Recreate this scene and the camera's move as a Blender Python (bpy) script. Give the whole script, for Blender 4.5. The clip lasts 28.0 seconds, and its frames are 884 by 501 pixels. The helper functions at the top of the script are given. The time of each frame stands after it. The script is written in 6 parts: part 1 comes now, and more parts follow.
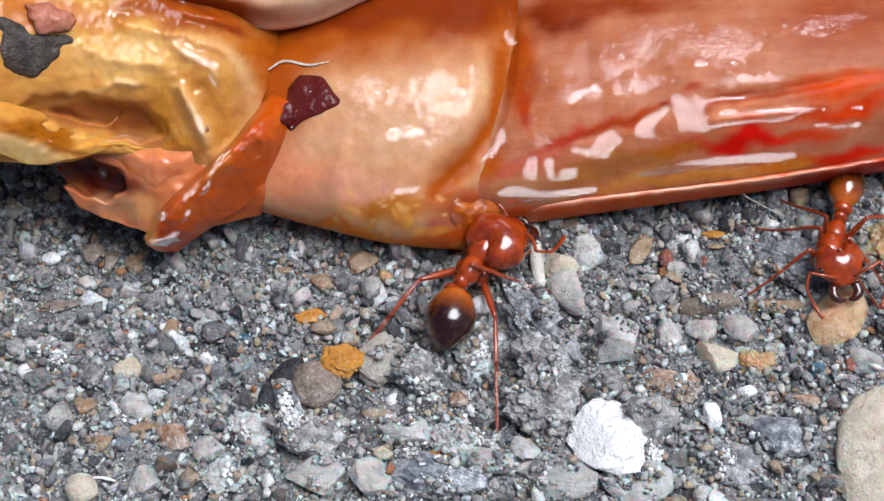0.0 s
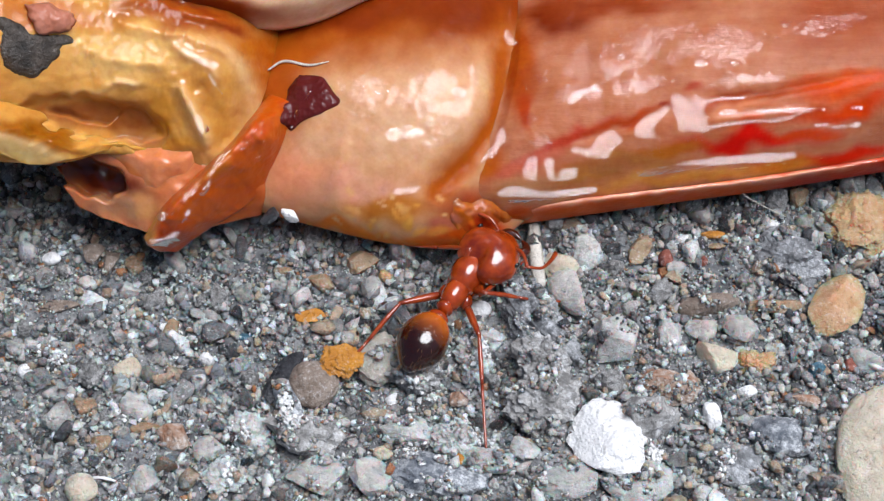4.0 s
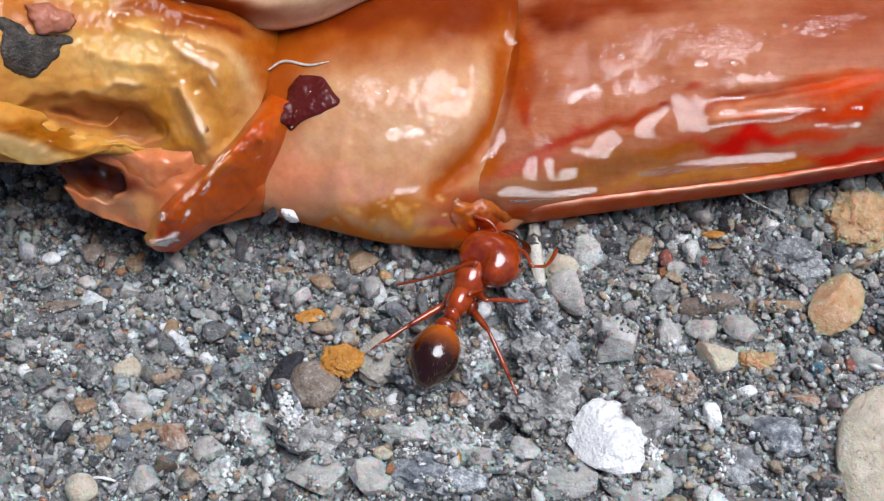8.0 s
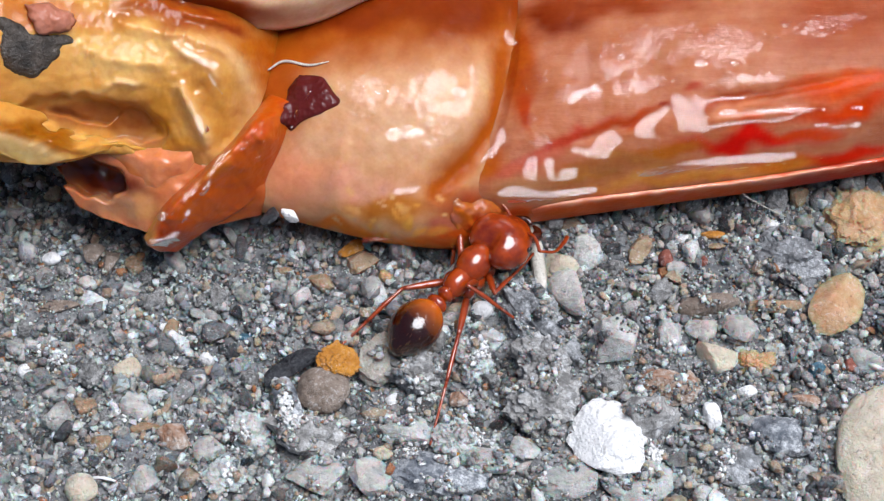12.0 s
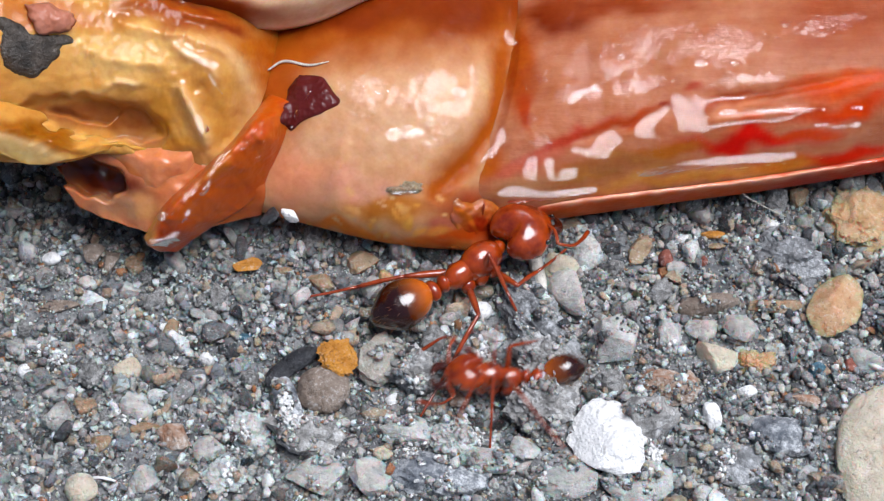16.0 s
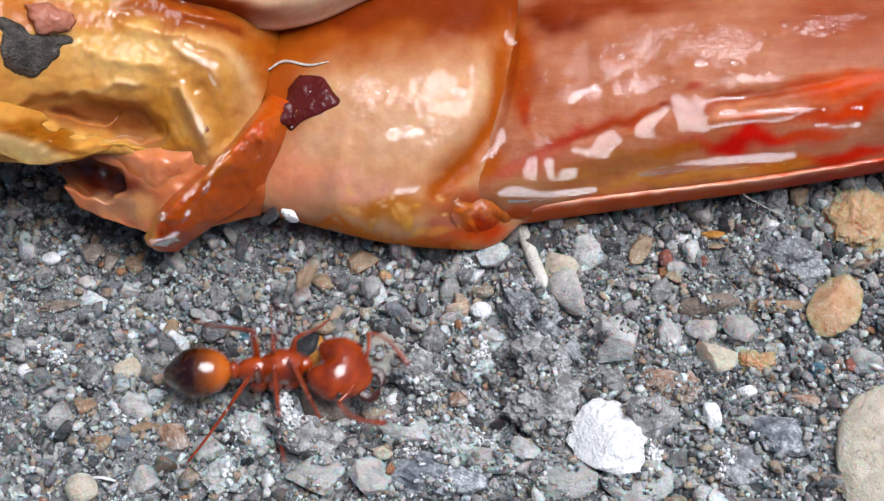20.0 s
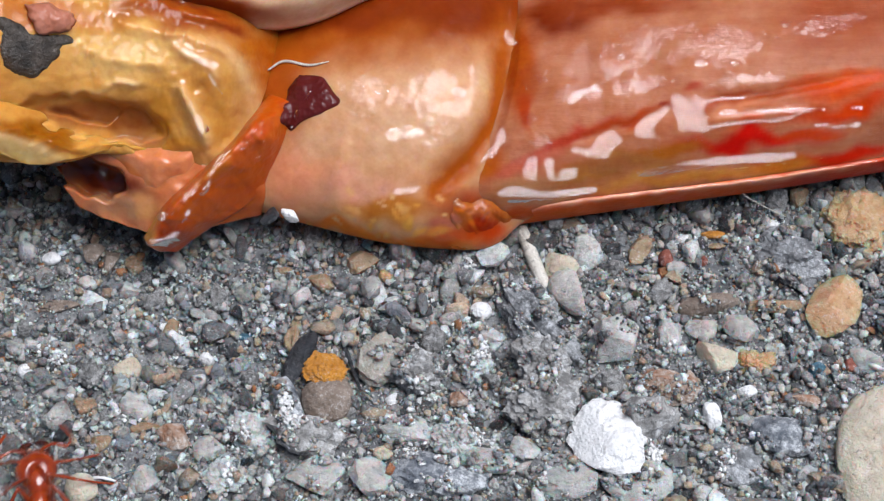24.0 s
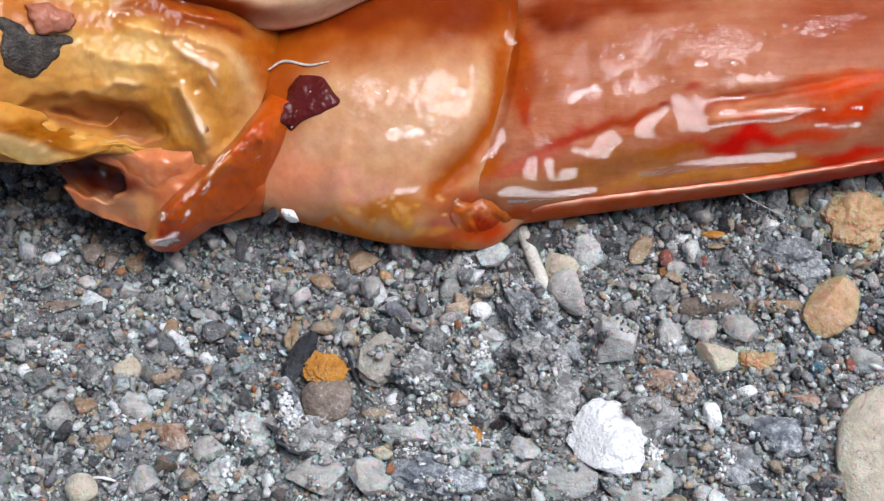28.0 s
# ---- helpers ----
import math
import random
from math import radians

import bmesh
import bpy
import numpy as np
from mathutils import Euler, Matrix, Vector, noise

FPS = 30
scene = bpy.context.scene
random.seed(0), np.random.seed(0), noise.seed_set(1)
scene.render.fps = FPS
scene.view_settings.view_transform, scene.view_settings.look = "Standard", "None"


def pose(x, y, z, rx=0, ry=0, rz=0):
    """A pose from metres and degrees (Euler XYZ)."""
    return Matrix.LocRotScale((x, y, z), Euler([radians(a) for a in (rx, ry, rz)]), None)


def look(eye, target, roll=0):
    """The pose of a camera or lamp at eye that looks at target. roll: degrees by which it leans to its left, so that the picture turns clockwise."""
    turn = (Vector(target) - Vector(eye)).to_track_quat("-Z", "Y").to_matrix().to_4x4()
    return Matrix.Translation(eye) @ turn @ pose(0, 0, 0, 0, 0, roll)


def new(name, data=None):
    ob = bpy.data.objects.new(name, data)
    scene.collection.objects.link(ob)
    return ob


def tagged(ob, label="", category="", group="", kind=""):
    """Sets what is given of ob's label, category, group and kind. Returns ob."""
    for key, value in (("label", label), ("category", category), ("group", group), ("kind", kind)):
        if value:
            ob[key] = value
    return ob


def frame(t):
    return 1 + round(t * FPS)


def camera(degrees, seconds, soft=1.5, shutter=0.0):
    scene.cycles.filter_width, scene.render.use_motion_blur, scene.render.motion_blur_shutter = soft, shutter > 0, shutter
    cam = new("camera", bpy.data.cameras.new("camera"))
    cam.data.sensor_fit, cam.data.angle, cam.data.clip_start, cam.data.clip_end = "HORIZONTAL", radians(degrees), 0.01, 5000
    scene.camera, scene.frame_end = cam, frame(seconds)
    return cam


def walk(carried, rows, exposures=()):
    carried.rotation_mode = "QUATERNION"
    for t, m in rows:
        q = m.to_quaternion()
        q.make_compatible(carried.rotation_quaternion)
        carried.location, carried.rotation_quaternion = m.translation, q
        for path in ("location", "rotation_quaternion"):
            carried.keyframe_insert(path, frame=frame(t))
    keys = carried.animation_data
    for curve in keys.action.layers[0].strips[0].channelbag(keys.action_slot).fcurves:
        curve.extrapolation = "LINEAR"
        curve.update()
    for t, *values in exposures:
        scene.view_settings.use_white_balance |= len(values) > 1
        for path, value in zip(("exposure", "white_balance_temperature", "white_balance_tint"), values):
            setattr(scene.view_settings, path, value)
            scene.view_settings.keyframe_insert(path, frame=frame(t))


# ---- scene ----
import itertools

MM = 0.001
TILT = radians(58)
UP = Vector((0, math.sin(TILT), math.cos(TILT)))
OUT = Vector((0, -math.cos(TILT), math.sin(TILT)))

# ---- camera ----
cam = camera(24.0, 28.0, soft=1.3, shutter=1.0)
EYE = OUT * 51.64 * MM
VIEW = look(EYE, (0, 0, 0))
walk(cam, [(0.0, VIEW), (28.0, VIEW)], exposures=[(0.0, 0.15, 6080, 10), (7.0, 0.11, 6080, 10), (8.0, 0.03, 6080, 10), (9.0, 0.17, 6080, 10), (12.0, 0.17, 6080, 10), (19.0, 0.12, 6080, 10), (23.0, 0.08, 6080, 10), (24.0, 0.03, 6080, 10), (25.0, 0.13, 6080, 10), (28.0, 0.06, 6080, 10)])

# ---- light: a bright overcast sky, strongest high over the near side ----
world = bpy.data.worlds.new("overcast_sky")
scene.world = world
world.use_nodes = True
sky = world.node_tree.nodes.new("ShaderNodeTexSky")
sky.sky_type, sky.sun_disc = "NISHITA", False
sky.sun_elevation, sky.sun_rotation = radians(72), radians(100)
sky.air_density, sky.dust_density = 1.0, 4.0
back = world.node_tree.nodes["Background"]
back.inputs["Strength"].default_value = 0.05
world.node_tree.links.new(sky.outputs[0], back.inputs[0])
sun = new("sun", bpy.data.lights.new("sun", "SUN"))
sun.data.energy, sun.data.angle, sun.data.color = 4.1, radians(40), (1.0, 0.985, 0.985)
sun.matrix_world = look((0.30, -0.05, 0.953), (0, 0, 0))


# ---- materials ----
def shader(name, rough=0.5, **sockets):
    m = bpy.data.materials.new(name)
    m.use_nodes = True
    t = m.node_tree
    b = t.nodes["Principled BSDF"]
    b.inputs["Roughness"].default_value = rough
    for key, value in sockets.items():
        b.inputs[key.replace("_", " ")].default_value = value
    tc = t.nodes.new("ShaderNodeTexCoord")
    mp = t.nodes.new("ShaderNodeMapping")
    mp.inputs["Scale"].default_value = (1000, 1000, 1000)
    t.links.new(tc.outputs["Object"], mp.inputs["Vector"])
    return m, t, b, mp.outputs[0]


def noise_of(t, where, scale, detail=4, rough=0.6, stretch=None):
    n = t.nodes.new("ShaderNodeTexNoise")
    n.inputs["Scale"].default_value, n.inputs["Detail"].default_value, n.inputs["Roughness"].default_value = scale, detail, rough
    if stretch:
        mp = t.nodes.new("ShaderNodeMapping")
        mp.inputs["Scale"].default_value = stretch[0]
        mp.inputs["Rotation"].default_value = [radians(a) for a in stretch[1]]
        t.links.new(where, mp.inputs["Vector"])
        where = mp.outputs[0]
    t.links.new(where, n.inputs["Vector"])
    return n.outputs["Fac"]


def ramp(t, fac, stops, how="LINEAR"):
    r = t.nodes.new("ShaderNodeValToRGB")
    r.color_ramp.interpolation = how
    e = r.color_ramp.elements
    while len(e) < len(stops):
        e.new(0.5)
    for el, (p, c) in zip(e, stops):
        el.position, el.color = p, (*c, 1) if len(c) == 3 else c
    t.links.new(fac, r.inputs[0])
    return r.outputs[0]


def mix(t, fac, a, b, how="MIX"):
    n = t.nodes.new("ShaderNodeMix")
    n.data_type, n.blend_type = "RGBA", how
    for socket, value in ((n.inputs[0], fac), (n.inputs[6], a), (n.inputs[7], b)):
        if isinstance(value, bpy.types.NodeSocket):
            t.links.new(value, socket)
        elif isinstance(value, (int, float)):
            socket.default_value = value
        else:
            socket.default_value = (*value, 1)
    return n.outputs[2]


def bump(t, b, layers, into="Normal"):
    last = None
    for height, strength, dist in layers:
        n = t.nodes.new("ShaderNodeBump")
        n.inputs["Strength"].default_value, n.inputs["Distance"].default_value = strength, dist * MM
        t.links.new(height, n.inputs["Height"])
        if last:
            t.links.new(last, n.inputs["Normal"])
        last = n.outputs[0]
    t.links.new(last, b.inputs[into])


def stone_material(name, dark, light, speck=(0.6, 0.6, 0.58), speck_at=0.66, rough=0.7, clear=0.0, dust=0.55):
    m, t, b, mm = shader(name, rough, Subsurface_Weight=clear, Subsurface_Scale=0.0005)
    base = mix(t, ramp(t, noise_of(t, mm, 2.2, 5), [(0.35, (0, 0, 0)), (0.68, (1, 1, 1))]), dark, light)
    patch = ramp(t, noise_of(t, mm, 1.6, 4), [(0.42, (0, 0, 0)), (0.62, (1, 1, 1))])
    flecks = ramp(t, noise_of(t, mm, 6.5, 6, 0.8), [(speck_at - 0.08, (0, 0, 0)), (speck_at + 0.06, (1, 1, 1))])
    base = mix(t, mix(t, 1.0, patch, flecks, "MULTIPLY"), base, speck)
    base = mix(t, ramp(t, noise_of(t, mm, 8.0, 5, 0.75), [(0.3, (0.8, 0.8, 0.8)), (0.44, (0, 0, 0))]), base, [0.4 * c for c in dark])
    if dust:
        cling = mix(t, 1.0, ramp(t, noise_of(t, mm, 12.0, 5, 0.75), [(0.53, (0, 0, 0)), (0.63, (dust, dust, dust))]), ramp(t, noise_of(t, mm, 1.1, 4), [(0.40, (0.15, 0.15, 0.15)), (0.58, (1, 1, 1))]), "MULTIPLY")
        base = mix(t, cling, base, (0.7, 0.705, 0.71))
    t.links.new(base, b.inputs["Base Color"])
    bump(t, b, [(noise_of(t, mm, 3.5, 6, 0.65), 1.0, 0.16), (noise_of(t, mm, 16.0, 4), 0.8, 0.05)])
    return m


GRIT = [(0.0, (0.07, 0.073, 0.08)), (0.09, (0.21, 0.212, 0.218)), (0.24, (0.36, 0.355, 0.345)), (0.40, (0.50, 0.49, 0.47)),
        (0.56, (0.63, 0.615, 0.59)), (0.69, (0.42, 0.33, 0.245)), (0.75, (0.55, 0.43, 0.31)), (0.80, (0.26, 0.275, 0.30)),
        (0.84, (0.70, 0.70, 0.69)), (0.89, (0.92, 0.92, 0.915)), (0.985, (0.44, 0.2, 0.09))]



def grit_material(name, island):
    m, t, b, mm = shader(name, 0.45, Subsurface_Weight=0.3 if island else 0.5, Subsurface_Scale=0.00025)
    if island:
        fac = t.nodes.new("ShaderNodeNewGeometry").outputs["Random Per Island"]
    else:
        fac = t.nodes.new("ShaderNodeObjectInfo").outputs["Random"]
    base = ramp(t, fac, GRIT, "CONSTANT")
    shade = ramp(t, noise_of(t, mm, 3.0, 5), [(0.3, (0.55, 0.55, 0.56)), (0.7, (1.25, 1.24, 1.22))])
    base = mix(t, 1.0, base, shade, "MULTIPLY")
    dusty = mix(t, 1.0, ramp(t, noise_of(t, mm, 13.0, 4, 0.7), [(0.54, (0, 0, 0)), (0.64, (1, 1, 1))]), ramp(t, noise_of(t, mm, 1.4, 3), [(0.42, (0, 0, 0)), (0.58, (1, 1, 1))]), "MULTIPLY")
    base = mix(t, dusty, base, (0.66, 0.66, 0.66))
    base = mix(t, ramp(t, noise_of(t, mm, 10.0, 4, 0.7), [(0.32, (0.7, 0.7, 0.7)), (0.40, (0, 0, 0))]), base, (0.06, 0.06, 0.062))
    t.links.new(base, b.inputs["Base Color"])
    bump(t, b, [(noise_of(t, mm, 5.0, 5), 1.0, 0.13), (noise_of(t, mm, 20.0, 3), 0.8, 0.045)])
    return m


def ground_material():
    m, t, b, mm = shader("gritty_concrete", 0.8)
    base = ramp(t, noise_of(t, mm, 1.1, 6, 0.75), [(0.30, (0.035, 0.037, 0.042)), (0.44, (0.11, 0.114, 0.12)), (0.58, (0.26, 0.264, 0.268)), (0.72, (0.5, 0.505, 0.51))])
    base = mix(t, ramp(t, noise_of(t, mm, 7.0, 3), [(0.64, (0, 0, 0)), (0.68, (1, 1, 1))]), base, (0.5, 0.5, 0.5))
    t.links.new(base, b.inputs["Base Color"])
    bump(t, b, [(noise_of(t, mm, 4.0, 5), 1.0, 0.15), (noise_of(t, mm, 15.0, 3), 0.8, 0.06)])
    return m


def flesh_material(name, rough=0.4, sss=0.6, beads=0.5, streak=None, relief=0.35, deep=1.2, spread=(1.0, 0.4, 0.12), moist=0.06):
    """Moist tissue: the pigment of the sheet, faintly blotched, with beaded water where the sheet is wet."""
    m, t, b, mm = shader(name, rough, Subsurface_Weight=sss, Subsurface_Scale=deep * MM, Coat_IOR=1.58, Specular_IOR_Level=0.06)
    b.inputs["Subsurface Radius"].default_value = spread
    at = t.nodes.new("ShaderNodeAttribute")
    at.attribute_name = "pigment"
    blotch = ramp(t, noise_of(t, mm, 0.7, 5), [(0.3, (0.94, 0.84, 0.72)), (0.7, (1.06, 1.1, 1.12))])
    base = mix(t, 1.0, at.outputs["Color"], blotch, "MULTIPLY")
    veins = ramp(t, noise_of(t, mm, 3.0, 6, 0.7), [(0.36, (0.93, 0.86, 0.8)), (0.6, (1.04, 1.05, 1.05))])
    base = mix(t, 1.0, base, veins, "MULTIPLY")
    over = [(noise_of(t, mm, 1.2, 3), relief, 0.25)]
    if streak:
        lines = noise_of(t, mm, 1.0, 5, 0.7, streak)
        base = mix(t, 1.0, base, ramp(t, lines, [(0.34, (0.9, 0.76, 0.66)), (0.6, (1.05, 1.08, 1.1))]), "MULTIPLY")
        over.append((lines, 0.25, 0.07))
    film = t.nodes.new("ShaderNodeMath")
    film.operation, film.use_clamp = "MULTIPLY_ADD", True
    t.links.new(noise_of(t, mm, 4.2, 6, 0.72), film.inputs[0])
    film.inputs[1].default_value = 1.8
    shift = t.nodes.new("ShaderNodeMath")
    shift.operation = "MULTIPLY_ADD"
    t.links.new(at.outputs["Alpha"], shift.inputs[0])
    shift.inputs[1].default_value, shift.inputs[2].default_value = 0.62, -0.92
    t.links.new(shift.outputs[0], film.inputs[2])
    wet = ramp(t, film.outputs[0], [(0.34, (moist, moist, moist)), (0.46, (1, 1, 1))])
    t.links.new(wet, b.inputs["Coat Weight"])
    t.links.new(ramp(t, film.outputs[0], [(0.1, (0.16, 0.16, 0.16)), (0.45, (0.04, 0.04, 0.04))]), b.inputs["Coat Roughness"])
    over.append((film.outputs[0], beads, 0.012))
    bead = t.nodes.new("ShaderNodeTexVoronoi")
    bead.feature = "SMOOTH_F1"
    bead.inputs["Scale"].default_value, bead.inputs["Smoothness"].default_value = 8.0, 0.5
    t.links.new(mm, bead.inputs["Vector"])
    over.append((bead.outputs["Distance"], beads, 0.011))
    over.append((noise_of(t, mm, 10.0, 4, 0.6), beads, 0.008))
    t.links.new(base, b.inputs["Base Color"])
    bump(t, b, over[:2] if streak else over[:1], "Normal")
    bump(t, b, over, "Coat Normal")
    return m


def chitin_material(name, front, rear, axis=None, rough=0.22):
    m, t, b, mm = shader(name, rough, Subsurface_Weight=0.15, Subsurface_Scale=0.0002, Specular_IOR_Level=0.25, Coat_Weight=1.0, Coat_Roughness=0.03, Coat_IOR=1.6)
    b.inputs["Subsurface Radius"].default_value = (1.0, 0.3, 0.1)
    if axis:
        sep = t.nodes.new("ShaderNodeSeparateXYZ")
        t.links.new(mm, sep.inputs[0])
        rg = t.nodes.new("ShaderNodeMapRange")
        rg.inputs["From Min"].default_value, rg.inputs["From Max"].default_value = axis
        t.links.new(sep.outputs[0], rg.inputs[0])
        wide = mix(t, 0.12, rg.outputs[0], noise_of(t, mm, 2.5, 3))
        base = ramp(t, wide, [(0.0, [2.5 * p for p in rear]), (0.12, rear), (0.50, rear), (0.68, [0.3 * p + 0.7 * q for p, q in zip(front, rear)]), (0.88, front)])
    else:
        base = mix(t, ramp(t, noise_of(t, mm, 2.0, 3), [(0.35, (0, 0, 0)), (0.65, (1, 1, 1))]), rear, front)
    t.links.new(base, b.inputs["Base Color"])
    bump(t, b, [(noise_of(t, mm, 1.7, 2), 0.35, 0.1), (noise_of(t, mm, 7.0, 4), 0.5, 0.04), (noise_of(t, mm, 40.0, 2), 0.3, 0.008)])
    bump(t, b, [(noise_of(t, mm, 1.7, 2), 0.2, 0.06), (noise_of(t, mm, 9.0, 3), 0.2, 0.012)], "Coat Normal")
    return m


M_GROUND = ground_material()
M_GRAIN = grit_material("loose_grit", True)
M_PEBBLE = grit_material("pebble_mix", False)
M_GREY = stone_material("grey_stone", (0.32, 0.315, 0.30), (0.54, 0.525, 0.50), clear=0.8)
M_DARK = stone_material("dark_stone", (0.10, 0.105, 0.112), (0.29, 0.30, 0.31), (0.55, 0.57, 0.6), 0.55)
M_BLUE = stone_material("blue_grey_stone", (0.07, 0.085, 0.11), (0.3, 0.32, 0.345), (0.66, 0.69, 0.72), 0.52)
M_PALE = stone_material("pale_stone", (0.34, 0.335, 0.32), (0.68, 0.67, 0.65), (0.8, 0.8, 0.8), 0.62, clear=0.45)
M_WHITE = stone_material("white_stone", (0.86, 0.86, 0.86), (0.92, 0.92, 0.92), (0.95, 0.95, 0.95), 0.7, 0.6, dust=0.0)
M_CREAM = stone_material("cream_stone", (0.48, 0.42, 0.32), (0.68, 0.62, 0.5), (0.24, 0.2, 0.15), 0.72, clear=0.45, dust=0.45)
M_TAN = stone_material("tan_stone", (0.26, 0.17, 0.10), (0.42, 0.31, 0.20), (0.6, 0.55, 0.5), 0.72, 0.5, clear=0.45)
M_BEIGE = stone_material("beige_stone", (0.30, 0.27, 0.225), (0.48, 0.445, 0.39), (0.62, 0.6, 0.56), 0.68, 0.6, clear=0.3)
M_AMBER = stone_material("amber_quartz", (0.46, 0.27, 0.13), (0.6, 0.42, 0.26), (0.75, 0.65, 0.55), 0.74, 0.35, clear=0.9, dust=0.4)
M_BROWN = stone_material("brown_stone", (0.17, 0.125, 0.095), (0.32, 0.26, 0.215), (0.5, 0.48, 0.45), 0.7)
M_RED = stone_material("red_stone", (0.2, 0.05, 0.035), (0.34, 0.12, 0.08), (0.5, 0.4, 0.36), 0.72)
M_RUST = stone_material("rusty_stone", (0.30, 0.13, 0.06), (0.46, 0.37, 0.30), (0.62, 0.58, 0.54), 0.56)
M_CLUMP = stone_material("grey_crumb", (0.17, 0.167, 0.162), (0.44, 0.43, 0.415), (0.66, 0.67, 0.68), 0.54, 0.85)
M_ORANGE = stone_material("orange_flake", (0.42, 0.16, 0.012), (0.60, 0.27, 0.03), (0.8, 0.6, 0.4), 0.73, 0.45, dust=0.5)
M_BLACK = stone_material("black_shard", (0.008, 0.009, 0.012), (0.03, 0.033, 0.04), (0.2, 0.22, 0.25), 0.75, 0.35, dust=0.08)
M_TEAL = stone_material("blue_chip", (0.03, 0.09, 0.14), (0.08, 0.2, 0.27), (0.3, 0.4, 0.45), 0.72)
M_CLOT = stone_material("damp_dirt", (0.022, 0.018, 0.015), (0.085, 0.068, 0.055), (0.24, 0.22, 0.2), 0.62, 0.35, dust=0.0)
M_STRAW = stone_material("bleached_straw", (0.58, 0.53, 0.45), (0.80, 0.77, 0.70), (0.75, 0.72, 0.68), 0.7, 0.5, dust=0.0)
M_FLESH = flesh_material("wet_shrimp_flesh", 0.4, 0.7, 1.0, None, 0.15, 0.3)
M_SHELL = flesh_material("wet_striped_shell", 0.4, 0.7, 1.0, ((0.35, 2.2, 2.2), (0, 0, 9)), 0.2, 0.4)
M_YELLOW = flesh_material("yellow_membrane", 0.35, 0.9, 0.4, None, 0.3, 0.3, (1.0, 0.6, 0.25), 0.3)
M_FOLD = flesh_material("orange_membrane", 0.3, 0.8, 0.3, None, 0.35, 0.2, (1.0, 0.4, 0.12), 0.6)
M_RIM = flesh_material("shell_rim", 0.4, 0.7, 0.4, None, 0.2, 0.1)
M_CREASE = flesh_material("thin_fold", 0.3, 0.0, 0.3, None, 0.3)
M_SCRAP = flesh_material("dark_red_scrap", 0.4, 0.05, 1.0, None, 1.0, 0.2, (1.0, 0.4, 0.12), 0.35)


def water_material():
    """Clear thin water: it lets the surface below through and mirrors the sky."""
    m, t, b, mm = shader("water_film")
    clear, gloss, both, film = [t.nodes.new("ShaderNode" + k) for k in ("BsdfTransparent", "BsdfGlossy", "MixShader", "Fresnel")]
    gloss.inputs["Roughness"].default_value = 0.05
    film.inputs["IOR"].default_value = 1.46
    wave = t.nodes.new("ShaderNodeBump")
    wave.inputs["Strength"].default_value, wave.inputs["Distance"].default_value = 0.8, 0.045 * MM
    t.links.new(noise_of(t, mm, 3.6, 4, 0.62), wave.inputs["Height"])
    for node in (gloss, film):
        t.links.new(wave.outputs[0], node.inputs["Normal"])
    t.links.new(film.outputs[0], both.inputs[0])
    t.links.new(clear.outputs[0], both.inputs[1])
    t.links.new(gloss.outputs[0], both.inputs[2])
    t.links.new(both.outputs[0], t.nodes["Material Output"].inputs["Surface"])
    t.nodes.remove(b)
    return m


M_WATER = water_material()
M_ANT = chitin_material("red_brown_chitin", (0.35, 0.045, 0.002), (0.16, 0.013, 0.001))
M_ANTLEG = chitin_material("leg_chitin", (0.30, 0.042, 0.004), (0.16, 0.016, 0.002), None, 0.3)
M_GASTER = chitin_material("gaster_chitin", (0.50, 0.11, 0.006), (0.018, 0.002, 0.0007), (-0.85, 0.75), 0.12)
M_JAW = chitin_material("jaw_chitin", (0.06, 0.01, 0.004), (0.03, 0.006, 0.003))
M_EYE = chitin_material("eye_black", (0.01, 0.008, 0.008), (0.006, 0.005, 0.005), None, 0.1)
M_HAIR = chitin_material("golden_hair", (0.26, 0.12, 0.03), (0.2, 0.08, 0.02), None, 0.4)


# ---- building helpers; all lengths in them are millimetres ----
def mesh_of(name, verts, faces, material, smooth=True):
    me = bpy.data.meshes.new(name)
    me.from_pydata([tuple(c * MM for c in v) for v in verts], [], faces)
    if smooth:
        me.polygons.foreach_set("use_smooth", [True] * len(me.polygons))
    me.materials.append(material)
    me.update()
    return me


def part(name, me, parent=None, label="", at=None):
    ob = new(name, me)
    if parent:
        ob.parent = parent
    if at is not None:
        ob.matrix_basis = at
    return tagged(ob, label=label)


def place(x, y, z, rx=0, ry=0, rz=0):
    return pose(x * MM, y * MM, z * MM, rx, ry, rz)


def face(a, b, h):
    """A point of the shrimp's leaning side: a along it, b up it, h out from it."""
    return Vector((a, 0, 0)) + UP * b + OUT * h


def ball(level):
    bm = bmesh.new()
    bmesh.ops.create_icosphere(bm, subdivisions=level, radius=1.0)
    out = [v.co.copy() for v in bm.verts], [[v.index for v in f.verts] for f in bm.faces]
    bm.free()
    return out


BALLS = {n: ball(n) for n in (1, 2, 3, 4, 5)}


def curve_at(points, s):
    """Catmull-Rom through the points, s from 0 to 1."""
    n = len(points) - 1
    i = min(int(s * n), n - 1)
    f = s * n - i
    p1, p2 = points[i], points[i + 1]
    p0 = points[i - 1] if i > 0 else p1 * 2 - p2
    p3 = points[i + 2] if i + 2 <= n else p2 * 2 - p1
    return 0.5 * (p1 * 2 + (p2 - p0) * f + (p0 * 2 - p1 * 5 + p2 * 4 - p3) * f * f + (p1 * 3 - p0 - p2 * 3 + p3) * f ** 3)


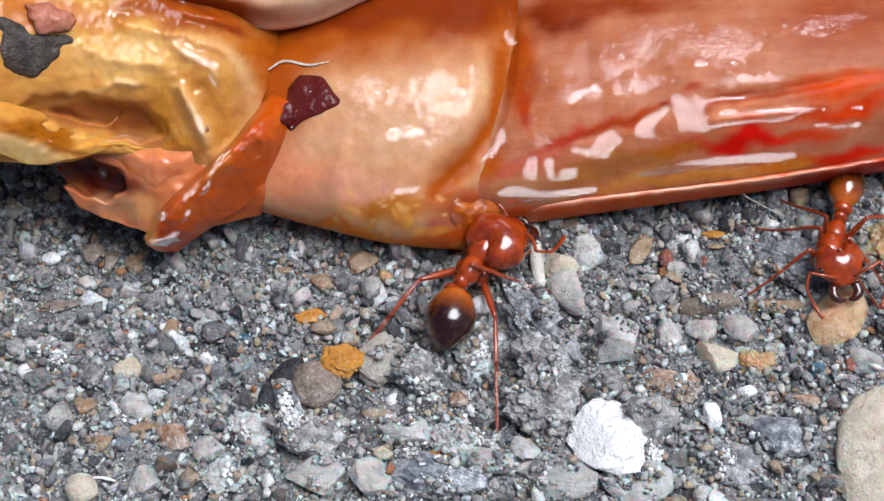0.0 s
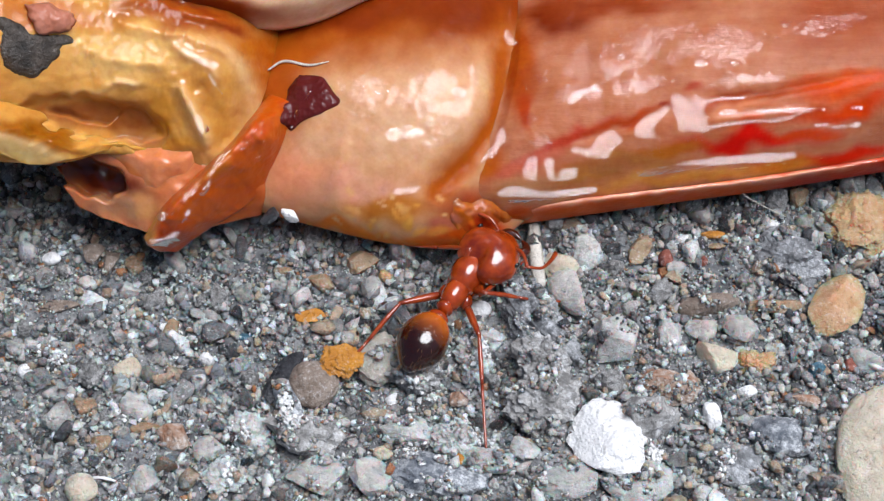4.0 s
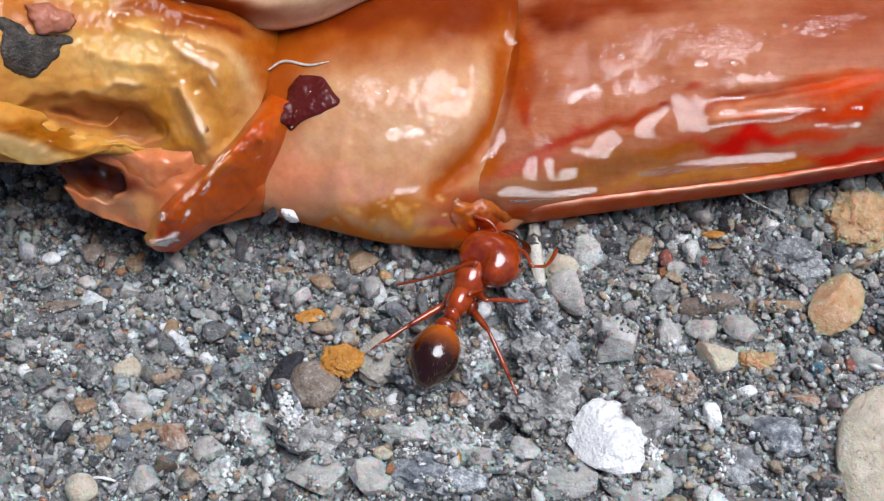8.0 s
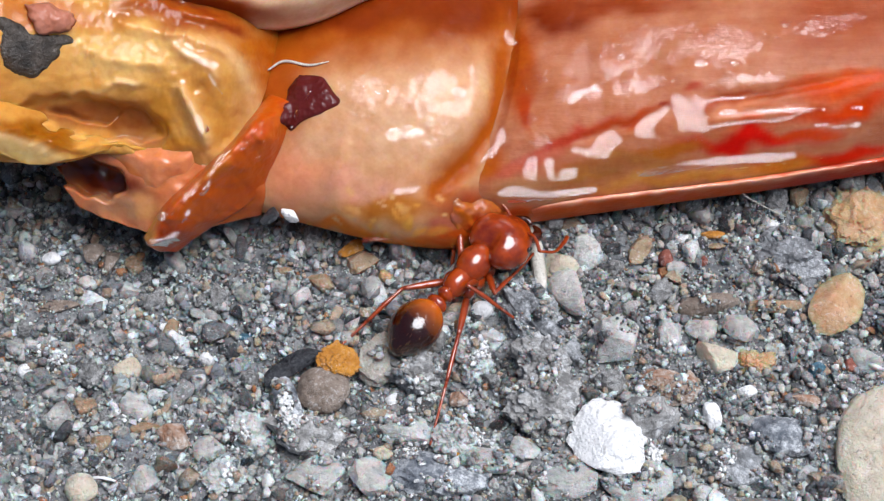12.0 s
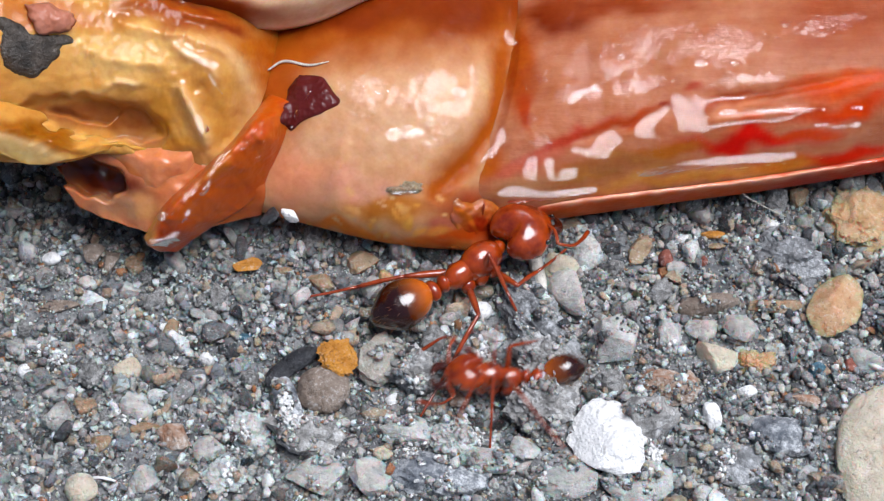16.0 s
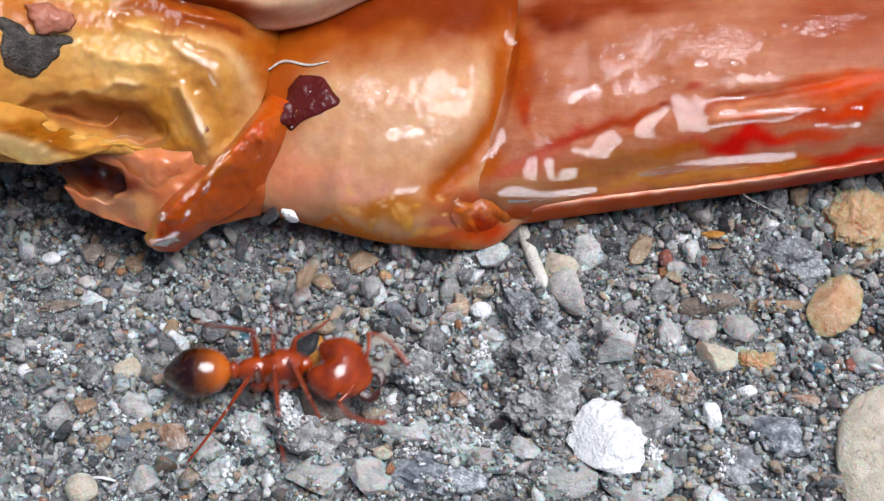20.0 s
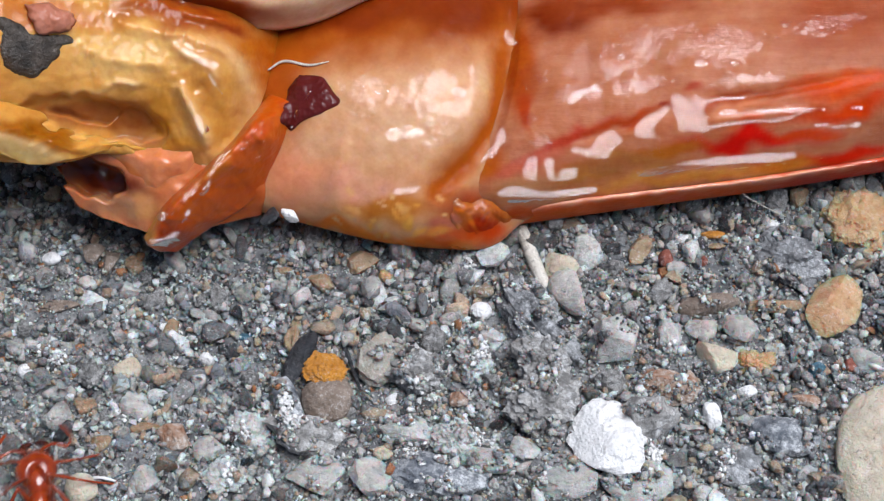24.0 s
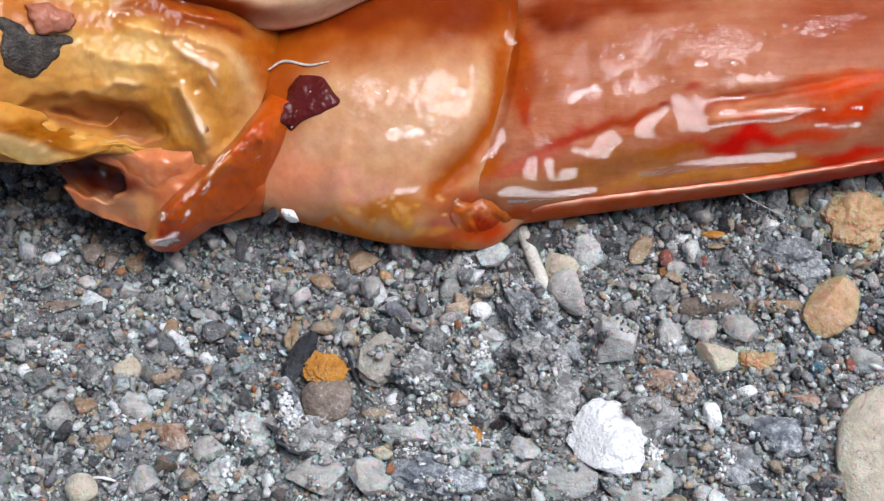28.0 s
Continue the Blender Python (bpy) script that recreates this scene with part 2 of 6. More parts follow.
def tube(path, radii, sides=8, steps=16):
    """A round tapering rod along a smooth path."""
    pts = [Vector(p) for p in path]
    verts, faces = [], []
    rad = [Vector((r, 0, 0)) for r in radii]
    for i in range(steps + 1):
        s = i / steps
        p, r = curve_at(pts, s), max(curve_at(rad, s)[0], 0.002)
        d = (curve_at(pts, min(1, s + 0.01)) - curve_at(pts, max(0, s - 0.01))).normalized()
        side = d.cross(Vector((0, 0, 1)))
        if side.length < 0.05:
            side = d.cross(Vector((0, 1, 0)))
        side.normalize()
        other = d.cross(side)
        for k in range(sides):
            w = 2 * math.pi * k / sides
            verts.append(p + (side * math.cos(w) + other * math.sin(w)) * r)
    for i in range(steps):
        for k in range(sides):
            k2 = (k + 1) % sides
            faces.append((i * sides + k, i * sides + k2, (i + 1) * sides + k2, (i + 1) * sides + k))
    faces.append(tuple(range(sides))[::-1])
    faces.append(tuple(steps * sides + k for k in range(sides)))
    return verts, faces


def joined(*pieces):
    verts, faces = [], []
    for vs, fs in pieces:
        o = len(verts)
        verts += list(vs)
        faces += [tuple(i + o for i in f) for f in fs]
    return verts, faces


# ---- ground ----
def ground_height(x, y):
    h = 0.22 * noise.noise((x * 0.55, y * 0.55, 3.1)) + 0.18 * abs(noise.noise((x * 1.5, y * 1.5, 8.0))) + 0.12 * noise.noise((x * 3.6, y * 3.6, 1.0)) + 0.06 * noise.noise((x * 8, y * 8, 1.0))
    return h * max(0.0, min(1.0, (26 - max(abs(x), abs(y))) / 8)) - 0.05


def steps(lo, hi, fine, far):
    inner = list(np.arange(lo, hi + fine / 2, fine))
    out, d = [], fine
    while d < far:
        d *= 1.6
        out.append(d)
    return [lo - d for d in out[::-1]] + inner + [hi + d for d in out]


def build_ground():
    xs, ys = steps(-13.5, 13.5, 0.1, 60000), steps(-9.5, 8.0, 0.1, 60000)
    verts = [(x, y, ground_height(x, y)) for y in ys for x in xs]
    n = len(xs)
    faces = [(j * n + i, j * n + i + 1, (j + 1) * n + i + 1, (j + 1) * n + i) for j in range(len(ys) - 1) for i in range(n - 1)]
    ob = part("ground", mesh_of("ground", verts, faces, M_GROUND))
    return tagged(ob, "rough grey concrete strewn with sand grains and grit", "ground", "", "structure")


ground = build_ground()


def rock_shape(level, rx, ry, rz, seed, rugged=0.22, facets=0):
    """An uneven pebble; facets: how many flat breaks it has."""
    vs, fs = BALLS[level]
    rng = random.Random(seed)
    cuts = []
    for _ in range(facets if rugged < 0.3 else 0):
        n = Vector((rng.gauss(0, 1), rng.gauss(0, 1), rng.gauss(0, 1))).normalized()
        cuts.append((n, rng.uniform(0.42, 0.78)))
    off = Vector((rng.uniform(-50, 50), rng.uniform(-50, 50), rng.uniform(-50, 50)))
    out = []
    for v in vs:
        p = v * (1 + rugged * noise.noise(v * 1.1 + off) + rugged * 0.5 * noise.noise(v * 3 + off) + rugged * 0.3 * noise.noise(v * 7 + off))
        if rugged > 0.3:
            p = p * (1 + 0.16 * noise.noise(v * 4 + off * 2) + 0.14 * abs(noise.noise(v * 9 + off)) + 0.08 * noise.noise(v * 20 + off))
        for n, d in cuts:
            over = p.dot(n) - d
            if over > 0:
                p = p - n * over * 0.9
        out.append((p.x * rx, p.y * ry, p.z * rz))
    return out, fs


BIG, RUBBLE = [], []


def stone(x, y, rx, ry, rz, turn, material, label, seed, rugged=0.22, facets=4, name="pebble", lift=0.45, level=3, group=""):
    vs, fs = rock_shape(5 if rugged > 0.3 and level == 4 else level, rx, ry, rz, seed, rugged, facets + 2 if rugged > 0.12 else facets)
    me = mesh_of(name, vs, fs, material)
    me.set_sharp_from_angle(angle=radians(32))
    if rugged >= 0.2 and material not in (M_WHITE, M_CREAM, M_AMBER, M_ORANGE, M_BLACK):
        at = place(x, y, ground_height(x, y) + rz * lift, 0, 0, turn)
        RUBBLE.append(([(at @ v.co) / MM for v in me.vertices], fs))
    ob = part(name, me, None, "", place(x, y, ground_height(x, y) + rz * lift, 0, 0, turn))
    BIG.append((x, y, max(rx, ry)))
    return tagged(ob, label, "stone" if name in ("pebble", "crumb") else "flake", group)


# ---- shrimp ----
from mathutils.bvhtree import BVHTree


def smooth(x):
    x = max(0.0, min(1.0, x))
    return x * x * (3 - 2 * x)


def spot(a, b, ra, rb, x, y, turn=0.0):
    """1 at (a, b), falling to 0 at the edge of an ellipse."""
    c, s = math.cos(radians(turn)), math.sin(radians(turn))
    u, v = (x - a) * c + (y - b) * s, (y - b) * c - (x - a) * s
    return smooth(1.35 - math.hypot(u / ra, v / rb))


SHRIMP = []


def sheet(name, parent, rows, material, base, spots=(), dents=(), nu=60, nv=40, thick=0.4, rough=0.05, grain=1.2, tuck=False, label="", edge=0.0, wet=(), lines=(), onto=None, wrinkle=0.0):
    """A thick curved piece through rows of points (a, b, h). spots: a, b, radius a, radius b, turn, colour; dents: a, b, radii, depth, turn, with steep sides;
    wet: a, b, radii, turn of beaded water; lines: folds as a path, width, rise, colour; onto: the sheet that its first end grows out of."""
    trails = [([curve_at([Vector((*p, 0)) for p in path], s / 24) for s in range(25)] + [min(p[0] for p in path), max(p[0] for p in path)], width, rise, col) for path, width, rise, col in lines]
    rows = [[Vector(p) for p in r] for r in rows]
    if tuck:
        low, top = rows[0], rows[-1]
        under = [Vector((p.x, p.y + 0.5, p.z - 1.4)) for p in low]
        far1 = [Vector((p.x, p.y + 1.4, p.z - 2.2)) for p in top]
        far2 = [Vector((p.x, p.y + 1.2, -7.2)) for p in top]
        rows = [under] + rows + [far1, far2]
    rng = sum(map(ord, name)) * 0.37
    verts, cols = [], []
    for j in range(nv + 1):
        for i in range(nu + 1):
            u, v = i / nu, j / nv
            p = curve_at([curve_at(r, u) for r in rows], v)
            a, b, h = p
            n = noise.noise((a * grain, b * grain, rng)) + 0.5 * noise.noise((a * grain * 2.7, b * grain * 2.7, rng + 9))
            h += rough * n + wrinkle * (abs(noise.noise((a * 2.6 + 0.6 * n, b * 4.2, rng + 5))) + 0.5 * noise.noise((a * 7.0, b * 7.0, rng + 6)))
            if edge:
                wob = edge * noise.noise((a * 2.2, b * 2.2, rng + 4))
                a, b = a + wob, b + wob
            ja, jb = 0.12 * noise.noise((a * 2.5, b * 2.5, rng + 2)), 0.12 * noise.noise((a * 2.5, b * 2.5, rng + 30))
            for da, db, ra, rb, depth, turn in dents:
                h -= depth * smooth(4.0 * spot(da, db, ra, rb, a + ja * 1.5, b + jb * 1.5, turn) - 1.5)
            if onto and u < 0.14:
                hit = onto.ray_cast(face(a, b, 9), -OUT, 20)
                if hit[0]:
                    h += (9 - hit[3] - 0.03 - h) * smooth(1 - u / 0.14)
            c = Vector(base)
            wa, wb = a + 0.35 * noise.noise((a, b, rng)) + ja, b + 0.35 * noise.noise((a, b, rng + 20)) + jb
            for sa, sb, ra, rb, turn, col in spots:
                c = c.lerp(Vector(col), spot(sa, sb, ra, rb, wa, wb, turn))
            for trail, width, rise, col in trails:
                x, y = a + ja * 0.5, b + jb * 0.5
                if not trail[25] - 0.8 < x < trail[26] + 0.8:
                    continue
                far = min(range(25), key=lambda s: (trail[s].x - x) ** 2 + (trail[s].y - y) ** 2)
                gap = 9.0
                for p, q in ((max(far - 1, 0), far), (far, min(far + 1, 24))):
                    d = trail[q] - trail[p]
                    f = max(0.0, min(1.0, ((x - trail[p].x) * d.x + (y - trail[p].y) * d.y) / max(d.length_squared, 1e-9)))
                    gap = min(gap, math.hypot(trail[p].x + d.x * f - x, trail[p].y + d.y * f - y) / width)
                if gap < 2.5:
                    swell = math.exp(-gap * gap) * min(1.0, 0.15 + far / 6, 0.15 + (24 - far) / 6)
                    h += rise * swell
                    if col:
                        c = c.lerp(Vector(col), min(1.0, swell * 1.1))
            c = (0.68 * c.x ** 1.15, 0.59 * c.y ** 1.15, 0.54 * c.z ** 1.15, max([0.0] + [spot(sa, sb, ra, rb, a, b, turn) for sa, sb, ra, rb, turn in wet]))
            q = face(a, b, h)
            q.z = max(q.z, -0.25)
            verts.append(q)
            cols.append(c)
    n = nu + 1
    faces = [(j * n + i, j * n + i + 1, (j + 1) * n + i + 1, (j + 1) * n + i) for j in range(nv) for i in range(nu)]
    SHRIMP.append((verts[:], faces[:]))
    if not tuck:
        o = len(verts)
        verts += [v - OUT * thick for v in verts]
        cols += cols
        faces += [tuple(k + o for k in f[::-1]) for f in faces]
        rim = [i for i in range(n)] + [j * n + nu for j in range(1, nv + 1)] + [nv * n + i for i in range(nu - 1, -1, -1)] + [j * n for j in range(nv - 1, 0, -1)]
        faces += [(p, p + o, q + o, q) for p, q in zip(rim, rim[1:] + rim[:1])]
    me = mesh_of(name, verts, faces, material)
    attr = me.color_attributes.new("pigment", "FLOAT_COLOR", "POINT")
    attr.data.foreach_set("color", [x for c in cols for x in c])
    return part(name, me, parent, label)


shrimp = new("shrimp_remains")
tagged(shrimp, "cooked half-eaten shrimp, wet orange flesh and red shell, lying on concrete", "shrimp")

PEACH, ORANGE, RUSTY = (0.82, 0.54, 0.33), (0.52, 0.16, 0.015), (0.34, 0.066, 0.004)
SEAM = [(1.48, 6.32), (1.48, 5.23), (1.44, 4.28), (1.36, 3.39), (1.01, 2.71), (0.46, 2.10), (0.01, 1.62), (-0.26, 1.14)]

sheet("abdomen_segment", shrimp, [
    [(-5.81, 1.39, -0.1), (-4.36, 0.93, 0.50), (-3.09, 0.59, 0.70), (-1.44, 0.21, 0.70), (0.08, 0.05, 0.65), (1.19, 0.10, 0.50), (2.03, 0.72, 0.20)],
    [(-5.76, 2.00, 0.3), (-4.29, 1.56, 1.3), (-3.03, 1.34, 1.75), (-1.54, 1.20, 1.85), (-0.19, 1.14, 1.7), (1.04, 1.17, 1.15), (2.16, 1.37, 0.5)],
    [(-5.77, 3.19, 0.2), (-4.29, 3.13, 1.3), (-3.02, 3.09, 1.95), (-1.67, 3.08, 2.1), (-0.05, 3.15, 2), (1.17, 3.25, 1.6), (2.02, 3.38, 0.4)],
    [(-5.82, 5.26, -0.2), (-4.33, 5.22, 0.8), (-3.06, 5.25, 1.25), (-1.42, 5.30, 1.35), (0.08, 5.38, 1.3), (1.32, 5.42, 0.9), (2.25, 5.52, 0)],
    [(-5.94, 8.10, -1.3), (-4.46, 8.02, -0.8), (-3.17, 7.97, -0.5), (-1.47, 7.96, -0.4), (0.08, 7.96, -0.4), (1.36, 7.99, -0.6), (2.31, 8.08, -1.2)]],
    M_FLESH, PEACH,
    [(-1.68, 5.75, 6.51, 1.29, 4, ORANGE),
     (-3.24, 5.07, 2.31, 0.75, 22, ORANGE),
     (-4.46, 4.53, 1.02, 1.36, 0, (0.60, 0.19, 0.012)),
     (-3.92, 3.58, 0.61, 1.22, 15, (0.56, 0.17, 0.02)),
     (0.22, 6.02, 3.53, 0.81, 0, RUSTY),
     (-3.04, 5.68, 2.71, 0.41, 0, RUSTY),
     (-3.58, 1.68, 1.09, 0.81, 0, (0.96, 0.52, 0.34)),
     (-1.95, 1.41, 1.49, 0.61, 0, (0.88, 0.54, 0.40)),
     (-1.14, 2.77, 2.44, 0.81, 0, (0.82, 0.58, 0.40)),
     (1.19, 3.79, 0.46, 0.68, 0, (0.95, 0.75, 0.50)),
     (0.49, 3.17, 0.81, 0.54, 25, (0.88, 0.64, 0.43)),
     (-1.28, 0.98, 1.02, 0.33, 8, (0.70, 0.32, 0.06)),
     (-1.95, 0.33, 3.66, 0.22, -8, (0.96, 0.36, 0.05)),
     (0.49, 0.26, 1.22, 0.27, 0, (0.74, 0.16, 0.012)), (1.19, 0.49, 0.68, 0.43, 10, (0.56, 0.08, 0.008)),
     (-3.85, 0.73, 0.81, 0.24, -12, (0.80, 0.27, 0.07)),
     (0.76, 1.00, 1.22, 0.68, 20, (0.46, 0.10, 0.008)),
     (0.22, 1.68, 0.81, 0.30, 45, (0.62, 0.21, 0.02)),
     (-0.19, 0.60, 0.41, 0.19, 0, (0.60, 0.22, 0.16)),
     (-2.13, 1.34, 0.12, 0.11, 0, (0.9, 0.6, 0.35)),
     (-2.02, 0.90, 0.14, 0.12, 0, (0.92, 0.6, 0.25)),
     (-0.94, 0.73, 0.09, 0.16, 0, (0.95, 0.62, 0.16)),
     (-0.76, 0.46, 0.12, 0.11, 0, (0.95, 0.6, 0.2)),
     (-0.26, 0.39, 0.30, 0.12, 0, (0.92, 0.45, 0.12)),
     (-1.68, 0.60, 0.14, 0.09, 0, (0.9, 0.55, 0.2)),
     (-1.41, 0.39, 0.11, 0.08, 0, (0.9, 0.5, 0.14)),
     (-0.97, 0.90, 0.06, 0.06, -5.90454, (0.95, 0.55, 0.14)), (-0.63, 0.44, 0.11, 0.06, 2.2008, (0.95, 0.55, 0.14)), (-0.72, 1.05, 0.12, 0.06, 8.44132, (0.95, 0.55, 0.14)), (-2.50, 0.44, 0.07, 0.07, 7.61854, (0.95, 0.68, 0.36)), (0.53, 0.92, 0.11, 0.07, -6.72409, (0.96, 0.62, 0.22)), (-1.39, 1.14, 0.09, 0.06, 26.0753, (0.95, 0.68, 0.36)), (-0.95, 1.01, 0.10, 0.07, 15.9125, (0.96, 0.62, 0.22)), (-1.09, 0.88, 0.09, 0.07, -20.3208, (0.95, 0.55, 0.14)), (-1.09, 1.25, 0.09, 0.09, 1.13233, (0.95, 0.68, 0.36)), (0.45, 0.81, 0.08, 0.09, -18.2656, (0.95, 0.55, 0.14)), (-0.01, 0.85, 0.07, 0.07, 5.32612, (0.95, 0.68, 0.36)), (-1.60, 0.71, 0.12, 0.06, -26.3034, (0.96, 0.62, 0.22)), (-1.19, 0.37, 0.06, 0.09, -12.5445, (0.96, 0.62, 0.22)), (0.06, 1.30, 0.10, 0.09, 27.2843, (0.95, 0.68, 0.36)), (-1.33, 0.98, 0.08, 0.06, 9.11536, (0.95, 0.68, 0.36)), (-1.65, 0.58, 0.06, 0.08, 23.645, (0.95, 0.55, 0.14))],
    nu=150, nv=150, rough=0.04, grain=1.4, tuck=True, wet=[(-1.75, 3.79, 1.02, 0.43, -8), (-0.33, 3.79, 0.95, 0.54, 15), (0.42, 3.31, 1.15, 0.61, 28), (1.17, 4.26, 0.68, 0.54, 30), (0.08, 2.70, 0.68, 0.34, 20), (-2.84, 2.36, 0.61, 0.24, 0), (-1.95, 3.31, 0.54, 0.16, 0), (-1.14, 1.48, 0.54, 0.12, 0), (-0.87, 2.84, 0.54, 0.19, 0), (0.62, 1.00, 0.81, 0.47, 15), (0.22, 0.39, 0.68, 0.19, 10), (1.64, 5.21, 0.19, 0.22, 0)],
    lines=[(SEAM, 0.32, -0.28, (0.56, 0.17, 0.014)), ([(-2.09, 0.19), (-2.50, 1.55), (-2.23, 2.77)], 0.3, 0.1, None)], label="pale peach wet flesh of a tail segment")
ABDOMEN = BVHTree.FromPolygons(*SHRIMP[-1])

sheet("shell_segment", shrimp, [
    [(1.19, 0.44, 0.30), (2.03, 0.73, 0.30), (4.12, 1.01, 0.25), (6.37, 1.33, 0.15), (8.62, 1.63, 0.05), (15.01, 2.67, -0.30)],
    [(0.30, 1.36, 1.15), (1.58, 1.48, 1.45), (3.08, 1.63, 1.40), (5.42, 1.97, 1.25), (8.31, 2.32, 1.05), (14.70, 3.36, 0.80)],
    [(0.80, 2.50, 1.2), (1.78, 2.81, 1.6), (2.93, 2.88, 1.7), (5.63, 3.17, 1.75), (8.35, 3.58, 1.65), (14.49, 4.47, 1.5)],
    [(1.50, 4.60, 0.6), (2.15, 4.77, 0.95), (3.50, 4.84, 1.2), (5.67, 4.96, 1.35), (8.41, 5.24, 1.3), (14.58, 5.94, 1.2)],
    [(1.62, 8.11, -1.2), (2.28, 8.02, -0.8), (3.62, 7.97, -0.5), (5.86, 7.94, -0.3), (8.67, 8.08, -0.3), (15.01, 8.79, -0.3)]],
    M_SHELL, (0.64, 0.31, 0.19),
    [(2.66, 5.76, 0.95, 0.54, 0, (0.30, 0.05, 0.006)),
     (4.30, 6.04, 2.18, 0.41, 0, (0.42, 0.10, 0.02)),
     (1.92, 4.54, 0.35, 1.50, 0, (0.56, 0.15, 0.012)),
     (2.12, 3.32, 0.19, 0.54, 0, (0.56, 0.10, 0.012)),
     (1.98, 2.09, 1.22, 0.19, 25, (0.66, 0.22, 0.15)),
     (3.07, 2.71, 1.22, 0.14, 22, (0.60, 0.10, 0.05)),
     (4.43, 3.11, 1.09, 0.14, 18, (0.58, 0.12, 0.03)),
     (9.73, 5.63, 1.77, 1.02, 8, (0.52, 0.17, 0.07)),
     (9.87, 4.00, 1.77, 0.38, 9, (0.84, 0.15, 0.008)),
     (7.42, 3.56, 1.50, 0.18, 6, (0.52, 0.12, 0.015)),
     (9.73, 3.39, 1.36, 0.24, 9, (0.78, 0.10, 0.006)),
     (7.29, 3.25, 1.22, 0.11, 6, (0.74, 0.32, 0.16)),
     (7.42, 2.94, 0.82, 0.11, 5, (0.74, 0.22, 0.08)),
     (6.06, 4.00, 0.35, 0.11, 0, (0.55, 0.09, 0.006)),
     (5.52, 3.56, 0.16, 0.11, 0, (0.40, 0.05, 0.02)),
     (7.29, 2.64, 1.77, 0.20, 3, (0.76, 0.015, 0.004)),
     (9.73, 2.34, 2.04, 0.19, 6, (0.82, 0.045, 0.006)),
     (8.92, 2.84, 0.95, 0.14, 6, (0.72, 0.10, 0.01)),
     (4.02, 1.96, 1.77, 0.30, 8, (0.52, 0.26, 0.08)),
     (5.93, 1.75, 3.13, 0.20, 8, (0.74, 0.40, 0.10)),
     (8.37, 2.16, 0.68, 0.19, 8, (0.76, 0.36, 0.06)),
     (5.38, 2.43, 0.95, 0.16, 8, (0.55, 0.22, 0.03)),
     (1.98, 1.55, 0.68, 0.34, 10, (0.62, 0.36, 0.2)),
     (1.03, 1.96, 0.41, 0.41, 45, (0.62, 0.20, 0.02)),
     (1.85, 0.80, 1.77, 0.22, 8, (0.72, 0.17, 0.02))],
    nu=170, nv=120, rough=0.05, grain=1.1, tuck=True, wet=[(9.26, 5.49, 1.22, 0.35, 10), (6.81, 4.95, 1.22, 0.68, 8), (5.38, 5.02, 1.50, 0.61, 6), (3.75, 4.54, 1.22, 0.61, 5), (2.19, 4.27, 0.49, 0.41, 0), (3.34, 3.79, 0.82, 0.30, 8), (7.42, 4.00, 1.22, 0.34, 8), (4.70, 4.00, 1.09, 0.27, 8), (1.31, 2.37, 0.54, 0.34, 50), (2.12, 2.37, 0.82, 0.34, 25), (2.26, 1.62, 1.09, 0.48, 15), (4.02, 2.09, 0.95, 0.27, 10), (6.34, 2.05, 2.04, 0.18, 8), (7.69, 3.32, 1.50, 0.11, 5), (7.02, 3.02, 0.82, 0.11, 5), (9.46, 2.98, 0.95, 0.30, 8), (8.10, 2.43, 0.82, 0.19, 6), (2.94, 1.35, 1.50, 0.16, 9)],
    lines=[([(6.19, 3.69), (7.41, 3.72), (8.76, 3.99), (10.64, 4.33)], 0.12, -0.12, None), ([(2.93, 2.56), (4.29, 2.97), (5.51, 3.45)], 0.1, -0.1, None), ([(6.32, 3.11), (7.68, 3.24), (9.17, 3.45)], 0.09, 0.08, None)], onto=ABDOMEN, label="wet red and orange shell with pale streaks")

sheet("shell_rim", shrimp, [
    [(1.41, 0.58, 0.10), (4.13, 0.96, 0.20), (6.37, 1.27, 0.10), (8.63, 1.58, 0.00), (15.03, 2.63, -0.35)],
    [(1.40, 0.72, 0.50), (4.08, 1.09, 0.70), (6.30, 1.38, 0.60), (8.53, 1.69, 0.50), (14.85, 2.71, 0.20)],
    [(1.39, 0.90, 0.80), (4.06, 1.23, 1.05), (6.26, 1.50, 0.98), (8.49, 1.81, 0.85), (14.77, 2.82, 0.55)],
    [(1.39, 1.05, 0.80), (4.06, 1.35, 1.05), (6.27, 1.61, 0.98), (8.49, 1.92, 0.85), (14.77, 2.92, 0.55)]],
    M_RIM, (0.86, 0.19, 0.028), [(9.97, 1.87, 2.2, 0.6, 8, (0.60, 0.06, 0.03))],
    nu=150, nv=14, rough=0.035, grain=2.0, thick=0.25, lines=[([(1.78, 0.98), (2.94, 1.17), (4.30, 1.35), (7.03, 1.63), (9.07, 1.91), (10.68, 2.19)], 0.07, 0.05, (0.95, 0.58, 0.46))], wet=[(7.0, 1.7, 9.0, 0.10, 8.2)], label="thickened orange lower edge of the shell")

